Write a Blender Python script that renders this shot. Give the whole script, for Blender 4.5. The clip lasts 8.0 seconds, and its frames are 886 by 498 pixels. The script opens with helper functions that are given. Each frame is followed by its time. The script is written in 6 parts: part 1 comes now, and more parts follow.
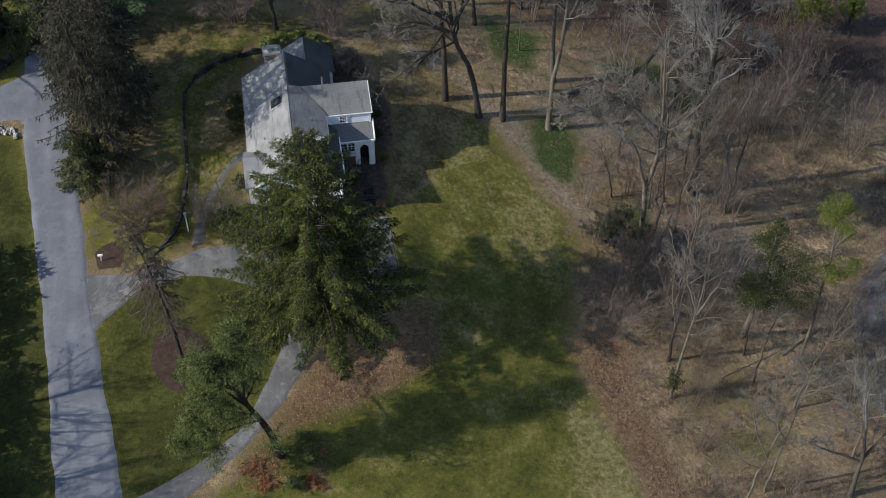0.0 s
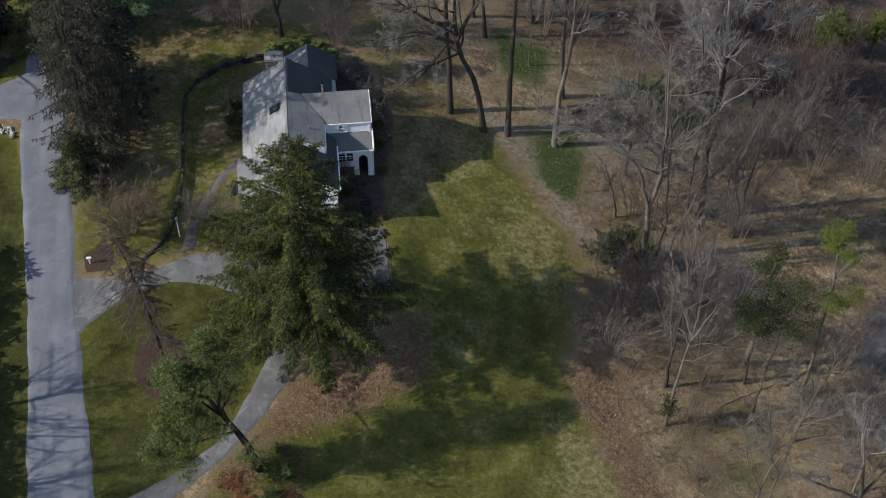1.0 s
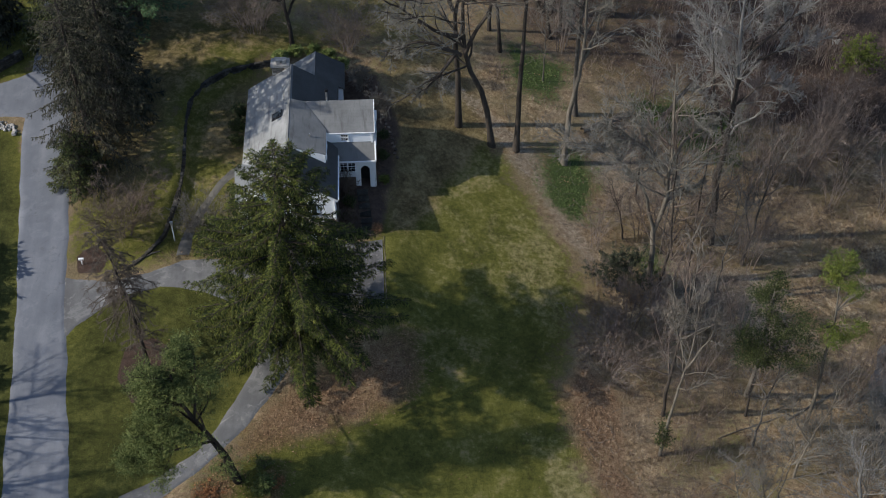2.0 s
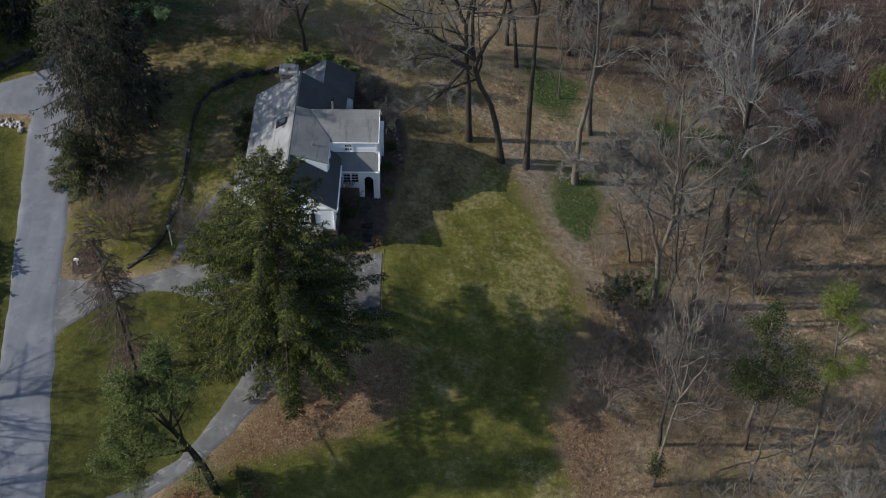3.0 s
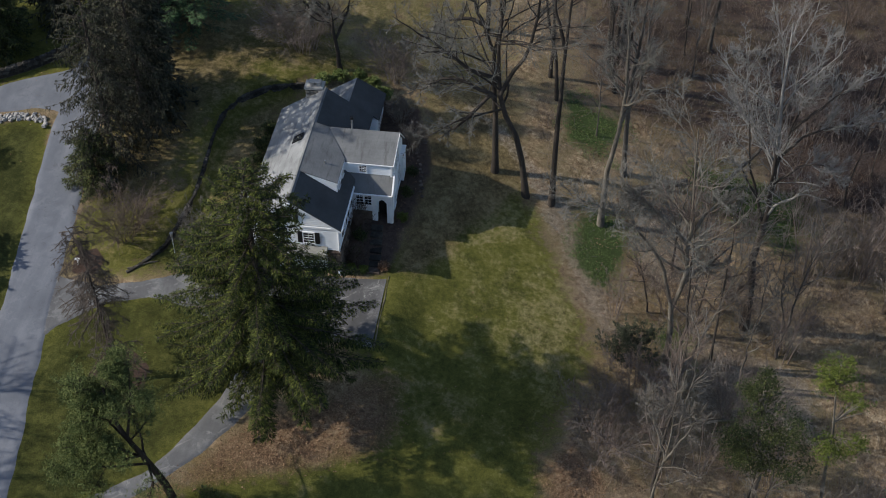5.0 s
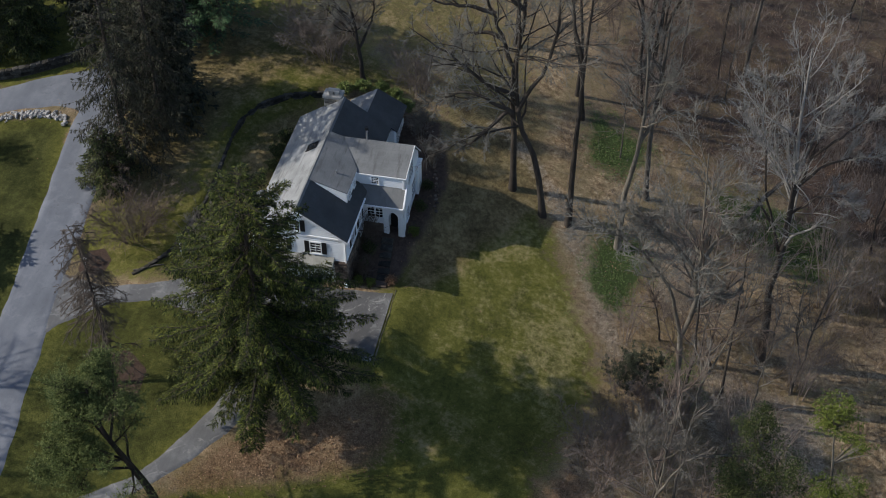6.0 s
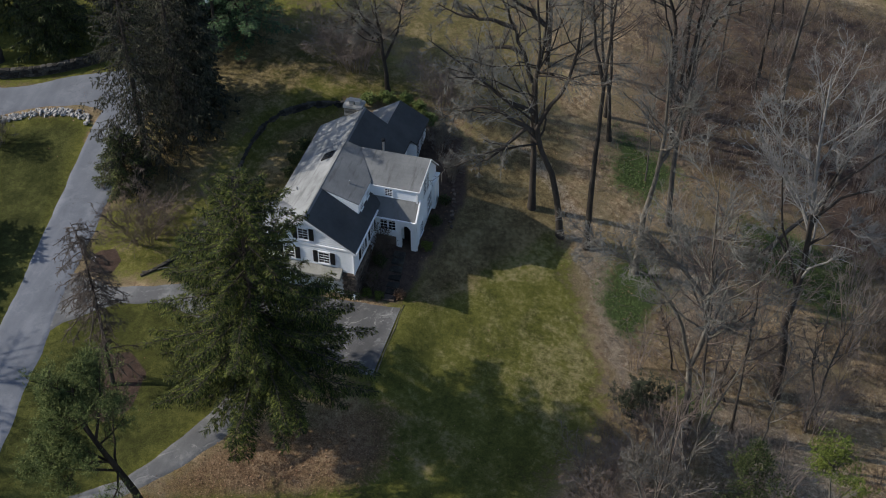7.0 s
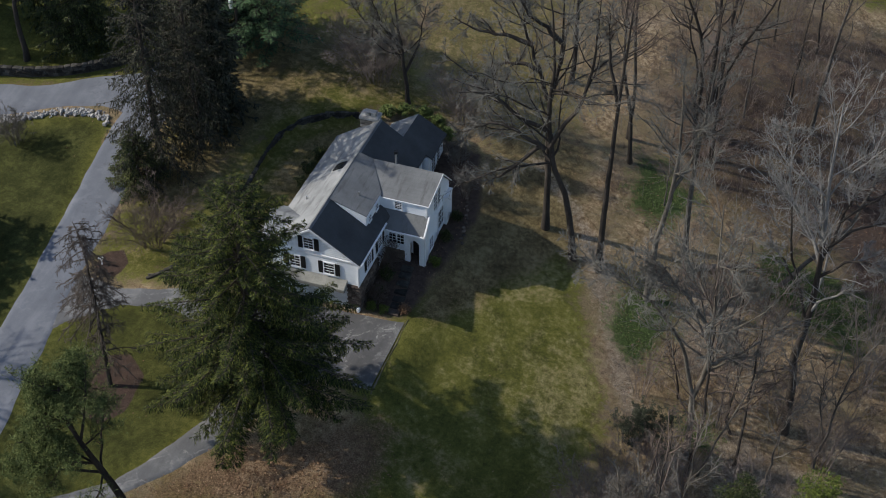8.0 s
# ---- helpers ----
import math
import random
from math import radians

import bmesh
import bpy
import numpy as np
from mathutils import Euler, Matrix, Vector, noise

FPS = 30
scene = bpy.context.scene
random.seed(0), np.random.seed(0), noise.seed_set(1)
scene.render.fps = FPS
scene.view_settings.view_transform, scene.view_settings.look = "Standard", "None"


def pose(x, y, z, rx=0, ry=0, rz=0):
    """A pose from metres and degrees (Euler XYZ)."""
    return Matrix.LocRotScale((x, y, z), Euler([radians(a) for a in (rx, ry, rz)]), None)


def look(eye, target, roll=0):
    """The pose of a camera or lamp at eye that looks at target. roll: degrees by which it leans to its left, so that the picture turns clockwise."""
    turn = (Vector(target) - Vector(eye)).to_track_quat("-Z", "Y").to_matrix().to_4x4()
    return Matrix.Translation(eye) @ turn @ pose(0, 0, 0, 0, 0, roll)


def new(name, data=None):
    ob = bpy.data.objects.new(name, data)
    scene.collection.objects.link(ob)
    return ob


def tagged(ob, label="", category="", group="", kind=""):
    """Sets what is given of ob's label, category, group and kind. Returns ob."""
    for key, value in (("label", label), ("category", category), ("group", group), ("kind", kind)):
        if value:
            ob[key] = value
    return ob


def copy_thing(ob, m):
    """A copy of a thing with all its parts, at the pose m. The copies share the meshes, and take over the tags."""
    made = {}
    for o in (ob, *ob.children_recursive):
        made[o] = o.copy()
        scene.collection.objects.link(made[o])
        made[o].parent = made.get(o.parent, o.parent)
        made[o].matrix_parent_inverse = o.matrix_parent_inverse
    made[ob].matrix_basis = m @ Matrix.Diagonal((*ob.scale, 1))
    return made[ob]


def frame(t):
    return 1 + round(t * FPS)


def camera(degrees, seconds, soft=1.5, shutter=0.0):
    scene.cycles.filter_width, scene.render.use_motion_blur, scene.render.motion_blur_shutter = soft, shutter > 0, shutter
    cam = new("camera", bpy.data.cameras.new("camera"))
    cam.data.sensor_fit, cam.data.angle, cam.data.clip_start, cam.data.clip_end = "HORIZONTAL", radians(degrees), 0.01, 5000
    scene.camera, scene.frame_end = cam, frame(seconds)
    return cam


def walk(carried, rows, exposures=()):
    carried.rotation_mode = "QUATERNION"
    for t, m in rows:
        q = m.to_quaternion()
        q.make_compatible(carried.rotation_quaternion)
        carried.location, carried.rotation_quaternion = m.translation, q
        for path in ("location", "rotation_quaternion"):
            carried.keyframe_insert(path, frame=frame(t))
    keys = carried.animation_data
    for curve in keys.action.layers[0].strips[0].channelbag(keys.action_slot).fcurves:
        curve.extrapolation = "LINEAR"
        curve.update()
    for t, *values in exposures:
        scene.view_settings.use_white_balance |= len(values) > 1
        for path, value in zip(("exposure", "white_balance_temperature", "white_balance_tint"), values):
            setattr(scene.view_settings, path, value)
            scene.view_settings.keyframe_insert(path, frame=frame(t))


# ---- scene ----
def aim(x, y, z, yaw, pitch, roll):
    """A camera pose from its place, heading to the left of +y, pitch and roll."""
    return pose(x, y, z, 0, 0, yaw) @ pose(0, 0, 0, 90 + pitch) @ pose(0, 0, 0, 0, 0, roll)


cam = camera(38.0, 8.0, soft=1.0)
walk(cam, [
    (0.0, aim(-7.755, -82.981, 84.947, -8.912, -47.222, 0.185)),
    (0.5, aim(-5.718, -82.516, 83.863, -7.682, -46.806, 0.219)),
    (1.0, aim(-3.596, -82.014, 82.807, -6.303, -46.384, 0.264)),
    (1.5, aim(-1.408, -81.466, 81.821, -4.821, -45.977, 0.310)),
    (2.0, aim(0.827, -80.864, 80.927, -3.263, -45.596, 0.351)),
    (2.5, aim(3.097, -80.200, 80.125, -1.644, -45.243, 0.380)),
    (3.0, aim(5.388, -79.472, 79.403, 0.032, -44.914, 0.395)),
    (3.5, aim(7.690, -78.677, 78.738, 1.764, -44.601, 0.391)),
    (4.0, aim(9.993, -77.817, 78.104, 3.559, -44.291, 0.370)),
    (4.5, aim(12.287, -76.894, 77.474, 5.418, -43.972, 0.333)),
    (5.0, aim(14.560, -75.916, 76.824, 7.343, -43.633, 0.285)),
    (5.5, aim(16.802, -74.892, 76.141, 9.324, -43.266, 0.234)),
    (6.0, aim(18.997, -73.833, 75.424, 11.342, -42.866, 0.191)),
    (6.5, aim(21.128, -72.755, 74.689, 13.364, -42.439, 0.168)),
    (7.0, aim(23.174, -71.676, 73.976, 15.338, -41.997, 0.184)),
    (7.5, aim(25.111, -70.620, 73.352, 17.191, -41.564, 0.260)),
    (8.0, aim(26.909, -69.611, 72.916, 18.823, -41.176, 0.419)),
], exposures=[(0.0, 0.31), (3.0, 0.21), (8.0, 0.16)])

# ---- light ----
SUN_ELEVATION, SUN_HEADING = 32.5, 9.0
world = bpy.data.worlds.new("sky")
scene.world = world
world.use_nodes = True
wn = world.node_tree.nodes
sky = wn.new("ShaderNodeTexSky")
sky.sky_type, sky.sun_disc = "NISHITA", False
sky.sun_elevation = radians(SUN_ELEVATION)
sky.sun_rotation = radians(270 - SUN_HEADING)
world.node_tree.links.new(sky.outputs[0], wn["Background"].inputs[0])
sky.ozone_density = 2.2
wn["Background"].inputs[1].default_value = 0.135
sun_data = bpy.data.lights.new("sun", "SUN")
sun_data.energy, sun_data.angle, sun_data.color = 4.2, radians(0.6), (1.0, 0.93, 0.82)
sun = new("sun", sun_data)
away = Vector((math.cos(radians(SUN_HEADING)), math.sin(radians(SUN_HEADING)), -math.tan(radians(SUN_ELEVATION))))
sun.matrix_world = look((-60, -12, 60), Vector((-60, -12, 60)) + away)

# ---- materials ----
def lk(t, a, b):
    t.links.new(a, b)


def ramp(t, fac, stops):
    n = t.nodes.new("ShaderNodeValToRGB")
    els = n.color_ramp.elements
    while len(els) < len(stops):
        els.new(0.5)
    for e, (pos, col) in zip(els, stops):
        e.position, e.color = pos, (*col, 1)
    lk(t, fac, n.inputs[0])
    return n.outputs[0]


def noise_tex(t, co, scale, detail=4, rough=0.6, stretch=None):
    if stretch:
        m = t.nodes.new("ShaderNodeMapping")
        m.inputs["Scale"].default_value = stretch
        lk(t, co, m.inputs[0])
        co = m.outputs[0]
    n = t.nodes.new("ShaderNodeTexNoise")
    n.inputs["Scale"].default_value, n.inputs["Detail"].default_value, n.inputs["Roughness"].default_value = scale, detail, rough
    lk(t, co, n.inputs["Vector"])
    return n.outputs[0]


def mixc(t, fac, a, b, mode="MIX"):
    n = t.nodes.new("ShaderNodeMix")
    n.data_type, n.blend_type = "RGBA", mode
    for sock, v in ((n.inputs[0], fac), (n.inputs[6], a), (n.inputs[7], b)):
        if isinstance(v, (int, float)):
            sock.default_value = v
        elif isinstance(v, tuple):
            sock.default_value = (*v, 1)
        else:
            lk(t, v, sock)
    return n.outputs[2]


def maths(t, op, a, b=0.0):
    n = t.nodes.new("ShaderNodeMath")
    n.operation, n.use_clamp = op, False
    for sock, v in ((n.inputs[0], a), (n.inputs[1], b)):
        if isinstance(v, (int, float)):
            sock.default_value = v
        else:
            lk(t, v, sock)
    return n.outputs[0]


def smooth(t, v, lo, hi):
    n = t.nodes.new("ShaderNodeMapRange")
    n.interpolation_type = "SMOOTHSTEP"
    n.inputs[1].default_value, n.inputs[2].default_value = lo, hi
    lk(t, v, n.inputs[0])
    return n.outputs[0]


def start_mat(name, rough=0.8, metal=0.0):
    m = bpy.data.materials.new(name)
    m.use_nodes = True
    t = m.node_tree
    b = t.nodes["Principled BSDF"]
    b.inputs["Roughness"].default_value, b.inputs["Metallic"].default_value = rough, metal
    b.inputs["Specular IOR Level"].default_value = 0.2
    return m, t, b


def bump_to(t, b, height, dist, strength=0.6):
    n = t.nodes.new("ShaderNodeBump")
    n.inputs["Strength"].default_value, n.inputs["Distance"].default_value = strength, dist
    lk(t, height, n.inputs["Height"])
    lk(t, n.outputs[0], b.inputs["Normal"])


def place(t):
    return t.nodes.new("ShaderNodeNewGeometry").outputs["Position"]


def grainy(name, dark, mid, light, big=0.6, fine=9.0, rough=0.85, bump=0.02, stretch=None, varied=False, metal=0.0):
    """A weathered surface: stains at one scale, grain at another, and on request each piece its own shade."""
    m, t, b = start_mat(name, rough, metal)
    co = place(t)
    a, g = noise_tex(t, co, big, 5, 0.65, stretch), noise_tex(t, co, fine, 6, 0.7, stretch)
    v = maths(t, "ADD", maths(t, "MULTIPLY", a, 0.55), maths(t, "MULTIPLY", g, 0.45))
    if varied:
        info = t.nodes.new("ShaderNodeObjectInfo")
        v = maths(t, "ADD", v, maths(t, "MULTIPLY", maths(t, "SUBTRACT", info.outputs["Random"], 0.5), 0.3))
    lk(t, ramp(t, v, [(0.3, dark), (0.5, mid), (0.7, light)]), b.inputs["Base Color"])
    bump_to(t, b, g, bump)
    return m


def leafy(name, dark, mid, light, rough=0.6, patch=0.5):
    """Leaves or needles: each one its own shade, with broad drifts through the crown."""
    m, t, b = start_mat(name, rough)
    b.inputs["Specular IOR Level"].default_value = 0.08
    geo = t.nodes.new("ShaderNodeNewGeometry")
    a = noise_tex(t, geo.outputs["Position"], patch, 3)
    v = maths(t, "ADD", maths(t, "MULTIPLY", geo.outputs["Random Per Island"], 0.55), maths(t, "MULTIPLY", a, 0.45))
    lk(t, ramp(t, v, [(0.2, dark), (0.5, mid), (0.8, light)]), b.inputs["Base Color"])
    return m


SIDING = grainy("white_siding", (0.71, 0.755, 0.81), (0.8, 0.84, 0.885), (0.86, 0.88, 0.91), 0.5, 7, 0.55, 0.003)
TRIM = grainy("white_trim", (0.72, 0.74, 0.77), (0.81, 0.83, 0.86), (0.86, 0.87, 0.89), 0.8, 12, 0.5, 0.002)
SHUTTER = grainy("black_shutter", (0.008, 0.009, 0.01), (0.015, 0.016, 0.018), (0.03, 0.03, 0.032), 2, 20, 0.5, 0.004)
PAVED = grainy("flagstone", (0.08, 0.077, 0.07), (0.14, 0.134, 0.122), (0.21, 0.2, 0.182), 1.2, 14, 0.85, 0.01, varied=True)
STONE = grainy("field_stone", (0.018, 0.017, 0.015), (0.042, 0.039, 0.034), (0.1, 0.094, 0.082), 1.5, 11, 0.9, 0.03, varied=True)
CHIMNEY = grainy("chimney_stone", (0.07, 0.064, 0.055), (0.18, 0.165, 0.14), (0.36, 0.335, 0.29), 1.6, 9, 0.9, 0.03, varied=True)
CAP = grainy("pale_stone_cap", (0.18, 0.172, 0.155), (0.34, 0.325, 0.3), (0.5, 0.485, 0.45), 1.4, 10, 0.85, 0.01)
PIER = grainy("brown_stone_pier", (0.05, 0.04, 0.035), (0.11, 0.085, 0.07), (0.2, 0.16, 0.13), 2.5, 10, 0.9, 0.02, varied=True)
ROCK = grainy("pale_rock", (0.16, 0.155, 0.15), (0.36, 0.35, 0.34), (0.6, 0.59, 0.57), 3.0, 14, 0.85, 0.02)
METAL = grainy("galvanised_metal", (0.25, 0.26, 0.27), (0.38, 0.39, 0.4), (0.5, 0.51, 0.52), 2, 20, 0.4, 0.002, metal=0.7)
DOOR = grainy("garage_door_paint", (0.5, 0.52, 0.55), (0.6, 0.62, 0.64), (0.68, 0.69, 0.7), 0.8, 12, 0.5, 0.002)
BARK_DARK = grainy("dark_bark", (0.02, 0.017, 0.015), (0.05, 0.042, 0.036), (0.1, 0.086, 0.074), 0.8, 9, 0.95, 0.04, (2.2, 2.2, 0.5))
PINE_BARK = grainy("pine_bark", (0.012, 0.01, 0.008), (0.03, 0.023, 0.018), (0.07, 0.054, 0.044), 0.8, 8, 0.95, 0.04, (2.2, 2.2, 0.6))
BARK_GREY = grainy("grey_bark", (0.04, 0.035, 0.031), (0.085, 0.076, 0.067), (0.17, 0.157, 0.14), 0.7, 8, 0.95, 0.04, (2.2, 2.2, 0.5))
BARK_TAN = grainy("tan_bark", (0.05, 0.043, 0.036), (0.13, 0.115, 0.095), (0.25, 0.225, 0.19), 1.4, 8, 0.95, 0.04, (2.2, 2.2, 0.5))
BARK_PALE = grainy("pale_bark", (0.085, 0.081, 0.076), (0.18, 0.174, 0.166), (0.35, 0.34, 0.327), 0.9, 6, 0.9, 0.02, (1.5, 1.5, 0.6))
TWIG_BROWN = grainy("brown_twig", (0.06, 0.045, 0.037), (0.12, 0.093, 0.078), (0.2, 0.162, 0.14), 0.4, 5, 0.95, 0.005)
TWIG_DARK = grainy("dark_larch_twig", (0.04, 0.033, 0.028), (0.085, 0.07, 0.06), (0.15, 0.127, 0.108), 0.5, 5, 0.95, 0.005)
TWIG_PALE = grainy("pale_twig", (0.11, 0.105, 0.1), (0.21, 0.204, 0.195), (0.34, 0.33, 0.318), 0.5, 5, 0.95, 0.005)
TWIG_GREY = grainy("grey_lichen_twig", (0.07, 0.062, 0.053), (0.14, 0.126, 0.109), (0.24, 0.22, 0.195), 0.5, 5, 0.95, 0.005)
TWIG_LICHEN = grainy("pale_lichen_twig", (0.08, 0.076, 0.068), (0.155, 0.149, 0.134), (0.26, 0.252, 0.23), 0.5, 5, 0.95, 0.005)
TWIG_PINK = grainy("pinkish_brush_twig", (0.085, 0.067, 0.058), (0.17, 0.138, 0.122), (0.28, 0.237, 0.213), 0.4, 5, 0.95, 0.005)
SPRUCE = leafy("spruce_needles", (0.006, 0.012, 0.005), (0.028, 0.041, 0.011), (0.13, 0.143, 0.03))
HEMLOCK = leafy("sparse_conifer_needles", (0.012, 0.015, 0.01), (0.036, 0.039, 0.026), (0.09, 0.088, 0.058))
PINE = leafy("pine_needles", (0.027, 0.042, 0.015), (0.076, 0.1, 0.033), (0.165, 0.186, 0.066))
PENT = grainy("weathered_pent_roof", (0.16, 0.16, 0.145), (0.25, 0.25, 0.23), (0.34, 0.34, 0.315), 0.8, 9, 0.85, 0.01)
WHITE_PINE = leafy("white_pine_needles", (0.02, 0.045, 0.024), (0.055, 0.1, 0.05), (0.12, 0.19, 0.09))
EVERGREEN = leafy("dark_evergreen_leaves", (0.013, 0.02, 0.009), (0.042, 0.055, 0.021), (0.12, 0.13, 0.045))
YELLOW_GREEN = leafy("yellow_green_leaves", (0.035, 0.05, 0.011), (0.095, 0.122, 0.026), (0.175, 0.195, 0.046))
IVY = leafy("ivy_leaves", (0.06, 0.09, 0.03), (0.1, 0.145, 0.046), (0.15, 0.195, 0.07))
RHODO = leafy("rhododendron_leaves", (0.055, 0.085, 0.025), (0.135, 0.175, 0.055), (0.23, 0.265, 0.1))
DUSKY = leafy("dusky_evergreen_leaves", (0.02, 0.026, 0.017), (0.05, 0.058, 0.037), (0.1, 0.108, 0.07))
DEAD_LEAF = leafy("dead_leaves", (0.07, 0.042, 0.026), (0.18, 0.105, 0.062), (0.34, 0.225, 0.145))

RUST = leafy("rust_orange_leaves", (0.13, 0.055, 0.025), (0.26, 0.125, 0.06), (0.4, 0.215, 0.11))
CONE = grainy("spruce_cone", (0.1, 0.07, 0.04), (0.2, 0.15, 0.085), (0.34, 0.27, 0.16), 2.0, 12, 0.8, 0.01)
CANES = leafy("dead_canes", (0.07, 0.053, 0.045), (0.15, 0.116, 0.097), (0.3, 0.245, 0.2), 0.9, 0.25)


def shingles(name, shade):
    """Asphalt shingles of one tone: blotches, grit, run-off streaks and faint courses."""
    m, t, b = start_mat(name, 0.9)
    co = place(t)
    a, g = noise_tex(t, co, 0.45, 5, 0.65), noise_tex(t, co, 30, 4, 0.7)
    v = maths(t, "ADD", maths(t, "MULTIPLY", a, 0.65), maths(t, "MULTIPLY", g, 0.35))
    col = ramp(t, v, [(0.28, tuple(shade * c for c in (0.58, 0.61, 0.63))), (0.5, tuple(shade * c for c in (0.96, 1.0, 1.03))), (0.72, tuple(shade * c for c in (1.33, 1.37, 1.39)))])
    streak = noise_tex(t, co, 1.2, 4, 0.6, (2.5, 0.35, 0.35))
    col = mixc(t, maths(t, "MULTIPLY", smooth(t, streak, 0.5, 0.72), 0.5), col, (0.06, 0.06, 0.06))
    br = t.nodes.new("ShaderNodeTexBrick")
    br.inputs["Scale"].default_value = 1.0
    br.inputs["Brick Width"].default_value, br.inputs["Row Height"].default_value, br.inputs["Mortar Size"].default_value = 0.3, 0.14, 0.008
    sep, com = t.nodes.new("ShaderNodeSeparateXYZ"), t.nodes.new("ShaderNodeCombineXYZ")
    lk(t, co, sep.inputs[0])
    lk(t, maths(t, "ADD", sep.outputs[0], sep.outputs[1]), com.inputs[0])
    lk(t, maths(t, "MULTIPLY", sep.outputs[2], 1.8), com.inputs[1])
    lk(t, com.outputs[0], br.inputs["Vector"])
    lk(t, mixc(t, maths(t, "MULTIPLY", br.outputs["Fac"], 0.12), col, (0.06, 0.06, 0.06)), b.inputs["Base Color"])
    bump_to(t, b, maths(t, "SUBTRACT", g, maths(t, "MULTIPLY", br.outputs["Fac"], 0.5)), 0.008)
    return m


def asphalt(name, dark, mid, light, crack, cracks=0.5, wear=0.3, width=0.035, lo=0.45):
    """Old asphalt: wheel wear, mottling, aggregate and sealed or pale cracks."""
    m, t, b = start_mat(name, 0.85)
    co = place(t)
    a, g = noise_tex(t, co, 0.22, 6, 0.68), noise_tex(t, co, 24, 3, 0.7)
    s = noise_tex(t, co, 0.5, 4, 0.6, (1.6, 0.16, 1.0))
    v = maths(t, "ADD", maths(t, "ADD", maths(t, "MULTIPLY", a, 0.45), maths(t, "MULTIPLY", g, 0.2)), maths(t, "MULTIPLY", s, 0.35))
    col = ramp(t, v, [(0.3, dark), (0.5, mid), (0.68, light)])
    warp = mixc(t, 1.0, co, ramp(t, noise_tex(t, co, 0.8, 4, 0.65), [(0.2, (0, 0, 0)), (0.8, (1.9, 1.4, 0))]), "ADD")
    vo = t.nodes.new("ShaderNodeTexVoronoi")
    vo.feature = "DISTANCE_TO_EDGE"
    vo.inputs["Scale"].default_value = 0.55
    lk(t, warp, vo.inputs["Vector"])
    line = maths(t, "SUBTRACT", 1.0, smooth(t, vo.outputs["Distance"], 0.0, width))
    line = maths(t, "MULTIPLY", line, smooth(t, noise_tex(t, co, 0.35, 2), lo, lo + 0.17))
    line = maths(t, "MULTIPLY", line, smooth(t, noise_tex(t, co, 2.2, 4, 0.7), 0.4, 0.6))
    worn = smooth(t, noise_tex(t, warp, 0.55, 5, 0.7), 0.52, 0.64)
    col = mixc(t, maths(t, "MULTIPLY", worn, wear), col, light)
    col = mixc(t, maths(t, "MULTIPLY", line, cracks), col, crack)
    lk(t, col, b.inputs["Base Color"])
    bump_to(t, b, maths(t, "SUBTRACT", g, line), 0.012)
    return m


# sun and shade put into the tone: west slopes paler, east slopes darker
ROOF_SHADED, ROOF_GREY, ROOF_LIT = shingles("shaded_slope_shingles", 0.07), shingles("grey_shingles", 0.165), shingles("sunlit_slope_shingles", 0.245)
ROAD = asphalt("worn_road_asphalt", (0.092, 0.102, 0.122), (0.146, 0.158, 0.184), (0.228, 0.24, 0.268), (0.08, 0.082, 0.088), 0.5)
COURT = asphalt("court_asphalt", (0.054, 0.054, 0.056), (0.094, 0.094, 0.096), (0.19, 0.19, 0.19), (0.34, 0.337, 0.325), 0.7, 0.8, 0.055, 0.36)
DRIVE = asphalt("driveway_asphalt", (0.075, 0.076, 0.079), (0.125, 0.126, 0.13), (0.22, 0.221, 0.223), (0.34, 0.337, 0.325), 0.5, 0.6, 0.05, 0.4)


def glass_mat():
    m, t, b = start_mat("window_glass", 0.06)
    b.inputs["Base Color"].default_value = (0.02, 0.024, 0.03, 1)
    b.inputs["Specular IOR Level"].default_value = 0.6
    lk(t, smooth(t, noise_tex(t, place(t), 3.0, 2), 0.2, 0.9), b.inputs["Coat Weight"])
    return m


GLASS = glass_mat()
EDGING = grainy("tan_gravel", (0.07, 0.06, 0.04), (0.15, 0.13, 0.09), (0.26, 0.225, 0.165), 1.5, 9, 0.9, 0.01)


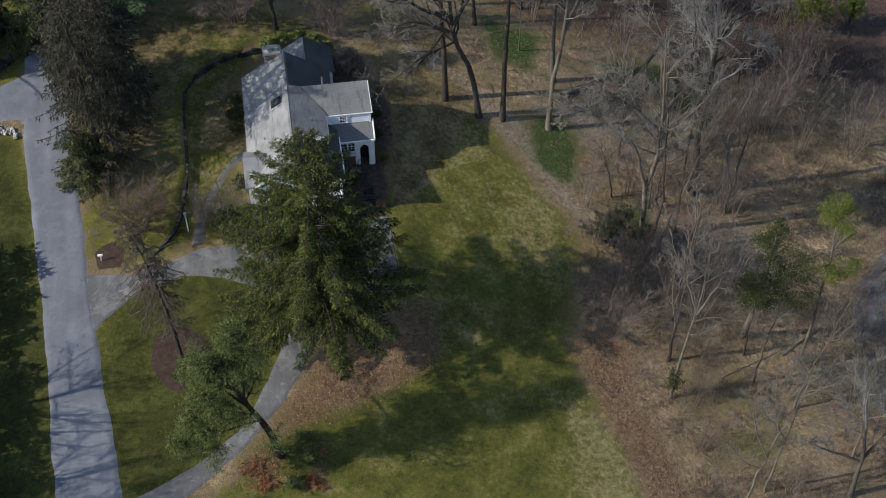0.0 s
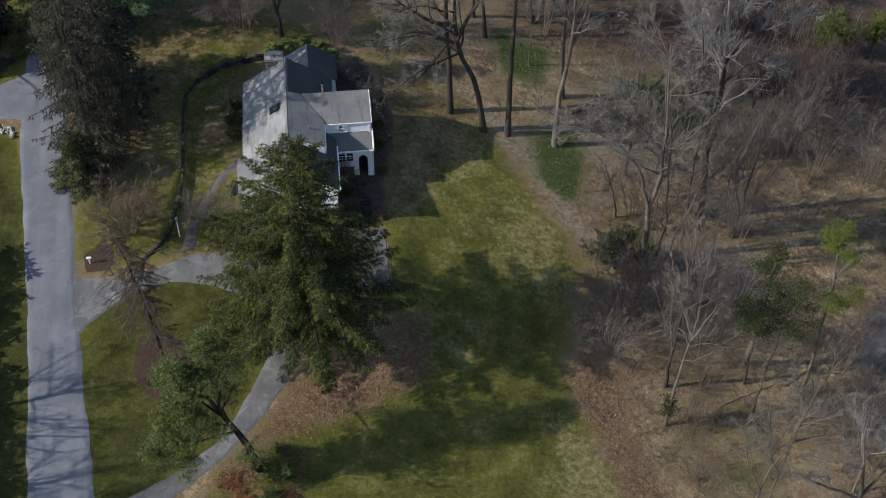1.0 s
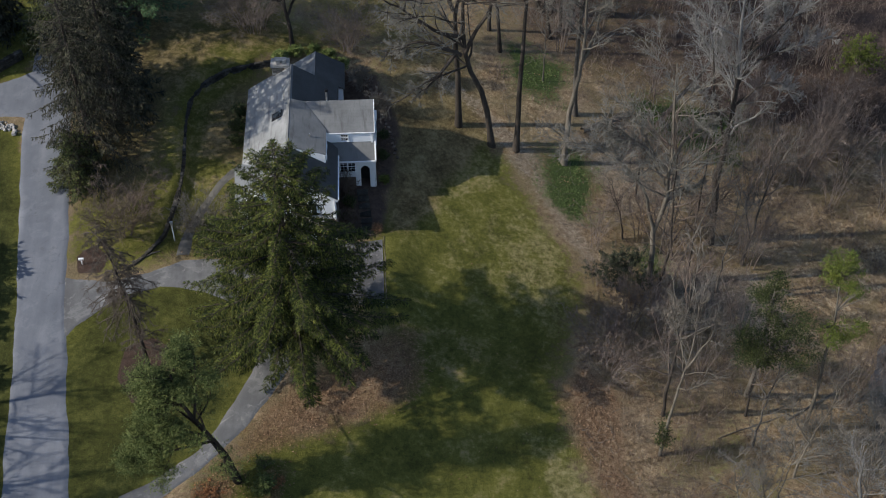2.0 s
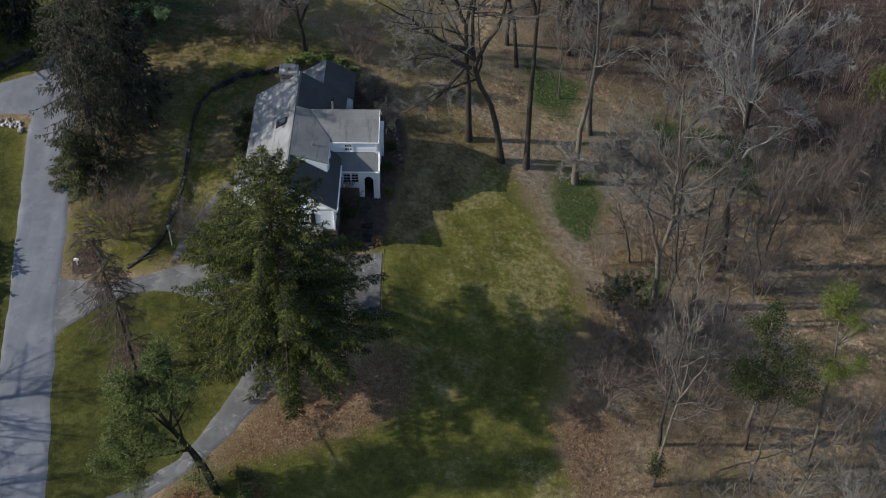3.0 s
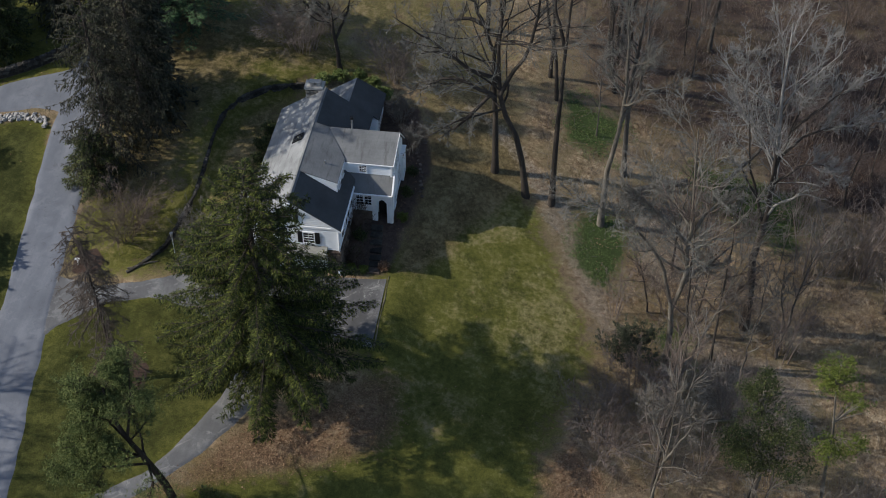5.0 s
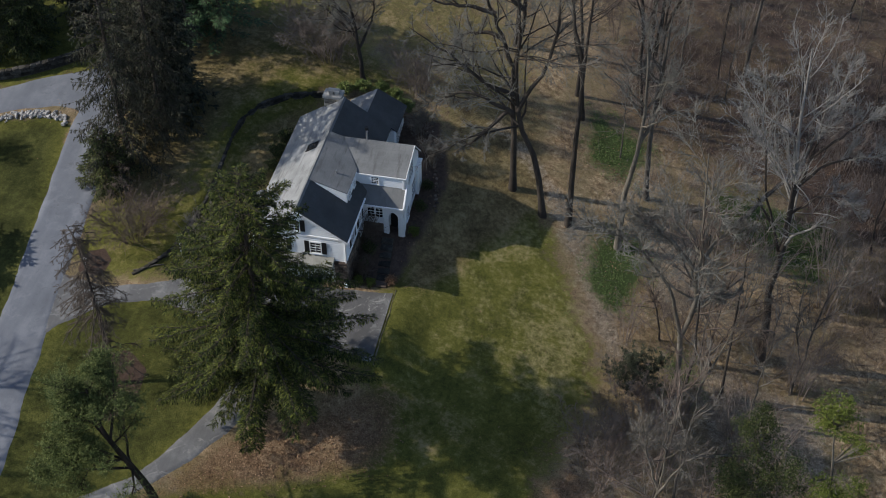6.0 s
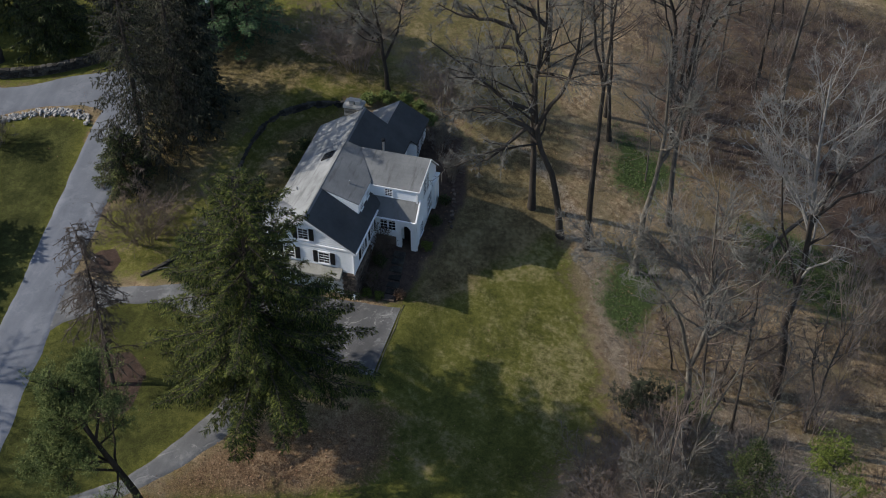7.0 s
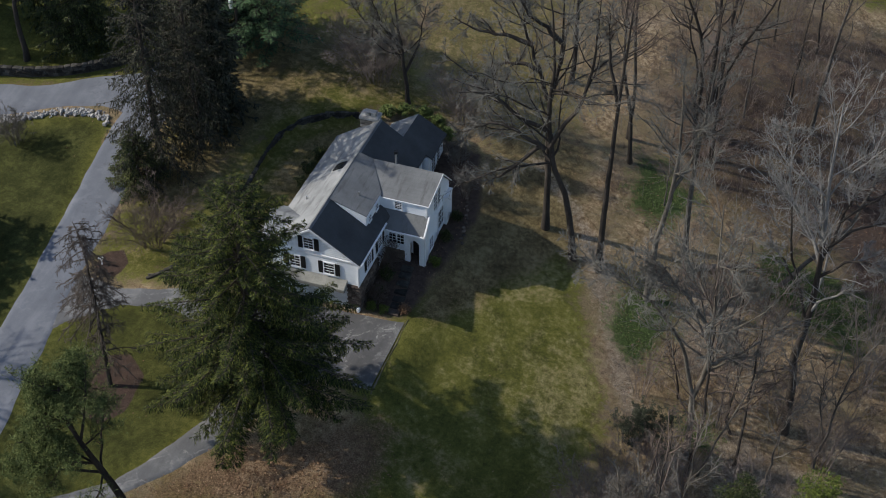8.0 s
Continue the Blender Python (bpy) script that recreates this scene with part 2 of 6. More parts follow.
def ground_mat():
    """Turf, dry turf, leaf litter, ground ivy and mulch, each with its own mottling, mixed along ragged edges."""
    m, t, b = start_mat("lawn_and_leaf_litter", 0.95)
    b.inputs["Specular IOR Level"].default_value = 0.1
    co = place(t)
    huge, big, mid, fine = noise_tex(t, co, 0.09, 4), noise_tex(t, co, 0.42, 6, 0.66), noise_tex(t, co, 2.4, 5, 0.7), noise_tex(t, co, 13, 4, 0.75)
    clump = t.nodes.new("ShaderNodeTexVoronoi")
    clump.inputs["Scale"].default_value = 7.0
    lk(t, co, clump.inputs["Vector"])

    def zone(name, lo=0.38, hi=0.62, rag=0.55):
        a = t.nodes.new("ShaderNodeAttribute")
        a.attribute_name = name
        jag = maths(t, "MULTIPLY", maths(t, "SUBTRACT", maths(t, "ADD", maths(t, "MULTIPLY", big, 0.6), maths(t, "MULTIPLY", mid, 0.4)), 0.5), rag * 2)
        return smooth(t, maths(t, "ADD", a.outputs["Fac"], jag), lo, hi)

    def blend(*w):
        out = 0.0
        for src, k in w:
            out = maths(t, "ADD", maths(t, "MULTIPLY", src, k), out)
        return out

    litter = ramp(t, blend((big, 0.27), (mid, 0.41), (fine, 0.32)), [(0.38, (0.052, 0.035, 0.023)), (0.47, (0.19, 0.134, 0.078)), (0.53, (0.345, 0.256, 0.155)), (0.6, (0.58, 0.465, 0.31))])
    litter = mixc(t, maths(t, "MULTIPLY", smooth(t, huge, 0.42, 0.62), 0.55), litter, ramp(t, fine, [(0.35, (0.08, 0.06, 0.043)), (0.62, (0.29, 0.23, 0.168))]))
    litter = mixc(t, maths(t, "MULTIPLY", smooth(t, noise_tex(t, co, 0.25, 5), 0.46, 0.62), 0.7), litter, ramp(t, fine, [(0.35, (0.08, 0.066, 0.034)), (0.65, (0.26, 0.208, 0.115))]))
    green = ramp(t, blend((big, 0.35), (mid, 0.25), (fine, 0.4)), [(0.4, (0.042, 0.045, 0.013)), (0.5, (0.098, 0.1, 0.023)), (0.6, (0.178, 0.172, 0.045))])
    dry = ramp(t, blend((mid, 0.5), (fine, 0.5)), [(0.4, (0.115, 0.1, 0.048)), (0.5, (0.235, 0.202, 0.094)), (0.6, (0.385, 0.333, 0.18))])
    patch = noise_tex(t, co, 0.75, 7, 0.72)
    da = t.nodes.new("ShaderNodeAttribute")
    da.attribute_name = "dry"
    drypatch = smooth(t, maths(t, "ADD", maths(t, "MULTIPLY", maths(t, "SUBTRACT", maths(t, "ADD", maths(t, "MULTIPLY", patch, 0.75), maths(t, "MULTIPLY", mid, 0.25)), 0.5), 1.9), da.outputs["Fac"]), 0.52, 0.92)
    # darker green where the dry attribute is low
    low_dry = maths(t, "SUBTRACT", 1.0, smooth(t, da.outputs["Fac"], -0.12, 0.16))
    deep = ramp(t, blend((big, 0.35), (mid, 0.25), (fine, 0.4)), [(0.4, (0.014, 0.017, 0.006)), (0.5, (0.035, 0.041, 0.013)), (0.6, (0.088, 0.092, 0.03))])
    green = mixc(t, maths(t, "MULTIPLY", low_dry, 0.95), green, deep)
    grass = mixc(t, maths(t, "MULTIPLY", drypatch, 0.68), green, dry)
    col = mixc(t, zone("grass", 0.32, 0.68, 1.0), litter, grass)
    brown = ramp(t, blend((big, 0.3), (mid, 0.3), (fine, 0.4)), [(0.42, (0.058, 0.043, 0.023)), (0.5, (0.142, 0.109, 0.053)), (0.58, (0.265, 0.208, 0.112))])
    col = mixc(t, maths(t, "MULTIPLY", zone("turf", 0.35, 0.75, 0.9), 0.95), col, brown)
    drift = ramp(t, blend((mid, 0.35), (fine, 0.65)), [(0.38, (0.05, 0.028, 0.016)), (0.5, (0.15, 0.09, 0.053)), (0.62, (0.33, 0.22, 0.14))])
    col = mixc(t, maths(t, "MULTIPLY", zone("drift", 0.45, 0.85, 1.0), 0.7), col, drift)
    pale = ramp(t, blend((mid, 0.35), (fine, 0.65)), [(0.38, (0.07, 0.055, 0.04)), (0.5, (0.22, 0.18, 0.135)), (0.62, (0.5, 0.42, 0.33))])
    col = mixc(t, maths(t, "MULTIPLY", zone("pale", 0.45, 0.8, 1.0), 0.75), col, pale)
    ivy = ramp(t, clump.outputs["Distance"], [(0.05, (0.095, 0.14, 0.045)), (0.35, (0.05, 0.072, 0.026))])
    col = mixc(t, zone("ivy", 0.45, 0.75, 0.8), col, ivy)
    mulch = ramp(t, blend((mid, 0.4), (fine, 0.6)), [(0.35, (0.035, 0.024, 0.019)), (0.55, (0.08, 0.054, 0.043)), (0.7, (0.15, 0.105, 0.085))])
    col = mixc(t, zone("mulch", 0.44, 0.56, 0.25), col, mulch)
    soil_and_shade = ramp(t, blend((mid, 0.5), (fine, 0.5)), [(0.35, (0.036, 0.026, 0.021)), (0.6, (0.11, 0.079, 0.064))])
    col = mixc(t, zone("soil_and_shade", 0.4, 0.66, 0.6), col, soil_and_shade)
    lk(t, col, b.inputs["Base Color"])
    bump_to(t, b, blend((mid, 0.45), (fine, 0.55)), 0.13, 0.9)
    return m


GROUND = ground_mat()


# ---- building helpers ----
class Solid:
    """Collects faces of one mesh."""

    def __init__(self):
        self.v, self.f = [], []

    def face(self, *pts):
        n = len(self.v)
        self.v += [tuple(p) for p in pts]
        self.f.append(tuple(range(n, n + len(pts))))
        return self

    def box(self, x0, x1, y0, y1, z0, z1):
        n = len(self.v)
        self.v += [(x, y, z) for z in (z0, z1) for y in (y0, y1) for x in (x0, x1)]
        self.f += [tuple(n + i for i in q) for q in ((0, 2, 3, 1), (4, 5, 7, 6), (0, 1, 5, 4), (2, 6, 7, 3), (0, 4, 6, 2), (1, 3, 7, 5))]
        return self

    def slab(self, pts, thick):
        """A sloping slab under the outline pts, thick metres deep straight down."""
        n, k = len(self.v), len(pts)
        self.v += [tuple(p) for p in pts] + [(x, y, z - thick) for x, y, z in pts]
        self.f.append(tuple(range(n, n + k)))
        self.f.append(tuple(range(n + 2 * k - 1, n + k - 1, -1)))
        for i in range(k):
            j = (i + 1) % k
            self.f.append((n + i, n + k + i, n + k + j, n + j))
        return self

    def prism(self, outline, axis, a, b):
        """An outline in the plane across axis, drawn out from a to b along it."""
        n, k = len(self.v), len(outline)
        for w in (a, b):
            for u, v in outline:
                self.v.append((w, u, v) if axis == "x" else (u, w, v) if axis == "y" else (u, v, w))
        self.f.append(tuple(range(n, n + k)))
        self.f.append(tuple(range(n + 2 * k - 1, n + k - 1, -1)))
        for i in range(k):
            j = (i + 1) % k
            self.f.append((n + i, n + k + i, n + k + j, n + j))
        return self

    def mesh(self, name, mat, bevel=0.0):
        me = bpy.data.meshes.new(name)
        me.from_pydata(self.v, [], self.f)
        bm = bmesh.new()
        bm.from_mesh(me)
        bmesh.ops.recalc_face_normals(bm, faces=bm.faces)
        if bevel:
            bmesh.ops.bevel(bm, geom=list(bm.edges), offset=bevel, segments=1, affect="EDGES")
        bm.to_mesh(me)
        bm.free()
        me.materials.append(mat)
        return me


def part(name, solid, mat, parent=None, label="", bevel=0.0):
    """One mesh object, under a thing or a part when parent is given."""
    ob = new(name, solid if isinstance(solid, bpy.types.Mesh) else solid.mesh(name, mat, bevel))
    ob.parent = parent
    return tagged(ob, label)


def thing(name, label, category, at=(0, 0, 0), group="", kind=""):
    ob = new(name)
    ob.location = at
    ob.empty_display_size = 0.3
    return tagged(ob, label, category, group, kind)


def raw_mesh(name, verts, faces, mat, flat=True):
    """A mesh from arrays of vertices and of equal-sided faces."""
    verts, faces = np.asarray(verts, np.float32).reshape(-1, 3), np.asarray(faces, np.int32)
    me = bpy.data.meshes.new(name)
    k = faces.shape[1]
    me.vertices.add(len(verts))
    me.vertices.foreach_set("co", verts.ravel())
    me.loops.add(faces.size)
    me.loops.foreach_set("vertex_index", faces.ravel())
    me.polygons.add(len(faces))
    me.polygons.foreach_set("loop_start", np.arange(len(faces), dtype=np.int32) * k)
    me.update(calc_edges=True)
    if not flat:
        me.polygons.foreach_set("use_smooth", np.ones(len(faces), dtype=bool))
    me.materials.append(mat)
    return me


# ---- the lie of the land ----
WALL_LINE = np.array([(-9.9, 20.3), (-12.2, 20.0), (-14.5, 19.1), (-16.4, 17.5), (-17.6, 15.3), (-17.9, 12.7), (-17.85, 10.3),
                      (-17.75, 7.5), (-17.9, 4.8), (-18.4, 1.6), (-18.9, -0.6), (-20.3, -2.5), (-21.4, -3.6)])


def ease(v, lo, hi):
    v = np.clip((np.asarray(v, float) - lo) / (hi - lo), 0, 1)
    return v * v * (3 - 2 * v)


def along(line, x, y):
    """Distance from a polyline (positive on its right hand), and how far along it, 0 to 1."""
    x, y = np.asarray(x, float), np.asarray(y, float)
    seg = np.linalg.norm(np.diff(line, axis=0), axis=1)
    run, best, sign, where = np.r_[0, np.cumsum(seg)], np.full(x.shape, 1e9), np.ones(x.shape), np.zeros(x.shape)
    for i in range(len(line) - 1):
        (ax, ay), (bx, by) = line[i], line[i + 1]
        dx, dy = bx - ax, by - ay
        u = np.clip(((x - ax) * dx + (y - ay) * dy) / seg[i] ** 2, 0, 1)
        d = np.hypot(x - ax - u * dx, y - ay - u * dy)
        near = d < best
        best = np.where(near, d, best)
        sign = np.where(near, np.where(dx * (y - ay) - dy * (x - ax) > 0, 1.0, -1.0), sign)
        where = np.where(near, (run[i] + u * seg[i]) / run[-1], where)
    return best * sign, where


def land(x, y):
    """Height of the ground: a hillside that falls to the east and south, a level court, and a bench held by the garden wall."""
    x, y = np.asarray(x, float), np.asarray(y, float)
    u, v = 45 * np.tanh(x / 45), 45 * np.tanh(y / 45)
    z = -0.1099 - 0.1414 * u + 0.1358 * v - 0.0744 * u * u / 30 - 0.0249 * u * v / 30 + 0.0076 * v * v / 30
    court = ease(x, -15, -9) * (1 - ease(x, 0.5, 4)) * ease(y, -12.5, -7.5) * (1 - ease(y, 0.5, 4))
    z = z * (1 - court) - 0.05 * court
    d, s = along(WALL_LINE, x, y)
    ends = ease(s, 0, 0.08) * (1 - ease(s, 0.72, 0.97))
    z = z + ends * np.where(d > 0, -0.3 * np.exp(-((d / 4.5) ** 2)), 0.45 * np.exp(-((d / 5.0) ** 2)))
    return z


def inside(poly, x, y, soft):
    """About 1 inside an outline and 0 outside it, over a soft edge."""
    poly = np.array(poly, float)
    hit, best = np.zeros(x.shape, bool), np.full(x.shape, 1e9)
    for (ax, ay), (bx, by) in zip(poly, np.roll(poly, -1, 0)):
        cross = ((ay > y) != (by > y)) & (x < (bx - ax) * (y - ay) / (by - ay + 1e-12) + ax)
        hit ^= cross
        L = max((bx - ax) ** 2 + (by - ay) ** 2, 1e-9)
        u = np.clip(((x - ax) * (bx - ax) + (y - ay) * (by - ay)) / L, 0, 1)
        best = np.minimum(best, np.hypot(x - ax - u * (bx - ax), y - ay - u * (by - ay)))
    return 0.5 + 0.5 * np.clip(np.where(hit, best, -best) / soft, -1, 1)


FRONT_LAWN = [(-1.4, -8.6), (-1.4, 0.2), (0.6, 4), (2.5, 9), (2, 16), (5, 20), (8, 17), (10.5, 13.2), (12.2, 9.8), (14, 5.6), (16.4, 0.8), (18.2, -2.2), (16.5, -7),
              (14.3, -14), (15.4, -20), (17.2, -26), (19.5, -45), (-24, -45), (-20.5, -31.5), (-15.5, -26.0), (-13.2, -23), (-10.3, -20.2), (-6.5, -19.6), (-2.5, -18.3), (1.5, -15.5), (1.6, -12)]
ISLAND_LAWN = [(-27, -12), (-25, -7), (-19, -4.5), (-14, -5), (-10.5, -7), (-9.4, -13), (-11.5, -18), (-15.5, -22.8), (-19, -26.5), (-25, -31), (-27, -19)]
WEST_LAWN = [(-33, 11.5), (-35, 12.4), (-39, 11), (-42, 9.5), (-60, 7), (-80, -10), (-80, -60), (-29, -60), (-28, -25), (-29, -10), (-31, 2)]
BACK_LAWN = [(-27, -4.5), (-22, -4), (-17.5, -2.8), (-13, -2), (-12.3, 16), (-9.5, 21.5), (-2, 23), (-8, 27), (-16, 28.5), (-21, 27), (-24, 20), (-20, 14), (-20.5, 6), (-24, 2)]
NORTH_LAWN = [(-3, 24), (1, 12), (3, 8), (9, 14), (9, 30), (4, 38), (8, 60), (-20, 60), (-14, 36), (-14, 28)]
VERGE = [(-27.5, -4), (-13, -2), (-12, 8), (-12, 20), (-8, 27), (-12, 40), (-12, 60), (-30, 60), (-29, 30), (-28.5, 8)]
FAR_WEST_LAWN = [(-32, 17), (-38, 14), (-47, 11), (-70, 6), (-70, 45), (-30, 45), (-29, 28)]
DEEP_LAWN = [(24, 66), (40, 62), (70, 80), (30, 95)]
IVY_BEDS = [[(13.2, 27.5), (13.6, 20.3), (17.8, 18.8), (20, 24.6)], [(15, 12), (15.6, 5.4), (18.6, 3.2), (20.8, 8), (20, 13)], [(25.5, 22), (26.5, 16), (36, 12.5), (38, 21)], [(22.5, 0.5), (23, -3), (26, -1.5), (25.5, 1.5)]]
MULCH_BEDS = [[(-21.2, -11.7), (-21.6, -14.6), (-20.2, -16.9), (-18.2, -17.4), (-16.8, -15.6), (-17, -12.2), (-19, -10.8)],
              [(-26, -4.4), (-26.2, -2.2), (-24.6, -1.5), (-23.6, -2.5), (-23.8, -4.2)]]
LEAF_DRIFTS = [[(-14.9, -26.6), (-14.1, -22.8), (-11.2, -22.6), (-10.8, -27.2)], [(-10.1, -27.0), (-9.7, -22.2), (-7.7, -22.7), (-7.9, -27.3)], [(-14, -23.6), (-10.8, -18.8), (-8.5, -15.5), (-4, -13), (0, -10), (3, -9.5), (3.5, -14), (2, -17), (-3, -19.3), (-8, -21.4)],
               [(13.8, -15.1), (16.5, -11.5), (20.3, -14.3), (19.6, -20.9), (21.6, -28.6), (24, -45), (20, -45), (17.2, -29.1), (15.4, -20.9)]]
PALE_LEAVES = [[(4, 21), (8.5, 17.5), (11, 13), (13.5, 8), (16, 3), (18.4, -1.5), (20, -1), (18.5, 5), (16, 11), (12.5, 15.5), (8, 20.5), (5, 23)], [(24, 2), (36, 0), (38, -8), (27, -7)], [(19, 12), (25, 15), (28, 8), (22, 4)]]
SOIL_BEDS = [[(-4.2, 0.1), (-0.1, 0.2), (0.3, 2), (0.7, 5), (1.4, 8), (2, 14), (0, 20), (-4, 20), (-4.2, 8)]]


def ground_sheet():
    """One sheet from the lawn to the horizon, fine where the place is and ever coarser outwards."""
    out = np.array([1.0, 3, 7, 15, 32, 70, 150, 320, 700, 1500])
    xs = np.r_[-62 - out[::-1], np.arange(-62, 62.1, 0.55), 62 + out]
    ys = np.r_[-46 - out[::-1], np.arange(-46, 78.1, 0.55), 78 + out]
    X, Y = np.meshgrid(xs, ys)
    Z = land(X, Y)
    core = (abs(X) < 61) & (Y > -45) & (Y < 77)
    Z = Z + np.where(core, 0.03 * np.sin(X * 0.9 + 1.3 * np.sin(Y * 0.7)) * np.sin(Y * 1.1), 0)
    n, k = X.shape
    i = np.arange(n * k).reshape(n, k)
    faces = np.stack([i[:-1, :-1], i[:-1, 1:], i[1:, 1:], i[1:, :-1]], -1).reshape(-1, 4)
    me = raw_mesh("ground", np.stack([X, Y, Z], -1), faces, GROUND, flat=False)
    x, y = X.ravel(), Y.ravel()
    grass = np.zeros(x.shape)
    for poly, soft, most in ((FRONT_LAWN, 3.0, 1), (ISLAND_LAWN, 0.7, 1), (WEST_LAWN, 1.0, 1), (BACK_LAWN, 2.5, 0.85), (NORTH_LAWN, 5, 0.62), (VERGE, 1.5, 0.62),  (FAR_WEST_LAWN, 4, 0.85), (DEEP_LAWN, 4, 0.9)):
        grass = np.maximum(grass, most * inside(poly, x, y, soft))
    turf = np.maximum(0.95 * inside([(0.4, 0.5), (0.5, 26), (9, 26), (11, 14), (7.5, 8), (2.6, 0.5)], x, y, 2), np.maximum(0.55 * inside(NORTH_LAWN, x, y, 4), 0.66 * inside([(-29, 18), (-27.5, 2.5), (-19.5, 2.5), (-18, 14), (-14, 20.5), (-9, 22), (-2, 24), (-16, 32), (-28, 30)], x, y, 3)))
    dry = 0.29 + 0.5 * inside([(2, -8), (2, 3), (9, 9), (14, 5), (18, -2), (15, -8)], x, y, 5) * 0.55 + 0.3 * inside([(12, 3), (15, 6), (20, -3), (15, -9), (12, -6)], x, y, 3)
    dry = dry + 0.3 * inside([(9, -16), (17, -16), (16, -45), (7, -45)], x, y, 4) + 0.35 * inside(NORTH_LAWN, x, y, 6) + 0.3 * inside([(1, 8), (9, 20), (13, 10), (8, 7)], x, y, 3)
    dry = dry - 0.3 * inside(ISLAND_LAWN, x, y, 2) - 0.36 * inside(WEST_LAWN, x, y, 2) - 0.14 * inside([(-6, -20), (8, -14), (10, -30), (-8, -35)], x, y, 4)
    dry = dry + 0.08 * inside(BACK_LAWN, x, y, 3) + 0.05 * inside(VERGE, x, y, 3) + 0.45 * inside([(13, -29), (13.5, -21), (17, -22), (20, -45), (13, -45)], x, y, 2)
    turf = np.maximum(turf, 0.42 * inside(BACK_LAWN, x, y, 2))
    turf = np.maximum(turf, 0.33 * inside(FRONT_LAWN, x, y, 2))
    turf = np.maximum(turf, 0.66 * inside([(-17.6, 15), (-17.6, 8), (-12, 6), (-11.5, 19.5), (-14, 19)], x, y, 2))
    # over the spruce's cast shadow: its brown tone put into the turf colour
    turf = np.maximum(turf, 0.46 * inside([(-3, -9), (4, -5.5), (10, -8), (17, -5), (17, -14), (12, -17), (7, -16), (3, -18), (-2, -18.5)], x, y, 4))
    grass = np.maximum(grass, 0.42 * inside([(20.5, -26), (23, -14), (32, -13), (36, -24), (28, -32)], x, y, 4))
    dry = dry + 0.4 * inside([(20.5, -26), (23, -14), (32, -13), (36, -24), (28, -32)], x, y, 4)
    zones = {"grass": grass, "dry": dry, "turf": turf}
    for name, beds, soft in (("ivy", IVY_BEDS, 2.2), ("drift", LEAF_DRIFTS, 1.8), ("pale", PALE_LEAVES, 1.6), ("mulch", MULCH_BEDS, 0.5), ("soil_and_shade", SOIL_BEDS, 1.6)):
        zones[name] = np.maximum.reduce([inside(p, x, y, soft) for p in beds])
    # deep shade of the wood, put into the ground colour by two outlines
    zones["soil_and_shade"] = np.maximum(zones["soil_and_shade"], 0.9 * inside([(33, 20), (31, 34), (36, 40), (46, 50), (64, 62), (66, 16), (46, 19)], x, y, 4))
    zones["soil_and_shade"] = np.maximum(zones["soil_and_shade"], 0.4 * inside([(26, 9), (27, 26), (40, 34), (42, 18), (34, 9)], x, y, 4))
    zones["soil_and_shade"] = np.maximum(zones["soil_and_shade"], 0.58 * inside([(13, 24), (11, 34), (13, 58), (60, 68), (60, 20), (30, 19)], x, y, 6))
    for name, value in zones.items():
        me.attributes.new(name, "FLOAT", "POINT").data.foreach_set("value", value.astype(np.float32))
    return tagged(new("ground", me), "lawns and brown leaf litter on a wooded hillside", "ground", kind="structure")


ground_sheet()


def resample(line, n):
    line = np.array(line, float)
    run = np.r_[0, np.cumsum(np.linalg.norm(np.diff(line, axis=0), axis=1))]
    s = np.linspace(0, run[-1], n)
    return np.stack([np.interp(s, run, line[:, k]) for k in range(line.shape[1])], -1)


def strip(name, left, right, rows, across, lift, mat, wobble=0.07):
    """A paved strip between two edges, laid on the land, with slightly ragged edges and a skirt."""
    a, b = resample(left, rows), resample(right, rows)
    rng = np.random.default_rng(len(name) + rows)
    soft = np.ones(7) / 7
    jitter = [np.stack([np.convolve(rng.normal(0, wobble * 2.2, rows), soft, "same") for _ in range(2)], -1) for _ in range(2)]
    a, b = a + jitter[0], b + jitter[1]
    u = np.linspace(0, 1, across)[None, :, None]
    P = a[:, None] * (1 - u) + b[:, None] * u
    z = land(P[..., 0], P[..., 1]) + lift
    z[:, 0] -= lift + 0.08
    z[:, -1] -= lift + 0.08
    V = np.concatenate([P, z[..., None]], -1)
    i = np.arange(rows * across).reshape(rows, across)
    F = np.stack([i[:-1, :-1], i[:-1, 1:], i[1:, 1:], i[1:, :-1]], -1).reshape(-1, 4)
    return raw_mesh(name, V, F, mat, flat=False)


ROAD_W = [(-28.2, -60), (-29.3, -25.4), (-29.9, -19.3), (-30.5, -11.8), (-31.1, -4.9), (-31.8, 1.1), (-32.4, 6), (-32.9, 11.2), (-33.0, 22), (-33.4, 40), (-36, 75)]
ROAD_E = [(-22.6, -60), (-23.8, -25.4), (-24.9, -18), (-25.9, -11.3), (-26.5, -5), (-27.0, 1.1), (-27.7, 6), (-28.2, 11.2), (-28.6, 22), (-29.2, 40), (-32, 75)]
tagged(new("road", strip("road", ROAD_W, ROAD_E, 240, 14, 0.07, ROAD)), "worn blue-grey asphalt lane", "road", kind="structure")
tagged(new("side_road", strip("side_road", [(-30.5, 12.0), (-33.2, 12.9), (-35, 13.2), (-38.1, 12.5), (-40.9, 11.0), (-43.6, 9.5), (-75, -4)], [(-30.5, 21.0), (-34, 18.8), (-36.1, 17.6), (-39.4, 15.9), (-42.9, 14.3), (-46.3, 13.6), (-75, 6)], 90, 10, 0.085, ROAD)), "asphalt side road joining the lane", "road", kind="structure")
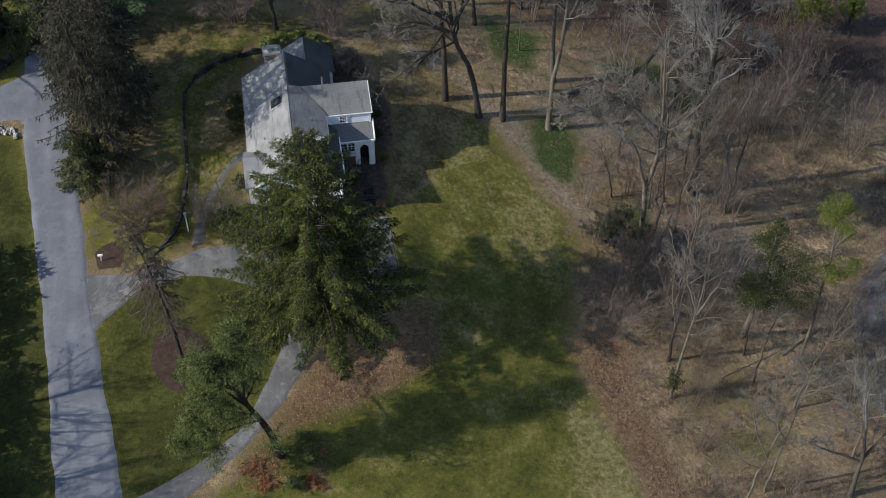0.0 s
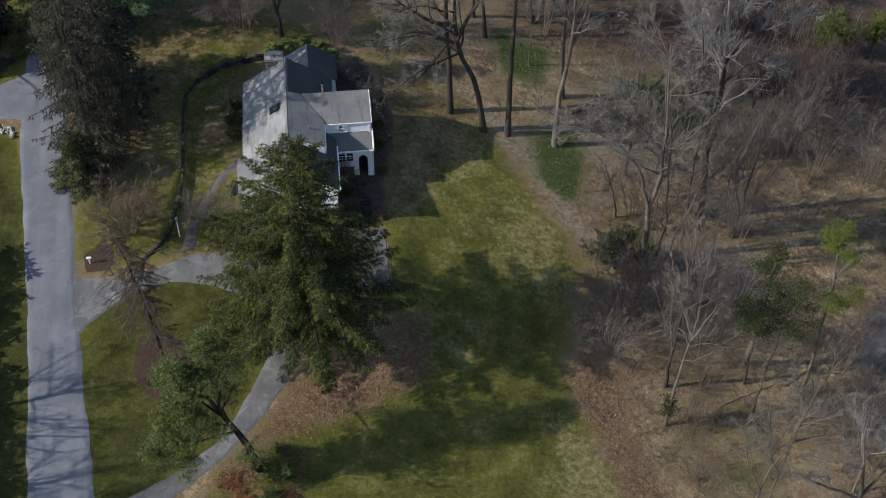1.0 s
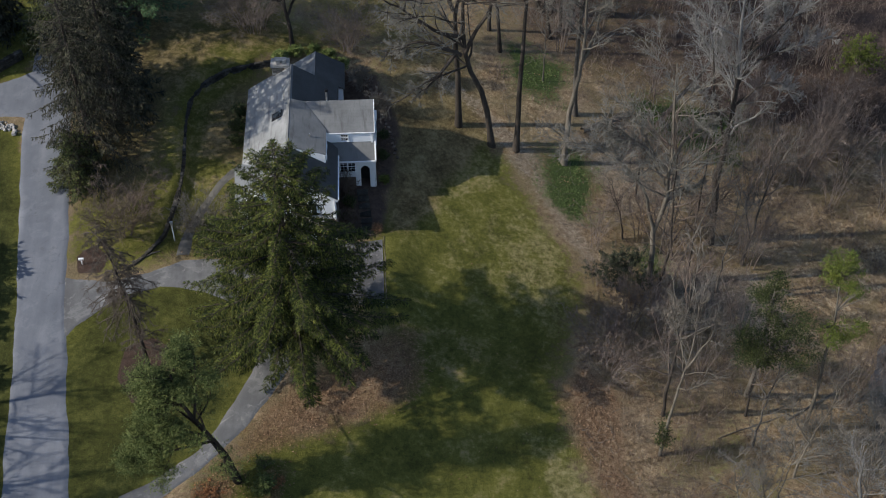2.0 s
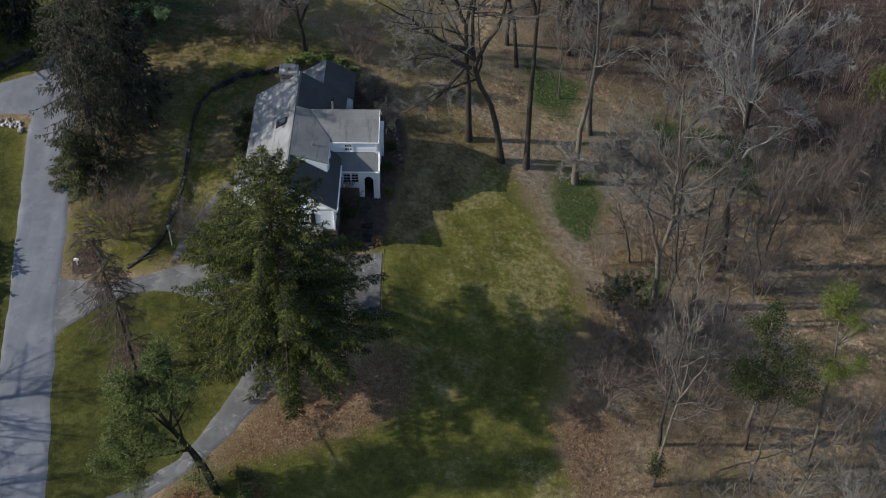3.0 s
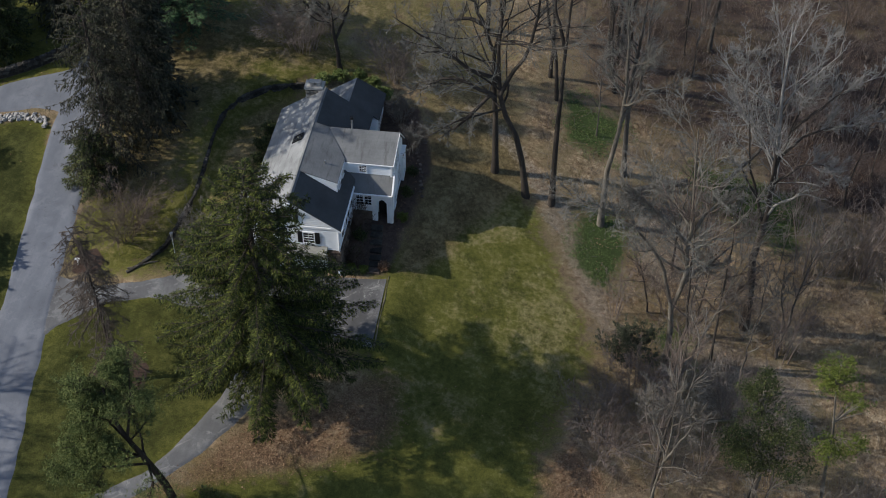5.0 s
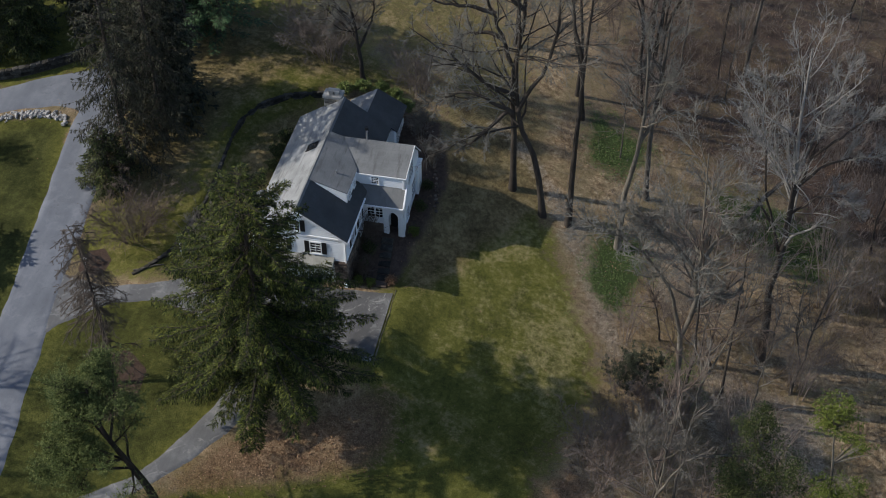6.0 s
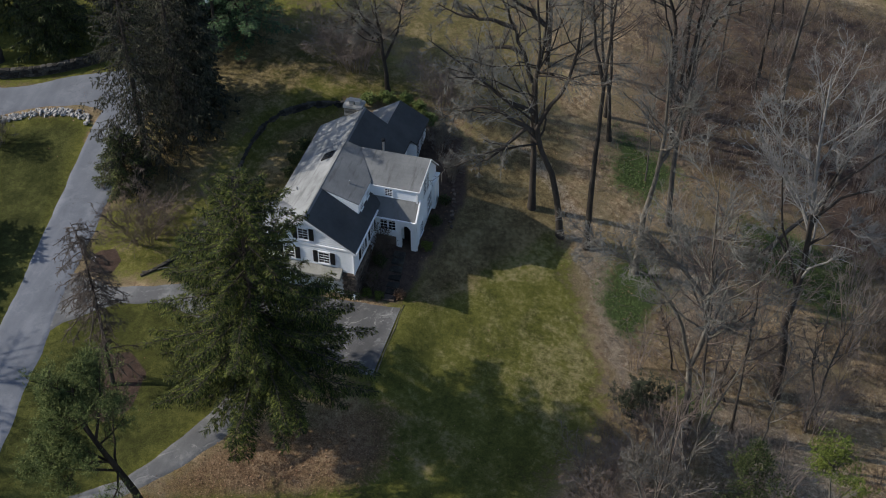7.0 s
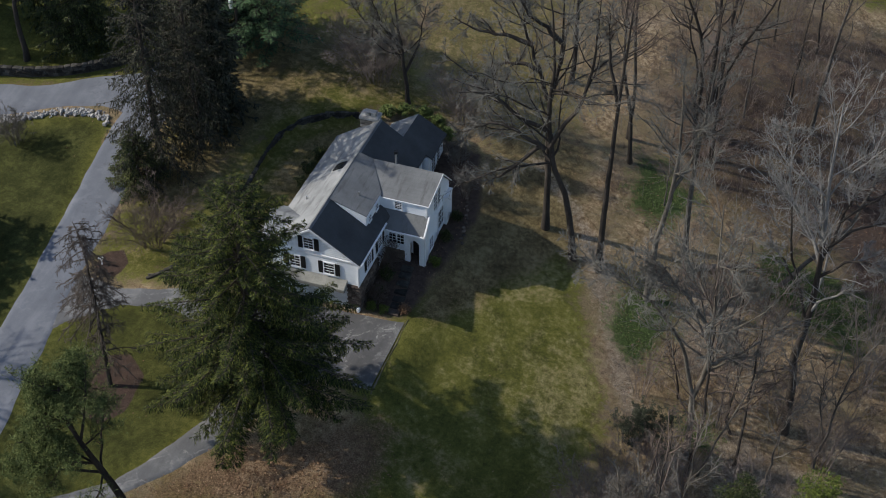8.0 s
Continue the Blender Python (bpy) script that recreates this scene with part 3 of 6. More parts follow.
drive = tagged(new("driveway", strip("driveway", [(-27.4, -4.2), (-23.2, -5.2), (-19.8, -4.2), (-17.2, -2.9), (-13.2, -2.6)],
               [(-26.6, -11.6), (-25.2, -9.6), (-22.2, -6.9), (-18.8, -5.8), (-15, -6.5), (-12.6, -7.5)], 110, 14, 0.055, DRIVE, 0.04)), "worn grey asphalt driveway", "driveway", kind="structure")
part("turning_court", strip("turning_court", [(-13.9, -2.9), (-9, -0.4), (-4, -0.35), (0.05, 0.1)], [(-13.5, -7.1), (-11, -8.2), (-5, -8.4), (0.1, -8.3)], 90, 16, 0.063, COURT, 0.04), COURT, drive, "cracked dark asphalt turning court")
part("lower_branch", strip("lower_branch", [(-10.6, -7), (-10.2, -11), (-11.1, -14.3), (-12.9, -18.1), (-14.8, -21.3), (-18.8, -24.2), (-25.2, -27)],
     [(-3.5, -8.1), (-5.6, -10.8), (-7.6, -13.8), (-9.3, -16.8), (-11.6, -20), (-14.5, -23.2), (-17, -25.4), (-24.4, -31)], 110, 8, 0.072, DRIVE, 0.04), DRIVE, drive)
tagged(new("court_edging", strip("court_edging", [(0.12, 0.1), (0.14, -4), (0.16, -8.3)], [(0.26, 0.1), (0.29, -4), (0.31, -8.4)], 40, 4, 0.05, EDGING, 0.05)), "worn tan gravel edging along the court", "edging", kind="structure")
tagged(new("walkway", strip("walkway", [(-17.9, -2.6), (-17.4, 0.1), (-16.2, 3.2), (-14.8, 5.7), (-13.4, 7.4), (-12.3, 8)], [(-16.5, -2.4), (-16.1, 0.6), (-14.9, 3.5), (-13.7, 5.6), (-12.6, 6.6), (-11.9, 6.9)], 40, 5, 0.06, PAVED, 0.03)), "pale grey garden walk to the side door", "path", kind="structure")
tagged(new("creek_path", strip("creek_path", [(56, 6), (48.8, -3.5), (44.5, -7), (42, -11.5), (41, -18), (42, -30)], [(60, 1), (51, -7.5), (47, -10.5), (45.2, -14.5), (44.5, -20), (46, -30)], 50, 5, 0.06, DRIVE, 0.12)), "grey track at the foot of the wood", "path", kind="structure")

# ---- the house ----
house = thing("house", "white clapboard house with grey shingle roofs, built into the slope", "house")


def east_z(x):
    return 7.75 - 0.66 * abs(x + 7.85)


def dormer_z(x):
    return 7.76 - 0.325 * (x + 7.85)


def wing_z(y):
    return 6.55 + 0.215 * (y - 6.75)


# walls as closed bodies
S = Solid
walls = part("wall", S().prism([(-11.75, -1.0), (-3.95, -1.0), (-3.95, 4.85), (-7.85, 7.5), (-11.75, 4.85)], "y", 0.12, 15.0), SIDING, house)
part("wall", S().prism([(6.8, -1.2), (12.3, -1.2), (12.3, 5.15), (10.3, 7.12), (6.8, 6.42)], "x", -5.2, -0.55), SIDING, house)
part("wall", S().prism([(-7.5, 5.3), (-4.7, 5.3), (-4.7, 6.58), (-7.5, 7.5)], "y", 3.78, 8.0), SIDING, house)
part("wall", S().prism([(0.16, -1.0), (4.5, -1.0), (4.5, 4.95), (2.3, 6.28), (0.16, 4.95)], "x", -12.2, -9.6), SIDING, house)
part("wall", S().box(-8.2, -3.4, 15.25, 19.05, -1, 4.6), SIDING, house)
part("wall", S().box(-0.62, -0.22, 10.9, 12.25, -1.5, 4.3), SIDING, house, "boxed white bay on the end wall", 0.02)
part("bay_cap", S().box(-0.66, -0.14, 10.84, 12.32, 4.3, 4.42), TRIM, house, bevel=0.02)

# roofs: sun and shade of the slopes are put into their shingle tones
part("roof", S().slab([(-7.85, -0.2, 7.75), (-7.85, 15.3, 7.75), (-12.1, 15.3, east_z(-12.1)), (-12.1, -0.2, east_z(-12.1))], 0.14), ROOF_LIT, house)
part("roof", S().slab([(-7.85, -0.2, 7.75), (-3.66, -0.2, east_z(-3.66)), (-3.66, 15.3, east_z(-3.66)), (-7.85, 15.3, 7.75)], 0.14), ROOF_SHADED, house)
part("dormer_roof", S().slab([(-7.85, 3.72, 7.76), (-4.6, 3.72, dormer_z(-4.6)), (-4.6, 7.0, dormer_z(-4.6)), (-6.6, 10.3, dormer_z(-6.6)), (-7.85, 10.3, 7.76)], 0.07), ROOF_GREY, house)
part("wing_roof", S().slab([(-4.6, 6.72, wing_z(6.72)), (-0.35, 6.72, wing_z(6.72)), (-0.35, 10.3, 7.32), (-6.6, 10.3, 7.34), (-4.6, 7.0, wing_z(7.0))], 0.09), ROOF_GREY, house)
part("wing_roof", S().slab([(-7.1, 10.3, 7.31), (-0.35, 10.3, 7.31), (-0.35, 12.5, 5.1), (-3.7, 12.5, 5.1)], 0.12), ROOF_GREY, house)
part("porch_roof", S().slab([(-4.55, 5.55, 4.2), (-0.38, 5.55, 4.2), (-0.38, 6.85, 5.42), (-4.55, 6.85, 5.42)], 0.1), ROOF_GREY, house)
part("west_gable_roof", S().slab([(-12.45, 2.3, 6.47), (-9.8, 2.3, 6.47), (-12.06, -0.12, 4.98), (-12.45, -0.12, 4.98)], 0.12), ROOF_LIT, house)
part("west_gable_roof", S().slab([(-12.45, 2.3, 6.47), (-12.45, 4.72, 4.98), (-12.06, 4.72, 4.98), (-9.8, 2.3, 6.47)], 0.12), ROOF_LIT, house)
part("rear_roof", S().slab([(-5.8, 19.3, 6.15), (-3.1, 19.3, 4.6), (-3.1, 15.3, 4.6), (-5.8, 15.3, 6.35)], 0.12), ROOF_SHADED, house)
part("rear_roof", S().slab([(-5.8, 19.3, 6.15), (-5.8, 15.25, 6.35), (-8.4, 15.25, 4.7), (-8.4, 19.3, 4.5)], 0.12), ROOF_LIT, house)
part("gable_wall", S().prism([(-8.2, 4.5), (-3.35, 4.6), (-5.8, 6.05)], "y", 18.7, 19.05), SIDING, house)
part("ridge_cap", S().prism([(-8.02, 7.66), (-7.85, 7.79), (-7.68, 7.66), (-7.85, 7.7)], "y", -0.2, 15.3), ROOF_GREY, house)
part("ridge_cap", S().prism([(10.14, 7.29), (10.3, 7.355), (10.46, 7.19), (10.3, 7.26)], "x", -7.2, -0.35), ROOF_GREY, house)

# pent roof over the garage level, and what stands below it
part("pent_roof", S().prism([(0.12, 2.78), (-0.72, 2.36), (-0.72, 2.02), (0.12, 2.02)], "x", -11.6, -4.95), PENT, house, "pale pent roof above the garage doors", 0.02)
for x in (-6.35, -9.4):
    gd = part("garage_door", S().box(x - 1.25, x + 1.4, 0.02, 0.09, -0.1, 2.05), DOOR, house, "blue-white panelled garage door")
    for r in range(4):
        for c in range(4):
            part("door_panel", S().box(x - 1.2 + c * 0.645, x - 0.62 + c * 0.645, -0.01, 0.03, 0.0 + r * 0.5, 0.44 + r * 0.5), DOOR, gd, bevel=0.01)
stones = [S().box(-0.2, 0.2, -0.12, 0.12, -0.1, 0.1).mesh("stone", PIER, 0.03)]
rng = np.random.default_rng(3)
part("pier_core", S().box(-4.92, -3.9, 0.0, 1.0, -1.0, 2.42), PIER, house, "brown stone corner pier")
for row in range(11):
    for k in range(3):
        o = part("stone", stones[0], PIER, house)
        o.location, o.scale = (-4.76 + k * 0.36 + (row % 2) * 0.08 - 0.04, -0.02 + rng.normal(0, 0.012), 0.02 + row * 0.225), (0.85 + rng.normal(0, 0.06), 1, 1.05)
    for k in range(10):
        o = part("stone", stones[0], PIER, house)
        o.location, o.rotation_euler, o.scale = (-3.9 + rng.normal(0, 0.012), 0.1 + k * 0.41 + (row % 2) * 0.18, 0.02 + row * 0.225), (0, 0, radians(90)), (0.98, 1, 1.05)

# clapboards
def boards(axis, pos, u_of_z, z0, z1, step=0.2):
    """Lapped boards up a wall; u_of_z gives the two ends of a board at a height."""
    z = z0
    while z < z1 - 0.05:
        a, b = u_of_z(z + step * 0.5)
        if b - a > 0.15:
            s = S()
            h = min(step + 0.02, z1 - z)
            if axis == "y":
                s.prism([(pos - 0.045, z), (pos + 0.01, z), (pos + 0.01, z + h), (pos - 0.012, z + h)], "x", a, b)
            else:
                s.prism([(pos + 0.045, z), (pos - 0.01, z), (pos - 0.01, z + h), (pos + 0.012, z + h)], "y", a, b)
            part("clapboard", s, SIDING, house)
        z += step


boards("y", 0.12, lambda z: (-7.85 - 3.9 * min(1, (7.48 - z) / 2.63), -7.85 + 3.9 * min(1, (7.48 - z) / 2.63)), 2.44, 7.45)
boards("y", 3.78, lambda z: (-7.85 + (7.72 - z) / 0.66, -4.7 if z < 6.6 else -7.85 + (7.62 - z) / 0.325), 5.5, 7.4, 0.16)
boards("x", -3.95, lambda z: (0.14, 5.85), 2.44, 4.85)
boards("x", -4.7, lambda z: (3.8, 6.75), 5.5, 6.56, 0.16)
boards("y", 6.8, lambda z: (-4.65, -0.56), 5.42, 6.44, 0.17)
boards("x", -0.55, lambda z: (6.82 if z < 6.33 else 6.82 + (z - 6.33) / 0.226, 12.28 if z < 5.15 else 12.28 - (z - 5.15) / 0.985), -0.8, 7.0)
boards("x", -3.4, lambda z: (15.35, 18.95), 0.2, 4.5)

# trim
def trim(s, label="", mat=TRIM):
    return part("trim", s, mat, house, label, 0.008)


for sx in (-1, 1):
    trim(S().prism([(-7.85, 7.62), (-7.85, 7.42), (-7.85 + sx * 4.18, 4.66), (-7.85 + sx * 4.2, 4.86)], "y", -0.24, -0.05))
trim(S().box(-11.8, -3.9, 0.04, 0.1, 4.72, 4.9))
trim(S().box(-4.02, -3.88, 0.03, 0.14, 2.42, 4.8))
trim(S().box(-0.66, -0.48, 6.7, 6.84, 5.3, 6.35))
trim(S().box(-3.68, -3.54, -0.2, 5.5, 4.83, 4.96), "white eave gutter")
trim(S().box(-4.62, -4.54, 3.7, 6.68, 6.56, 6.66), "white eave gutter")
trim(S().box(-4.58, -0.3, 6.66, 6.74, 6.44, 6.53), "white eave gutter")
trim(S().box(-4.5, -0.36, 5.44, 5.56, 4.04, 4.19), "white eave gutter")
trim(S().prism([(5.5, 4.3), (6.9, 5.62), (6.9, 5.36), (5.5, 4.02)], "x", -0.4, -0.26), "white porch rake board")
trim(S().prism([(6.7, 6.42), (10.3, 7.2), (12.5, 4.98), (12.5, 5.12), (10.3, 7.36), (6.7, 6.56)], "x", -0.37, -0.32))
part("downspout", S().box(-4.0, -3.92, -0.02, 0.06, 0.2, 4.85), TRIM, house, "white downspout", 0.015)
part("downspout", S().box(-0.42, -0.34, 5.9, 5.98, 0.3, 4.0), TRIM, house, "white downspout", 0.015)
part("splash_block", S().box(-4.12, -3.86, -0.4, -0.05, -0.1, 0.32), TRIM, house, bevel=0.03)

# porch with its arch
porch = part("porch_wall", S().box(-3.96, -2.16, 5.85, 6.02, 2.0, 4.12), TRIM, house, "white panelled porch front")
part("porch_base", S().box(-3.96, -2.16, 5.88, 6.8, -1, 2.0), PIER, house)
for x0, x1 in ((-2.18, -1.72), (-0.9, -0.44)):
    part("pillar", S().box(x0, x1, 5.8, 6.08, -0.4, 3.3), TRIM, house, "square white porch pillar", 0.015)
arch = [(-1.72 + 0.82 * k / 12, 3.0 + 0.38 * math.sin(math.pi * k / 12)) for k in range(13)]
part("arch", S().prism([(-2.18, 4.14), (-2.18, 3.0)] + arch + [(-0.44, 3.0), (-0.44, 4.14)], "y", 5.81, 6.06), TRIM, house, "white arched porch opening")
part("porch_side", S().box(-0.62, -0.45, 6.08, 6.86, -1.2, 4.4), TRIM, house)
part("porch_floor", S().box(-2.2, -0.6, 5.7, 6.85, -0.8, 0.42), PAVED, house)
part("step", S().box(-2.0, -0.75, 5.3, 5.75, -0.8, 0.2), PAVED, house, bevel=0.02)
part("front_door", S().box(-1.75, -0.85, 6.72, 6.79, 0.42, 2.5), SHUTTER, house, "dark front door")


def window(axis, pos, u0, u1, z0, z1, cols, rows, shutters=False, label=""):
    """A sash window on a wall: frame and muntins, panes, sill and, where it has them, shutters."""
    def box(s, ua, ub, da, db, za, zb):
        return s.box(ua, ub, pos - db, pos - da, za, zb) if axis == "y" else s.box(pos + da, pos + db, ua, ub, za, zb)
    s, w = S(), 0.075
    rim = [[(u0 - w, z0 - w), (u1 + w, z0 - w), (u1 + w, z1 + w * 1.4), (u0 - w, z1 + w * 1.4)], [(u0, z0), (u1, z0), (u1, z1), (u0, z1)]]
    for d in (0.0, 0.1):
        for loop in rim:
            s.v += [(u, pos - d, z) if axis == "y" else (pos + d, u, z) for u, z in loop]
    for k in range(4):
        j = (k + 1) % 4
        s.f += [(8 + k, 8 + j, 12 + j, 12 + k), (k, j, 8 + j, 8 + k), (4 + k, 4 + j, 12 + j, 12 + k), (k, j, 4 + j, 4 + k)]
    ob = part("window", s, TRIM, house, label)
    for k in range(1, cols):
        u = u0 + (u1 - u0) * k / cols
        part("muntin", box(S(), u - 0.012, u + 0.012, 0.05, 0.085, z0, z1), TRIM, ob)
    for k in range(1, rows):
        z, t = z0 + (z1 - z0) * k / rows, 0.026 if k * 2 == rows else 0.011
        part("muntin", box(S(), u0, u1, 0.052, 0.087, z - t, z + t), TRIM, ob)
    for k in range(cols):
        for j in range(rows):
            a, b = u0 + (u1 - u0) * k / cols, u0 + (u1 - u0) * (k + 1) / cols
            c, d = z0 + (z1 - z0) * j / rows, z0 + (z1 - z0) * (j + 1) / rows
            part("pane", box(S(), a, b, 0.048, 0.056, c, d), GLASS, ob)
    part("sill", box(S(), u0 - 0.12, u1 + 0.12, 0.0, 0.14, z0 - 0.12, z0 - w), TRIM, ob)
    if shutters:
        for a in (u0 - w - 0.42, u1 + w + 0.03):
            sh = S()
            box(sh, a, a + 0.39, 0.03, 0.085, z0 - 0.06, z1 + 0.08)
            for k in range(9):
                z = z0 + (z1 - z0) * k / 9
                box(sh, a + 0.05, a + 0.34, 0.08, 0.1, z, z + 0.07)
            part("shutter", sh, SHUTTER, ob, "black louvred shutter")
    return ob


window("y", 0.1, -6.92, -6.05, 3.12, 4.2, 2, 4, True, "white sash window with black shutters")
window("y", 0.1, -8.55, -7.75, 5.32, 6.38, 2, 4, True, "white sash window with black shutters")
window("y", 0.1, -9.9, -9.05, 3.12, 4.2, 2, 4, True, "white sash window with black shutters")
window("x", -3.95, 1.75, 2.6, 3.0, 4.15, 2, 4, True, "white sash window with black shutters")
window("x", -3.95, 4.2, 5.0, 3.0, 4.15, 2, 4, True, "white sash window with black shutters")
window("x", -3.95, 1.2, 1.9, 0.9, 1.6, 2, 2)
window("y", 5.85, -3.52, -2.94, 2.75, 3.95, 2, 4)
window("y", 5.85, -2.8, -2.22, 2.75, 3.95, 2, 4)
window("y", 6.8, -3.32, -2.74, 5.62, 6.3, 3, 4)
window("x", -4.7, 4.25, 4.75, 5.68, 6.24, 2, 2)
window("x", -4.7, 5.75, 6.25, 5.68, 6.24, 2, 2)
window("x", -0.55, 8.35, 9.05, 4.75, 6.3, 2, 4)
window("x", -0.55, 9.2, 9.9, 4.75, 6.3, 2, 4)
window("x", -0.55, 9.45, 10.75, 1.9, 3.75, 3, 3)
window("x", -0.55, 7.3, 8.1, 1.3, 2.5, 2, 4)
window("x", -3.4, 15.9, 16.7, 2.6, 4.0, 2, 4)
window("x", -3.4, 17.2, 17.9, 2.6, 4.0, 2, 4)
window("x", -12.2 - 0.16, 1.8, 2.8, 3.4, 4.6, 2, 4)

# skylight, vents, flue
sk = part("skylight", S().slab([(-9.5, 8.35, east_z(-9.5) + 0.12), (-9.5, 9.25, east_z(-9.5) + 0.12), (-8.55, 9.25, east_z(-8.55) + 0.12), (-8.55, 8.35, east_z(-8.55) + 0.12)], 0.16), SHUTTER, house, "dark-framed skylight")
part("pane", S().slab([(-9.4, 8.45, east_z(-9.4) + 0.13), (-9.4, 9.15, east_z(-9.4) + 0.13), (-8.65, 9.15, east_z(-8.65) + 0.13), (-8.65, 8.45, east_z(-8.65) + 0.13)], 0.02), GLASS, sk)


def ring(x, y, r, n=12):
    return [(x + r * math.cos(2 * math.pi * k / n), y + r * math.sin(2 * math.pi * k / n)) for k in range(n)]


flue = part("flue_pipe", S().prism(ring(-4.55, 10.35, 0.09), "z", 6.9, 8.4), METAL, house, "galvanised flue pipe")
part("flue_cap", S().prism(ring(-4.55, 10.35, 0.16), "z", 8.36, 8.6), SHUTTER, flue, "dark flue cap")
for x, y, z in ((-6.0, 5.6, dormer_z(-6.0)), (-10.4, 4.9, east_z(-10.4))):
    part("vent_pipe", S().prism(ring(x, y, 0.06, 8), "z", z - 0.1, z + 0.32), METAL, house)

# chimney
chim = part("chimney", S().box(-9.7, -8.15, 15.15, 16.15, -0.5, 7.5), CHIMNEY, house, "broad field-stone chimney with a pale cap")
block = S().box(-0.2, 0.2, -0.1, 0.1, -0.11, 0.11).mesh("stone", CHIMNEY, 0.03)
for row in range(13):
    for k in range(4):
        o = part("stone", block, CHIMNEY, chim)
        o.location, o.scale = (-9.5 + k * 0.38 + 0.08 * (row % 2), 15.12 + rng.normal(0, 0.015), 4.5 + row * 0.235), (0.92, 1, 1.02)
    for k in range(2):
        o = part("stone", block, CHIMNEY, chim)
        o.location, o.rotation_euler = (-8.12 + rng.normal(0, 0.015), 15.4 + k * 0.44, 4.5 + row * 0.235), (0, 0, radians(90))
part("cap", S().box(-9.8, -8.05, 15.05, 16.25, 7.5, 7.78), CAP, chim, "pale stone chimney cap", 0.03)
for x in (-9.3, -8.75):
    part("flue", S().box(x, x + 0.4, 15.35, 15.8, 7.78, 8.1), CAP, chim, bevel=0.02)
part("cover_slab", S().box(-9.4, -8.3, 15.32, 15.86, 8.12, 8.19), CAP, chim, bevel=0.02)

# ---- plants: how they grow ----
def bend(line, n):
    """A guide line, rounded and resampled."""
    return resample(resample(line, 4 * n), n)


def offshoots(rng, P, R, m, t0, t1, angle, ratio, n, wob, up, rfac, rmin, aim_at=None, flat=1.0, taper=0.75):
    """m side branches from each of the branches P (k, points, 3) with radii R: their points and radii."""
    k, N, _ = P.shape
    t = rng.uniform(t0, t1, (k, m)) * (N - 1)
    i = np.minimum(t.astype(int), N - 2)
    f = (t - i)[..., None]
    rows = np.arange(k)[:, None]
    A, B = P[rows, i], P[rows, i + 1]
    base, tan = A * (1 - f) + B * f, B - A
    tan = tan / (np.linalg.norm(tan, axis=-1, keepdims=True) + 1e-9)
    rb = R[rows, i] * (1 - f[..., 0]) + R[rows, i + 1] * f[..., 0]
    q = rng.normal(size=(k, m, 3)) * np.array([1, 1, flat])
    if aim_at is not None:
        q = q + np.asarray(aim_at)
    q -= (q * tan).sum(-1, keepdims=True) * tan
    q /= np.linalg.norm(q, axis=-1, keepdims=True) + 1e-9
    a = np.radians(rng.normal(angle, 11, (k, m)))[..., None]
    d = np.cos(a) * tan + np.sin(a) * q
    length = np.linalg.norm(np.diff(P, axis=1), axis=-1).sum(1)[:, None] * ratio * (1.15 - taper * t / (N - 1)) * rng.uniform(0.65, 1.25, (k, m))
    pts = [base]
    for _ in range(n - 1):
        d = d + rng.normal(0, wob, d.shape) + np.array([0, 0, up])
        d /= np.linalg.norm(d, axis=-1, keepdims=True)
        pts.append(pts[-1] + d * (length / (n - 1))[..., None])
    rad = np.maximum(rb * rfac, rmin)[..., None] * np.linspace(1, 0.35, n)
    return np.stack(pts, 2).reshape(k * m, n, 3), np.maximum(rad, rmin * 0.6).reshape(k * m, n)


def tubes(sets, sides):
    """Vertices and quads of tapering tubes round many lines."""
    V, F, n0 = [], [], 0
    for P, R in sets:
        k, N, _ = P.shape
        T = np.gradient(P, axis=1)
        T /= np.linalg.norm(T, axis=-1, keepdims=True) + 1e-9
        U = np.cross(T, np.array([0.31, 0.83, 0.46]))
        U /= np.linalg.norm(U, axis=-1, keepdims=True) + 1e-9
        W = np.cross(T, U)
        a = np.arange(sides) * 2 * np.pi / sides
        ringv = U[:, :, None] * np.cos(a)[None, None, :, None] + W[:, :, None] * np.sin(a)[None, None, :, None]
        V.append((P[:, :, None] + ringv * R[:, :, None, None]).reshape(-1, 3))
        i = n0 + np.arange(k * N * sides).reshape(k, N, sides)
        j = np.roll(i, -1, 2)
        F.append(np.stack([i[:, :-1], j[:, :-1], j[:, 1:], i[:, 1:]], -1).reshape(-1, 4))
        n0 += k * N * sides
    return np.concatenate(V), np.concatenate(F)


def joined(name, groups, mat):
    """One mesh out of several sets of tubes, each with its own number of sides."""
    V, F, n = [], [], 0
    for sets, sides in groups:
        v, f = tubes(sets, sides)
        V.append(v), F.append(f + n)
        n += len(v)
    return raw_mesh(name, np.concatenate(V), np.concatenate(F), mat, flat=False)


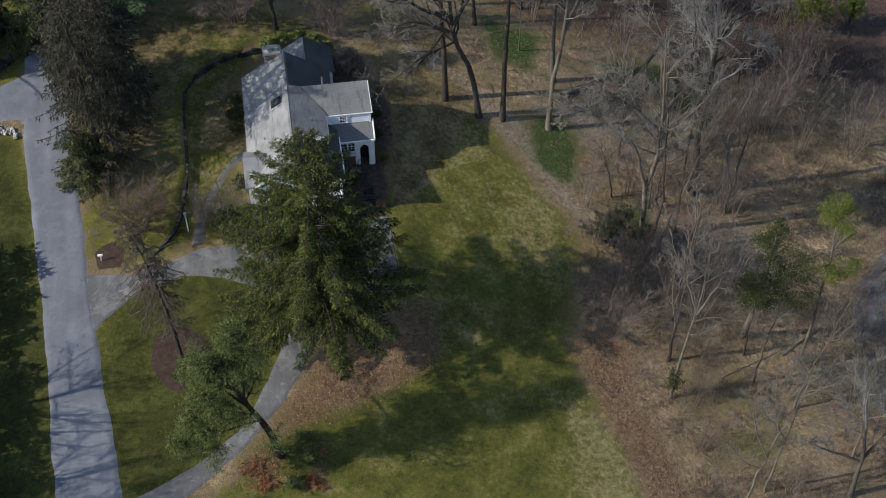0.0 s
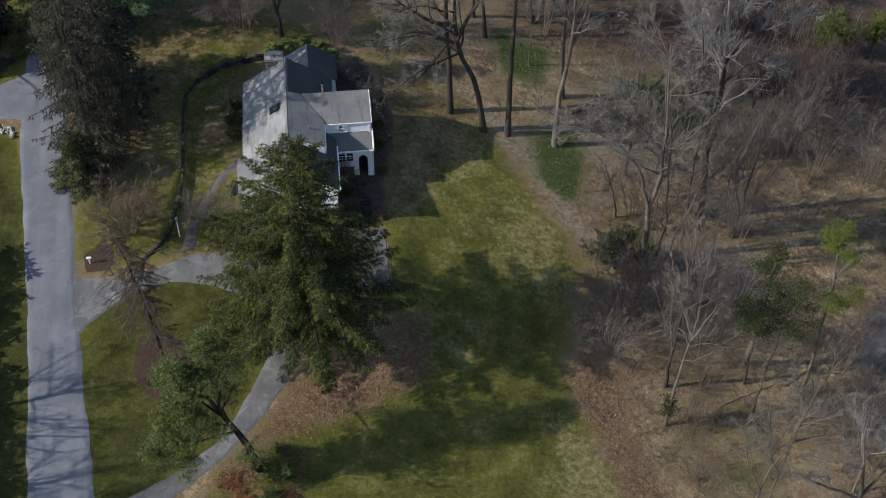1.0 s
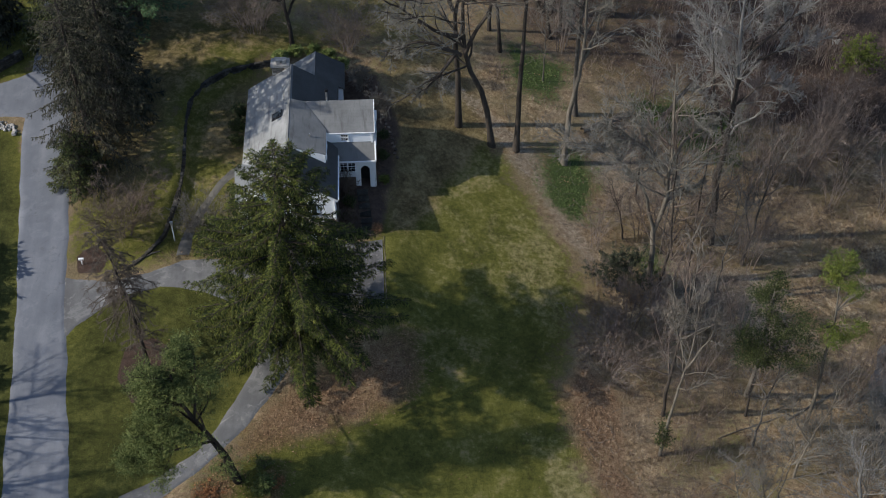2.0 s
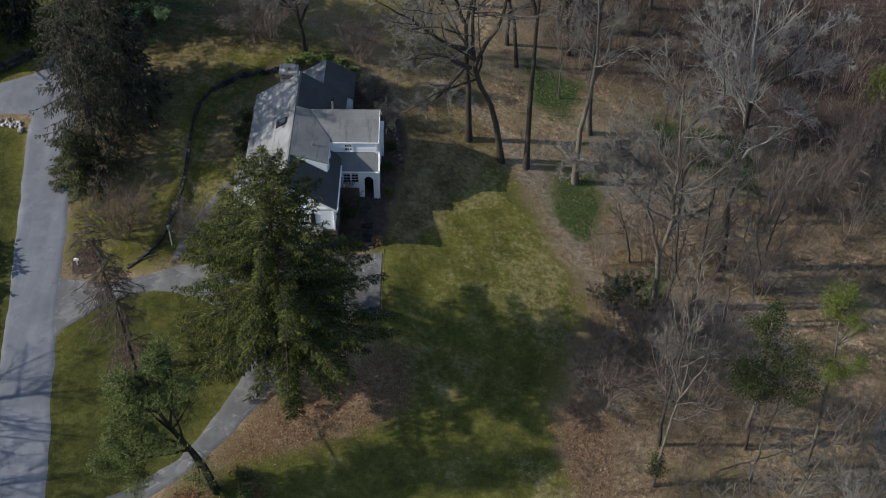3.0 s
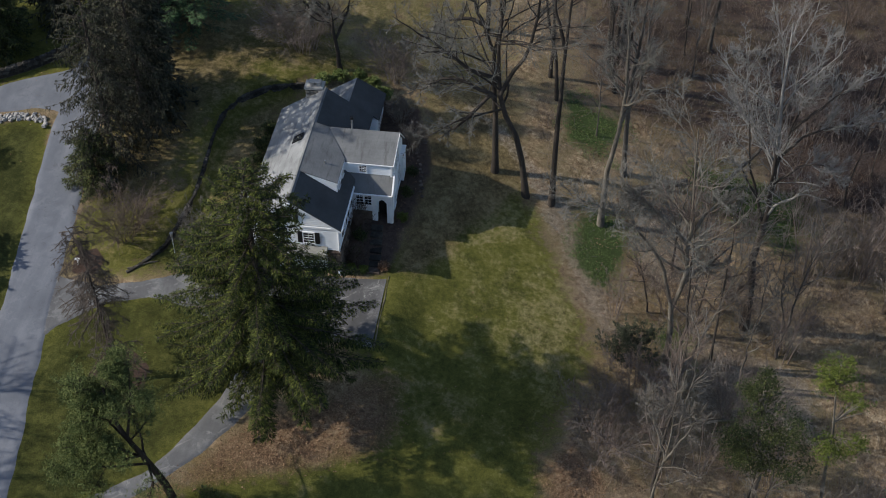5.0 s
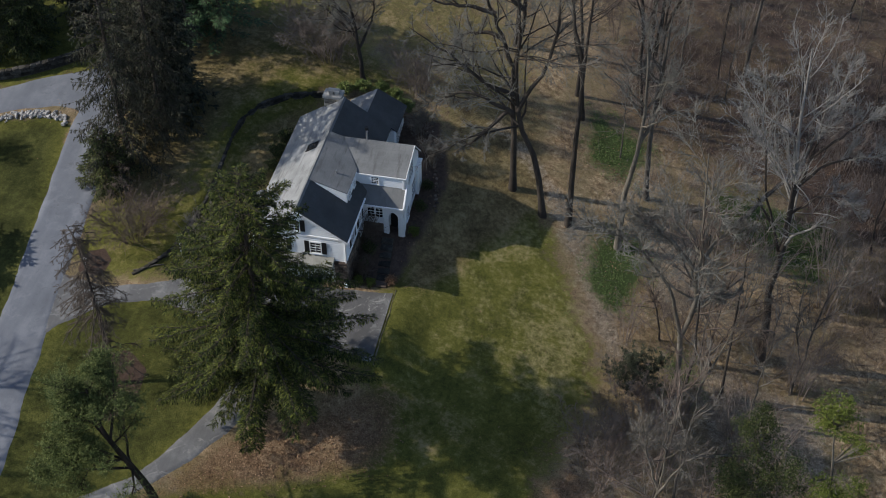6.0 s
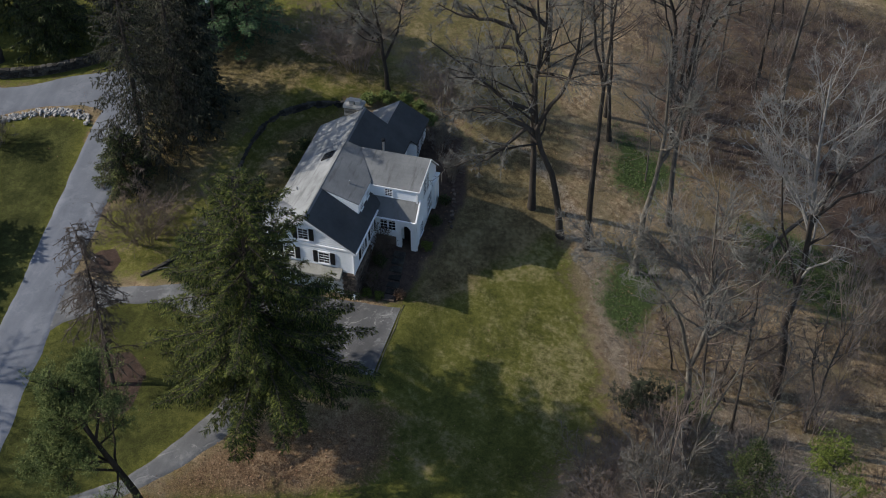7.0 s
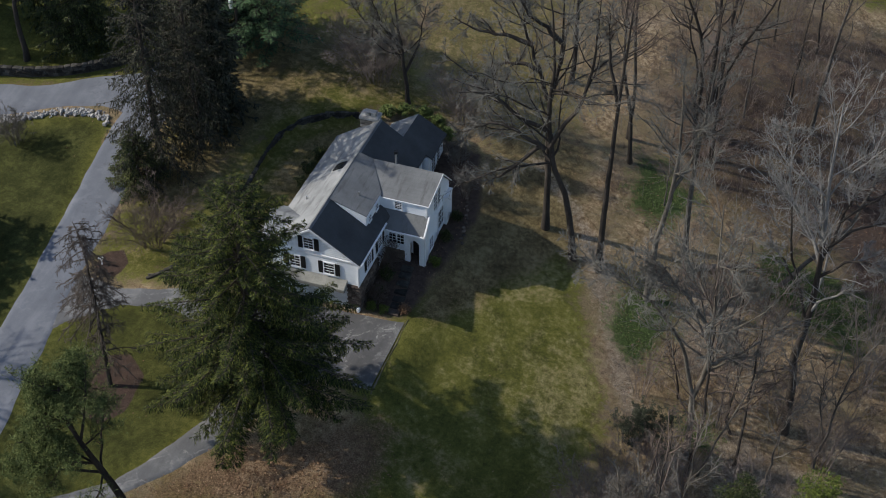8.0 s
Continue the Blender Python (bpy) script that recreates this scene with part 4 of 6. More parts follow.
def bare_tree(name, label, base, guides, girth, bark, twig, seed, limbs=(11, 6, 5, 3), spread=52, up=0.05, first=0.35, reach=0.42, fine=0.012, limb=None, slim=False, stout=1.0, fork=0.62):
    """A leafless tree: guide lines for stem and great limbs (metres from the base), and three orders of branches and twigs on them."""
    rng = np.random.default_rng(seed)
    P, R = [], []
    for k, g in enumerate(guides):
        line = bend([(0, 0, -0.4)] + list(g) if k == 0 else g, 12)
        line[1:-1] += rng.normal(0, 0.05, (10, 3))
        r0 = girth if k == 0 else girth * fork
        P.append(line), R.append(r0 * np.linspace(1, 0.1, 12) ** 0.9)
    P, R = np.stack(P), np.stack(R)
    R[0, 0] *= 1.35
    a1, r1 = offshoots(rng, P, R, limbs[0], first, 0.98, spread, reach * 1.15, 9, 0.12, up * 0.8, 0.5, 0.036 * stout)
    a2, r2 = offshoots(rng, a1, r1, limbs[1], 0.15, 1.0, 43, 0.46, 5, 0.13, up * 0.5, 0.5, 0.022 * stout)
    a3, r3 = offshoots(rng, a2, r2, limbs[2], 0.15, 1.0, 42, 0.5, 2, 0.15, up * 0.4, 0.5, fine * 0.85)
    a4, r4 = offshoots(rng, a3, r3, max(1, limbs[3] - 1), 0.2, 1.0, 40, 0.6, 2, 0.1, up * 0.4, 0.55, fine * 0.65)
    z = float(land(base[0], base[1])) if len(base) == 2 else base[2]
    top = thing(name, label, "tree", (base[0], base[1], z))
    part("trunk", joined("trunk", [([(P, R)] if limb is None else [(P[:, :8], R[:, :8])], 9)] + ([([(a1, r1)], 6)] if limb is None and not slim else []), bark), bark, top)
    if limb is not None:
        part("limb_frame", joined("limb_frame", [([(P[:, 7:], R[:, 7:])], 8), ([(a1, r1)], 6)], limb), limb, top, "chalk-white upper limbs")
    part("crown", joined("crown", ([([(a1, r1)], 5)] if slim else []) + [([(a2, r2)], 4)] + [([(a3, r3), (a4, r4)], 3)], twig), twig, top)
    return top


def blades(rng, at, along_dir, length, width, fold=0.25, sag=0.0):
    """Folded leaf or needle-spray shapes (four corners, two faces) at many places."""
    n = len(at)
    d = along_dir / (np.linalg.norm(along_dir, axis=1, keepdims=True) + 1e-9)
    s = np.cross(d, rng.normal(size=(n, 3)) * 0.35 + np.array([0, 0, 1.0]))
    s /= np.linalg.norm(s, axis=1, keepdims=True) + 1e-9
    up = np.cross(s, d)
    L, w = np.broadcast_to(length, n)[:, None], np.broadcast_to(width, n)[:, None]
    mid = at + d * L * 0.45
    tip = at + d * L - np.array([0, 0, 1.0]) * sag * L
    V = np.stack([at, mid + s * w / 2 - up * w * fold, tip, mid - s * w / 2 - up * w * fold], 1).reshape(-1, 3)
    i = np.arange(n)[:, None] * 4
    F = np.concatenate([i + np.array([[0, 1, 2]]), i + np.array([[0, 2, 3]])])
    return V, F


def tufts(rng, at, size, per, flat=0.0, lean=(0, 0, 0.4), slim=0.2):
    """Bunches of needles or leaves that spray out from many places."""
    n = len(at)
    d = rng.normal(size=(n * per, 3))
    d[:, 2] *= 1 - flat
    d = d / np.linalg.norm(d, axis=1, keepdims=True) + np.array(lean)
    L = size * rng.uniform(0.6, 1.2, n * per)
    return blades(rng, np.repeat(at, per, 0), d, L, L * slim)


def conifer(name, label, base, height, radius, needles, bark, seed, boughs=240, bare=0.06, droop=0.32, sprays=5, side=15, size=0.62, profile=0.8, gaps=0.0, lean=(0, 0), low=0.04, frame_bark=None, frond=0.4, dead=0.0):
    """A spruce-like tree: a straight stem, tiers of drooping boughs with upturned ends, hanging side shoots full of needles."""
    rng = np.random.default_rng(seed)
    zs = np.linspace(0, 1, 14)
    stem = np.stack([lean[0] * zs, lean[1] * zs, height * zs - 0.3], -1)[None]
    srad = (0.022 * height * (1 - zs) ** 0.9 + 0.03)[None]
    h = low + (0.985 - low) * (np.arange(boughs) + rng.uniform(0, 1, boughs)) / boughs
    tier = 1.0 / (height * 0.95)
    h = h * 0.22 + 0.78 * np.round(h / tier) * tier
    keep = rng.uniform(size=boughs) > gaps
    h = h[keep]
    n = len(h)
    az = np.arange(n) * 2.39996 + rng.normal(0, 0.25, n)
    L = radius * np.clip(1 - h, 0.02, 1) ** profile * np.minimum(1, 0.72 + 2.2 * h) * rng.uniform(0.58, 1.15, n) + 0.25
    s = np.linspace(0, 1, 7)
    out = L[:, None] * s
    rise = (0.25 + 0.55 * h)[:, None] * out * (1 - 0.4 * s)
    fall = droop * (1.15 - h)[:, None] * L[:, None] * (1.6 * s ** 1.4 - 0.75 * s ** 3.0)
    P = np.stack([lean[0] * h[:, None] + np.cos(az)[:, None] * out, lean[1] * h[:, None] + np.sin(az)[:, None] * out, (h * height)[:, None] + rise * 0.4 - fall * 1.6], -1)
    P[:, 1:] += rng.normal(0, 0.06, P[:, 1:].shape)
    R = (0.012 + 0.008 * L)[:, None] * np.linspace(1, 0.1, 7)
    q, qr = offshoots(rng, P, R, side, bare + 0.12, 1.0, 54, frond, 3, 0.08, -0.2, 0.4, 0.007, flat=0.22, taper=1.0)
    flat = np.array([1, 1, 0.45])
    long = np.linalg.norm(q[:, -1] - q[:, 0], axis=1)
    reps = rng.choice(len(q), len(q) * sprays, p=long / long.sum())
    reps = reps[(q[reps, 0, 2] > dead * height) | (rng.uniform(size=len(reps)) < 0.5)]
    t = rng.uniform(0.05, 1.0, len(reps)) * 2
    i = np.minimum(t.astype(int), 1)
    f = (t - i)[:, None]
    at = q[reps, i] * (1 - f) + q[reps, i + 1] * f
    d = (q[reps, i + 1] - q[reps, i])
    d = d / (np.linalg.norm(d, axis=1, keepdims=True) + 1e-9) + rng.normal(0, 0.34, d.shape) * flat + np.array([0, 0, -0.24])
    V1, F1 = blades(rng, at, d, rng.uniform(0.6, 1.25, len(at)) * size * (0.7 + 0.3 * long[reps]), rng.uniform(0.6, 1.2, len(at)) * size * 0.3, 0.2, 0.16)
    reps = np.repeat(np.arange(n), 60 if frond < 0.3 else 34 if boughs > 200 else 10)
    reps = reps[(h[reps] > dead) | (rng.uniform(size=len(reps)) < 0.5)]
    t = rng.uniform(0.25, 1.0, len(reps)) ** 0.8 * 6
    i = np.minimum(t.astype(int), 5)
    f = (t - i)[:, None]
    at = P[reps, i] * (1 - f) + P[reps, i + 1] * f
    d = P[reps, i + 1] - P[reps, i]
    d = d / np.linalg.norm(d, axis=1, keepdims=True) + rng.normal(0, 0.5, d.shape) * np.array([1, 1, 0.6])
    V2, F2 = blades(rng, at, d, size * rng.uniform(0.6, 1.1, len(at)) * (1.0 + 0.09 * L[reps]), size * 0.34, 0.2, 0.1)
    top = thing(name, label, "tree", (base[0], base[1], float(land(*base))))
    part("trunk", joined("trunk", [([(stem, srad)], 9), ([(P, R)], 4) if side > 9 else ([(P[:, ::3], R[:, ::3])], 3)], bark), bark, top)
    if side > 9:
        part("bough_frame", joined("bough_frame", [([(q[:, ::2], qr[:, ::2])], 3)], frame_bark or bark), frame_bark or bark, top)
    part("crown", raw_mesh("crown", np.concatenate([V1, V2]), np.concatenate([F1, F2 + len(V1)]), needles), needles, top)
    return top


def fronded(name, label, base, height, radius, needles, bark, seed, tiers=34, per=6, profile=0.62, low=0.1, sag=0.55, lift=0.45, weep=0.35, gaps=0.08, blade=0.3, step=0.21, lean=(0, 0), rib=0.3, fill=1.0, frame_bark=None, cones=0, whiskers=0.3, slim=0.27, skirt=0.62):
    """A spruce or hemlock: whorls of boughs, each a flat feather of side shoots that hang with needles, with dark gaps between the tiers."""
    rng = np.random.default_rng(seed)
    zs = np.linspace(0, 1, 14)
    stem = np.stack([lean[0] * zs, lean[1] * zs, height * zs - 0.3], -1)[None]
    srad = (0.017 * height * (1 - zs) ** 0.9 + 0.03)[None]
    h = np.repeat(low + (0.99 - low) * np.linspace(0, 1, tiers) ** 0.92, per) + rng.normal(0, 0.006, tiers * per)
    az = (np.tile(np.arange(per) * 2 * np.pi / per, tiers) + np.repeat(np.arange(tiers) * 2.4, per)) + rng.normal(0, 0.22, tiers * per)
    keep = rng.uniform(size=len(h)) > gaps
    h, az = np.clip(h[keep], 0, 0.995), az[keep]
    n = len(h)
    L = radius * (1 - h) ** profile * np.minimum(1, skirt + 1.9 * h) * rng.uniform(0.66, 1.14, n) + 0.3
    s = np.linspace(0, 1, 9)
    rise = (lift * (h - 0.3))[:, None] * s
    fall = (sag * (1.1 - 0.75 * h) * rng.uniform(0.8, 1.25, n))[:, None] * (s ** 1.6 - 0.52 * s ** 3.2)
    turn = az[:, None] + rng.normal(0, 0.16, n)[:, None] * s ** 1.5
    P = np.stack([lean[0] * h[:, None] + np.cos(turn) * L[:, None] * s, lean[1] * h[:, None] + np.sin(turn) * L[:, None] * s, (h * height)[:, None] + L[:, None] * (rise - fall)], -1)
    R = (0.014 + 0.0075 * L)[:, None] * np.linspace(1, 0.12, 9)

    count = np.maximum((L * 2 * fill / step).astype(int), 5)
    b = np.repeat(np.arange(n), count)
    u = rng.uniform(0.1, 1.0, len(b)) ** 0.85
    i = np.minimum((u * 8).astype(int), 7)
    f = (u * 8 - i)[:, None]
    at = P[b, i] * (1 - f) + P[b, i + 1] * f
    tan = P[b, i + 1] - P[b, i]
    tan /= np.linalg.norm(tan, axis=1, keepdims=True)
    side = np.cross(tan, np.array([0, 0, 1.0]))
    side /= np.linalg.norm(side, axis=1, keepdims=True) + 1e-9
    side *= rng.choice([-1, 1], len(b))[:, None]
    long = np.minimum(rib * L[b], 1.9) * (1.02 - u) ** 0.6 * np.minimum(1, 0.45 + 2.2 * u) * rng.uniform(0.6, 1.15, len(b)) + 0.15
    go = tan * rng.uniform(0.45, 0.95, len(b))[:, None] + side + rng.normal(0, 0.12, tan.shape)
    go /= np.linalg.norm(go, axis=1, keepdims=True)
    down = np.array([0, 0, -1.0])
    mid = at + go * (long * 0.5)[:, None] + down * (weep * 0.16 * long)[:, None]
    end = at + go * (long * 0.93)[:, None] + down * (weep * 0.75 * long)[:, None]
    Q = np.stack([at, mid, end], 1)
    QR = np.full((len(b), 3), 0.012) * np.array([1, 0.7, 0.4])

    k = np.repeat(np.arange(len(b)), np.maximum((long / (blade * 1.5 * slim)).astype(int), 2))
    t = rng.uniform(0.05, 1.0, len(k)) * 2
    j = np.minimum(t.astype(int), 1)
    g = (t - j)[:, None]
    seat = Q[k, j] * (1 - g) + Q[k, j + 1] * g
    way = Q[k, j + 1] - Q[k, j]
    way /= np.linalg.norm(way, axis=1, keepdims=True)
    cross = np.cross(way, np.array([0, 0, 1.0])) * rng.choice([-1, 1], len(k))[:, None]
    d = way + cross * rng.uniform(0.1, 0.8, len(k))[:, None] + rng.normal(0, 0.12, way.shape) + down * (weep * rng.uniform(0, 1.0, len(k)))[:, None]
    hang = rng.uniform(size=len(k)) < whiskers
    d[hang] = d[hang] * 0.3 + down
    V1, F1 = blades(rng, seat, d, blade * rng.uniform(0.6, 1.25, len(k)), blade * slim * rng.uniform(0.75, 1.25, len(k)), 0.15, 0.08)
    m = np.repeat(np.arange(n), np.maximum((L * 9 * fill).astype(int), 6))
    t = rng.uniform(0.3, 1.0, len(m)) * 8
    j = np.minimum(t.astype(int), 7)
    g = (t - j)[:, None]
    seat = P[m, j] * (1 - g) + P[m, j + 1] * g
    d = P[m, j + 1] - P[m, j]
    d = d / np.linalg.norm(d, axis=1, keepdims=True) + rng.normal(0, 0.38, d.shape) * np.array([1, 1, 0.5])
    V2, F2 = blades(rng, seat, d, blade * rng.uniform(0.8, 1.4, len(m)), blade * slim * 1.1, 0.15, 0.05)
    top = thing(name, label, "tree", (base[0], base[1], float(land(*base))))
    part("trunk", joined("trunk", [([(stem, srad)], 9), ([(P, R)], 4)], bark), bark, top)
    wood = frame_bark or bark
    part("bough_frame", joined("bough_frame", [([(Q[:, ::2], QR[:, ::2])], 3)], wood), wood, top)
    part("crown", raw_mesh("crown", np.concatenate([V1, V2]), np.concatenate([F1, F2 + len(V1)]), needles), needles, top)
    if cones:
        pick = rng.choice(np.flatnonzero((h[b] > 0.42) & (u > 0.5)), cones)
        spot = Q[pick, 2]
        C = np.stack([spot, spot + down * 0.07, spot + down * rng.uniform(0.13, 0.19, cones)[:, None]], 1)
        tagged(part("cone_crop", joined("cone_crop", [([(C, np.tile([0.018, 0.034, 0.012], (cones, 1)))], 5)], CONE), CONE, top, "ripe brown spruce cones hanging in the upper crown"), kind="stuff")
    return top


def larch(name, label, base, guide, girth, bark, twig, seed, branches=80, reach=4.0, first=0.22):
    """A dying larch: level branches that sag at their ends and hang with stiff bare twigs."""
    rng = np.random.default_rng(seed)
    P = bend([(0, 0, -0.4)] + list(guide), 16)[None]
    R = (girth * np.linspace(1, 0.13, 16))[None]
    t = first + (0.985 - first) * np.sort(rng.uniform(0, 1, branches)) ** 0.8
    i = np.minimum((t * 15).astype(int), 14)
    f = (t * 15 - i)[:, None]
    root = P[0, i] * (1 - f) + P[0, i + 1] * f
    az = np.arange(branches) * 2.39996 + rng.normal(0, 0.3, branches)
    L = reach * (1.12 - t) ** 0.45 * np.where(t < 0.45, rng.uniform(0.25, 0.8, branches), rng.uniform(0.6, 1.1, branches))
    s = np.linspace(0, 1, 6)
    B = np.stack([root[:, :1] + np.cos(az)[:, None] * L[:, None] * s, root[:, 1:2] + np.sin(az)[:, None] * L[:, None] * s, root[:, 2:] + L[:, None] * (0.14 * s - 0.66 * s ** 1.6)], -1)
    B[:, 1:] += rng.normal(0, 0.06, B[:, 1:].shape)
    BR = (0.024 + 0.011 * L)[:, None] * np.linspace(1, 0.5, 6)
    a, ar = offshoots(rng, B, BR, 15, 0.12, 1.0, 58, 0.34, 4, 0.1, -0.3, 0.6, 0.022, flat=0.4)
    c, cr = offshoots(rng, a, ar, 5, 0.2, 1.0, 48, 0.55, 2, 0.1, -0.2, 0.7, 0.014)
    top = thing(name, label, "tree", (base[0], base[1], float(land(*base))))
    part("trunk", joined("trunk", [([(P, R)], 9)], bark), bark, top)
    part("crown", joined("crown", [([(B, BR)], 5), ([(a, ar), (c, cr)], 3)], twig), twig, top)
    return top


def pine(name, label, base, guides, girth, needles, seed, limbs=9, spread_to=None, size=0.42, first=0.45, reach=0.5, per=12, shoots=(6, 5)):
    """A pine: crooked stem, few great limbs, and tufts of long needles in cloud-like masses at their ends."""
    rng = np.random.default_rng(seed)
    P = np.stack([bend([(0, 0, -0.4)] + list(g) if k == 0 else g, 12) for k, g in enumerate(guides)])
    R = np.stack([(girth if k == 0 else girth * 0.3) * np.linspace(1, 0.2, 12) for k in range(len(guides))])
    a1, r1 = offshoots(rng, P, R, limbs, first, 0.99, 70, reach, 7, 0.14, 0.03, 0.42, 0.03, spread_to)
    a2, r2 = offshoots(rng, a1, r1, shoots[0], 0.2, 1.0, 50, 0.45, 5, 0.15, 0.08, 0.5, 0.016)
    a3, r3 = offshoots(rng, a2, r2, shoots[1], 0.3, 1.0, 45, 0.5, 3, 0.15, 0.1, 0.6, 0.01)
    ends = np.concatenate([a3[:, k] for k in (1, 2, 2)] + [a2[:, k] for k in (2, 3, 4)])
    ends = ends + rng.normal(0, 0.34, ends.shape) * np.array([1, 1, 0.6])
    V, F = tufts(rng, ends, size, per, 0.2, (0, 0, 0.35), 0.17)
    top = thing(name, label, "tree", (base[0], base[1], float(land(*base))))
    part("trunk", joined("trunk", [([(P, R)], 9), ([(a1, r1)], 6)], PINE_BARK), PINE_BARK, top)
    part("limb_frame", joined("limb_frame", [([(a2, r2)], 4), ([(a3, r3)], 3)], PINE_BARK), PINE_BARK, top)
    part("crown", raw_mesh("crown", V, F, needles), needles, top)
    return top


def shrub(name, label, base, size, leaves, seed, count=900, leaf=0.16, per=5, stems=26, lift=0.0, category="shrub"):
    """A leafy shrub: a fan of stems and bunches of leaves in uneven masses."""
    rng = np.random.default_rng(seed)
    sx, sy, sz = size
    az = rng.uniform(0, 2 * np.pi, stems)
    tilt = rng.uniform(0.05, 1.0, stems)
    tip = np.stack([np.cos(az) * tilt * sx, np.sin(az) * tilt * sy, sz * (1.05 - 0.45 * tilt ** 2) * rng.uniform(0.7, 1.1, stems)], -1)
    s = np.linspace(0, 1, 5)[None, :, None]
    P = tip[:, None] * s ** np.array([1.0, 1.0, 0.8]) + rng.normal(0, 0.04, (stems, 5, 3)) * s
    P[:, 0, 2] -= 0.15
    R = np.full((stems, 5), 0.025) * np.linspace(1, 0.4, 5)
    q, qr = offshoots(rng, P, R, 7, 0.3, 1.0, 45, 0.42, 4, 0.16, 0.05, 0.6, 0.008)
    pool = np.concatenate([q[:, k] for k in (1, 2, 3)])
    at = pool[rng.integers(0, len(pool), count)] + rng.normal(0, 0.07, (count, 3))
    V, F = tufts(rng, at, leaf, per, 0.3, (0, 0, 0.35), 0.55)
    z = float(land(*base)) + lift
    top = thing(name, label, category, (base[0], base[1], z))
    part("framework", joined("framework", [([(P, R)], 4), ([(q, qr)], 3)], TWIG_BROWN), TWIG_BROWN, top)
    part("foliage", raw_mesh("foliage", V, F, leaves), leaves, top)
    return top


def thicket(name, label, base, spread, height, seed, stems=14, twig=None, kids=(6, 5, 3), leaves=0, category="shrub", group=""):
    """A leafless many-stemmed bush or a clump of saplings, at times with some dead leaves left on it."""
    twig = twig or TWIG_BROWN
    rng = np.random.default_rng(seed)
    az, out = rng.uniform(0, 2 * np.pi, stems), np.sqrt(rng.uniform(0.02, 1, stems))
    foot = np.stack([np.cos(az) * out * spread * 0.18, np.sin(az) * out * spread * 0.18, np.full(stems, -0.25)], -1)
    tip = np.stack([np.cos(az) * out * spread * 0.7, np.sin(az) * out * spread * 0.7, height * rng.uniform(0.6, 1.0, stems)], -1)
    s = np.linspace(0, 1, 7)[None, :, None]
    P = foot[:, None] + (tip - foot)[:, None] * s ** np.array([1.3, 1.3, 0.9]) + rng.normal(0, 0.07, (stems, 7, 3)) * s
    R = np.full((stems, 7), 0.0035 * height + 0.014) * np.linspace(1, 0.25, 7)
    a1, r1 = offshoots(rng, P, R, kids[0], 0.2, 1.0, 40, 0.45, 4, 0.15, 0.03, 0.55, 0.016)
    a2, r2 = offshoots(rng, a1, r1, kids[1], 0.2, 1.0, 42, 0.55, 2, 0.18, 0.02, 0.6, 0.014)
    a3, r3 = offshoots(rng, a2, r2, kids[2], 0.2, 1.0, 40, 0.6, 2, 0.15, 0.0, 0.7, 0.011)
    top = thing(name, label, category, (base[0], base[1], float(land(*base))), group)
    part("framework", joined("framework", [([(P, R)], 4), ([(a1, r1)], 3)], twig), twig, top)
    part("crown", joined("crown", [([(a2, r2), (a3, r3)], 3)], twig), twig, top)
    if leaves:
        pool = np.concatenate([a2[:, 1], a3[:, 0], a3[:, 1]])
        V, F = tufts(rng, pool[rng.integers(0, len(pool), leaves)], 0.09, 3, 0.2, (0, 0, -0.2), 0.6)
        part("dead_foliage", raw_mesh("dead_foliage", V, F, DEAD_LEAF), DEAD_LEAF, top)
    return top


def clad_tree(name, label, base, guide, girth, clumps, leaves, seed, leaf=0.15):
    """A leaning trunk wrapped in climbing evergreen leaves: each clump has its middle, its radii and its number of leaf bunches."""
    rng = np.random.default_rng(seed)
    P = bend([(0, 0, -0.4)] + list(guide), 14)[None]
    R = (girth * np.linspace(1.15, 0.25, 14))[None]
    arms, at = [], []
    for (cx, cy, cz), (rx, ry, rz), count in clumps:
        c = np.array([cx, cy, cz])
        root = P[0, np.argmin(np.abs(P[0, :, 2] - cz + 1.2))]
        heart = rng.normal(size=(14, 3))
        heart *= (rng.uniform(0.2, 1.1, 14) ** 0.6 / np.linalg.norm(heart, axis=1))[:, None]
        q = heart[rng.integers(0, 14, count)] + rng.normal(0, 0.2, (count, 3)) * np.array([1.3, 1.3, 0.8])
        at.append(c + q * np.array([rx, ry, rz]))
        for tip in at[-1][rng.integers(0, count, 10)]:
            arms.append(np.stack([root * (1 - u) + tip * u + np.array([0, 0, 0.35 * u * (1 - u)]) for u in np.linspace(0, 1, 5)]))
    arms = np.stack(arms)
    AR = np.full((len(arms), 5), 0.045) * np.linspace(1, 0.35, 5)
    a2, r2 = offshoots(rng, arms, AR, 3, 0.4, 1.0, 45, 0.5, 4, 0.12, 0.06, 0.5, 0.016)
    V, F = tufts(rng, np.concatenate(at), leaf, 7, 0.3, (0, 0, 0.3), 0.55)
    top = thing(name, label, "tree", (base[0], base[1], float(land(*base))))
    part("trunk", joined("trunk", [([(P, R)], 9), ([(arms, AR)], 5)], BARK_TAN), BARK_TAN, top)
    part("crown", joined("crown", [([(a2, r2)], 3)], TWIG_GREY), TWIG_GREY, top)
    part("ivy_cover", raw_mesh("ivy_cover", V, F, leaves), leaves, top, "evergreen ivy leaves over trunk and branches")
    return top


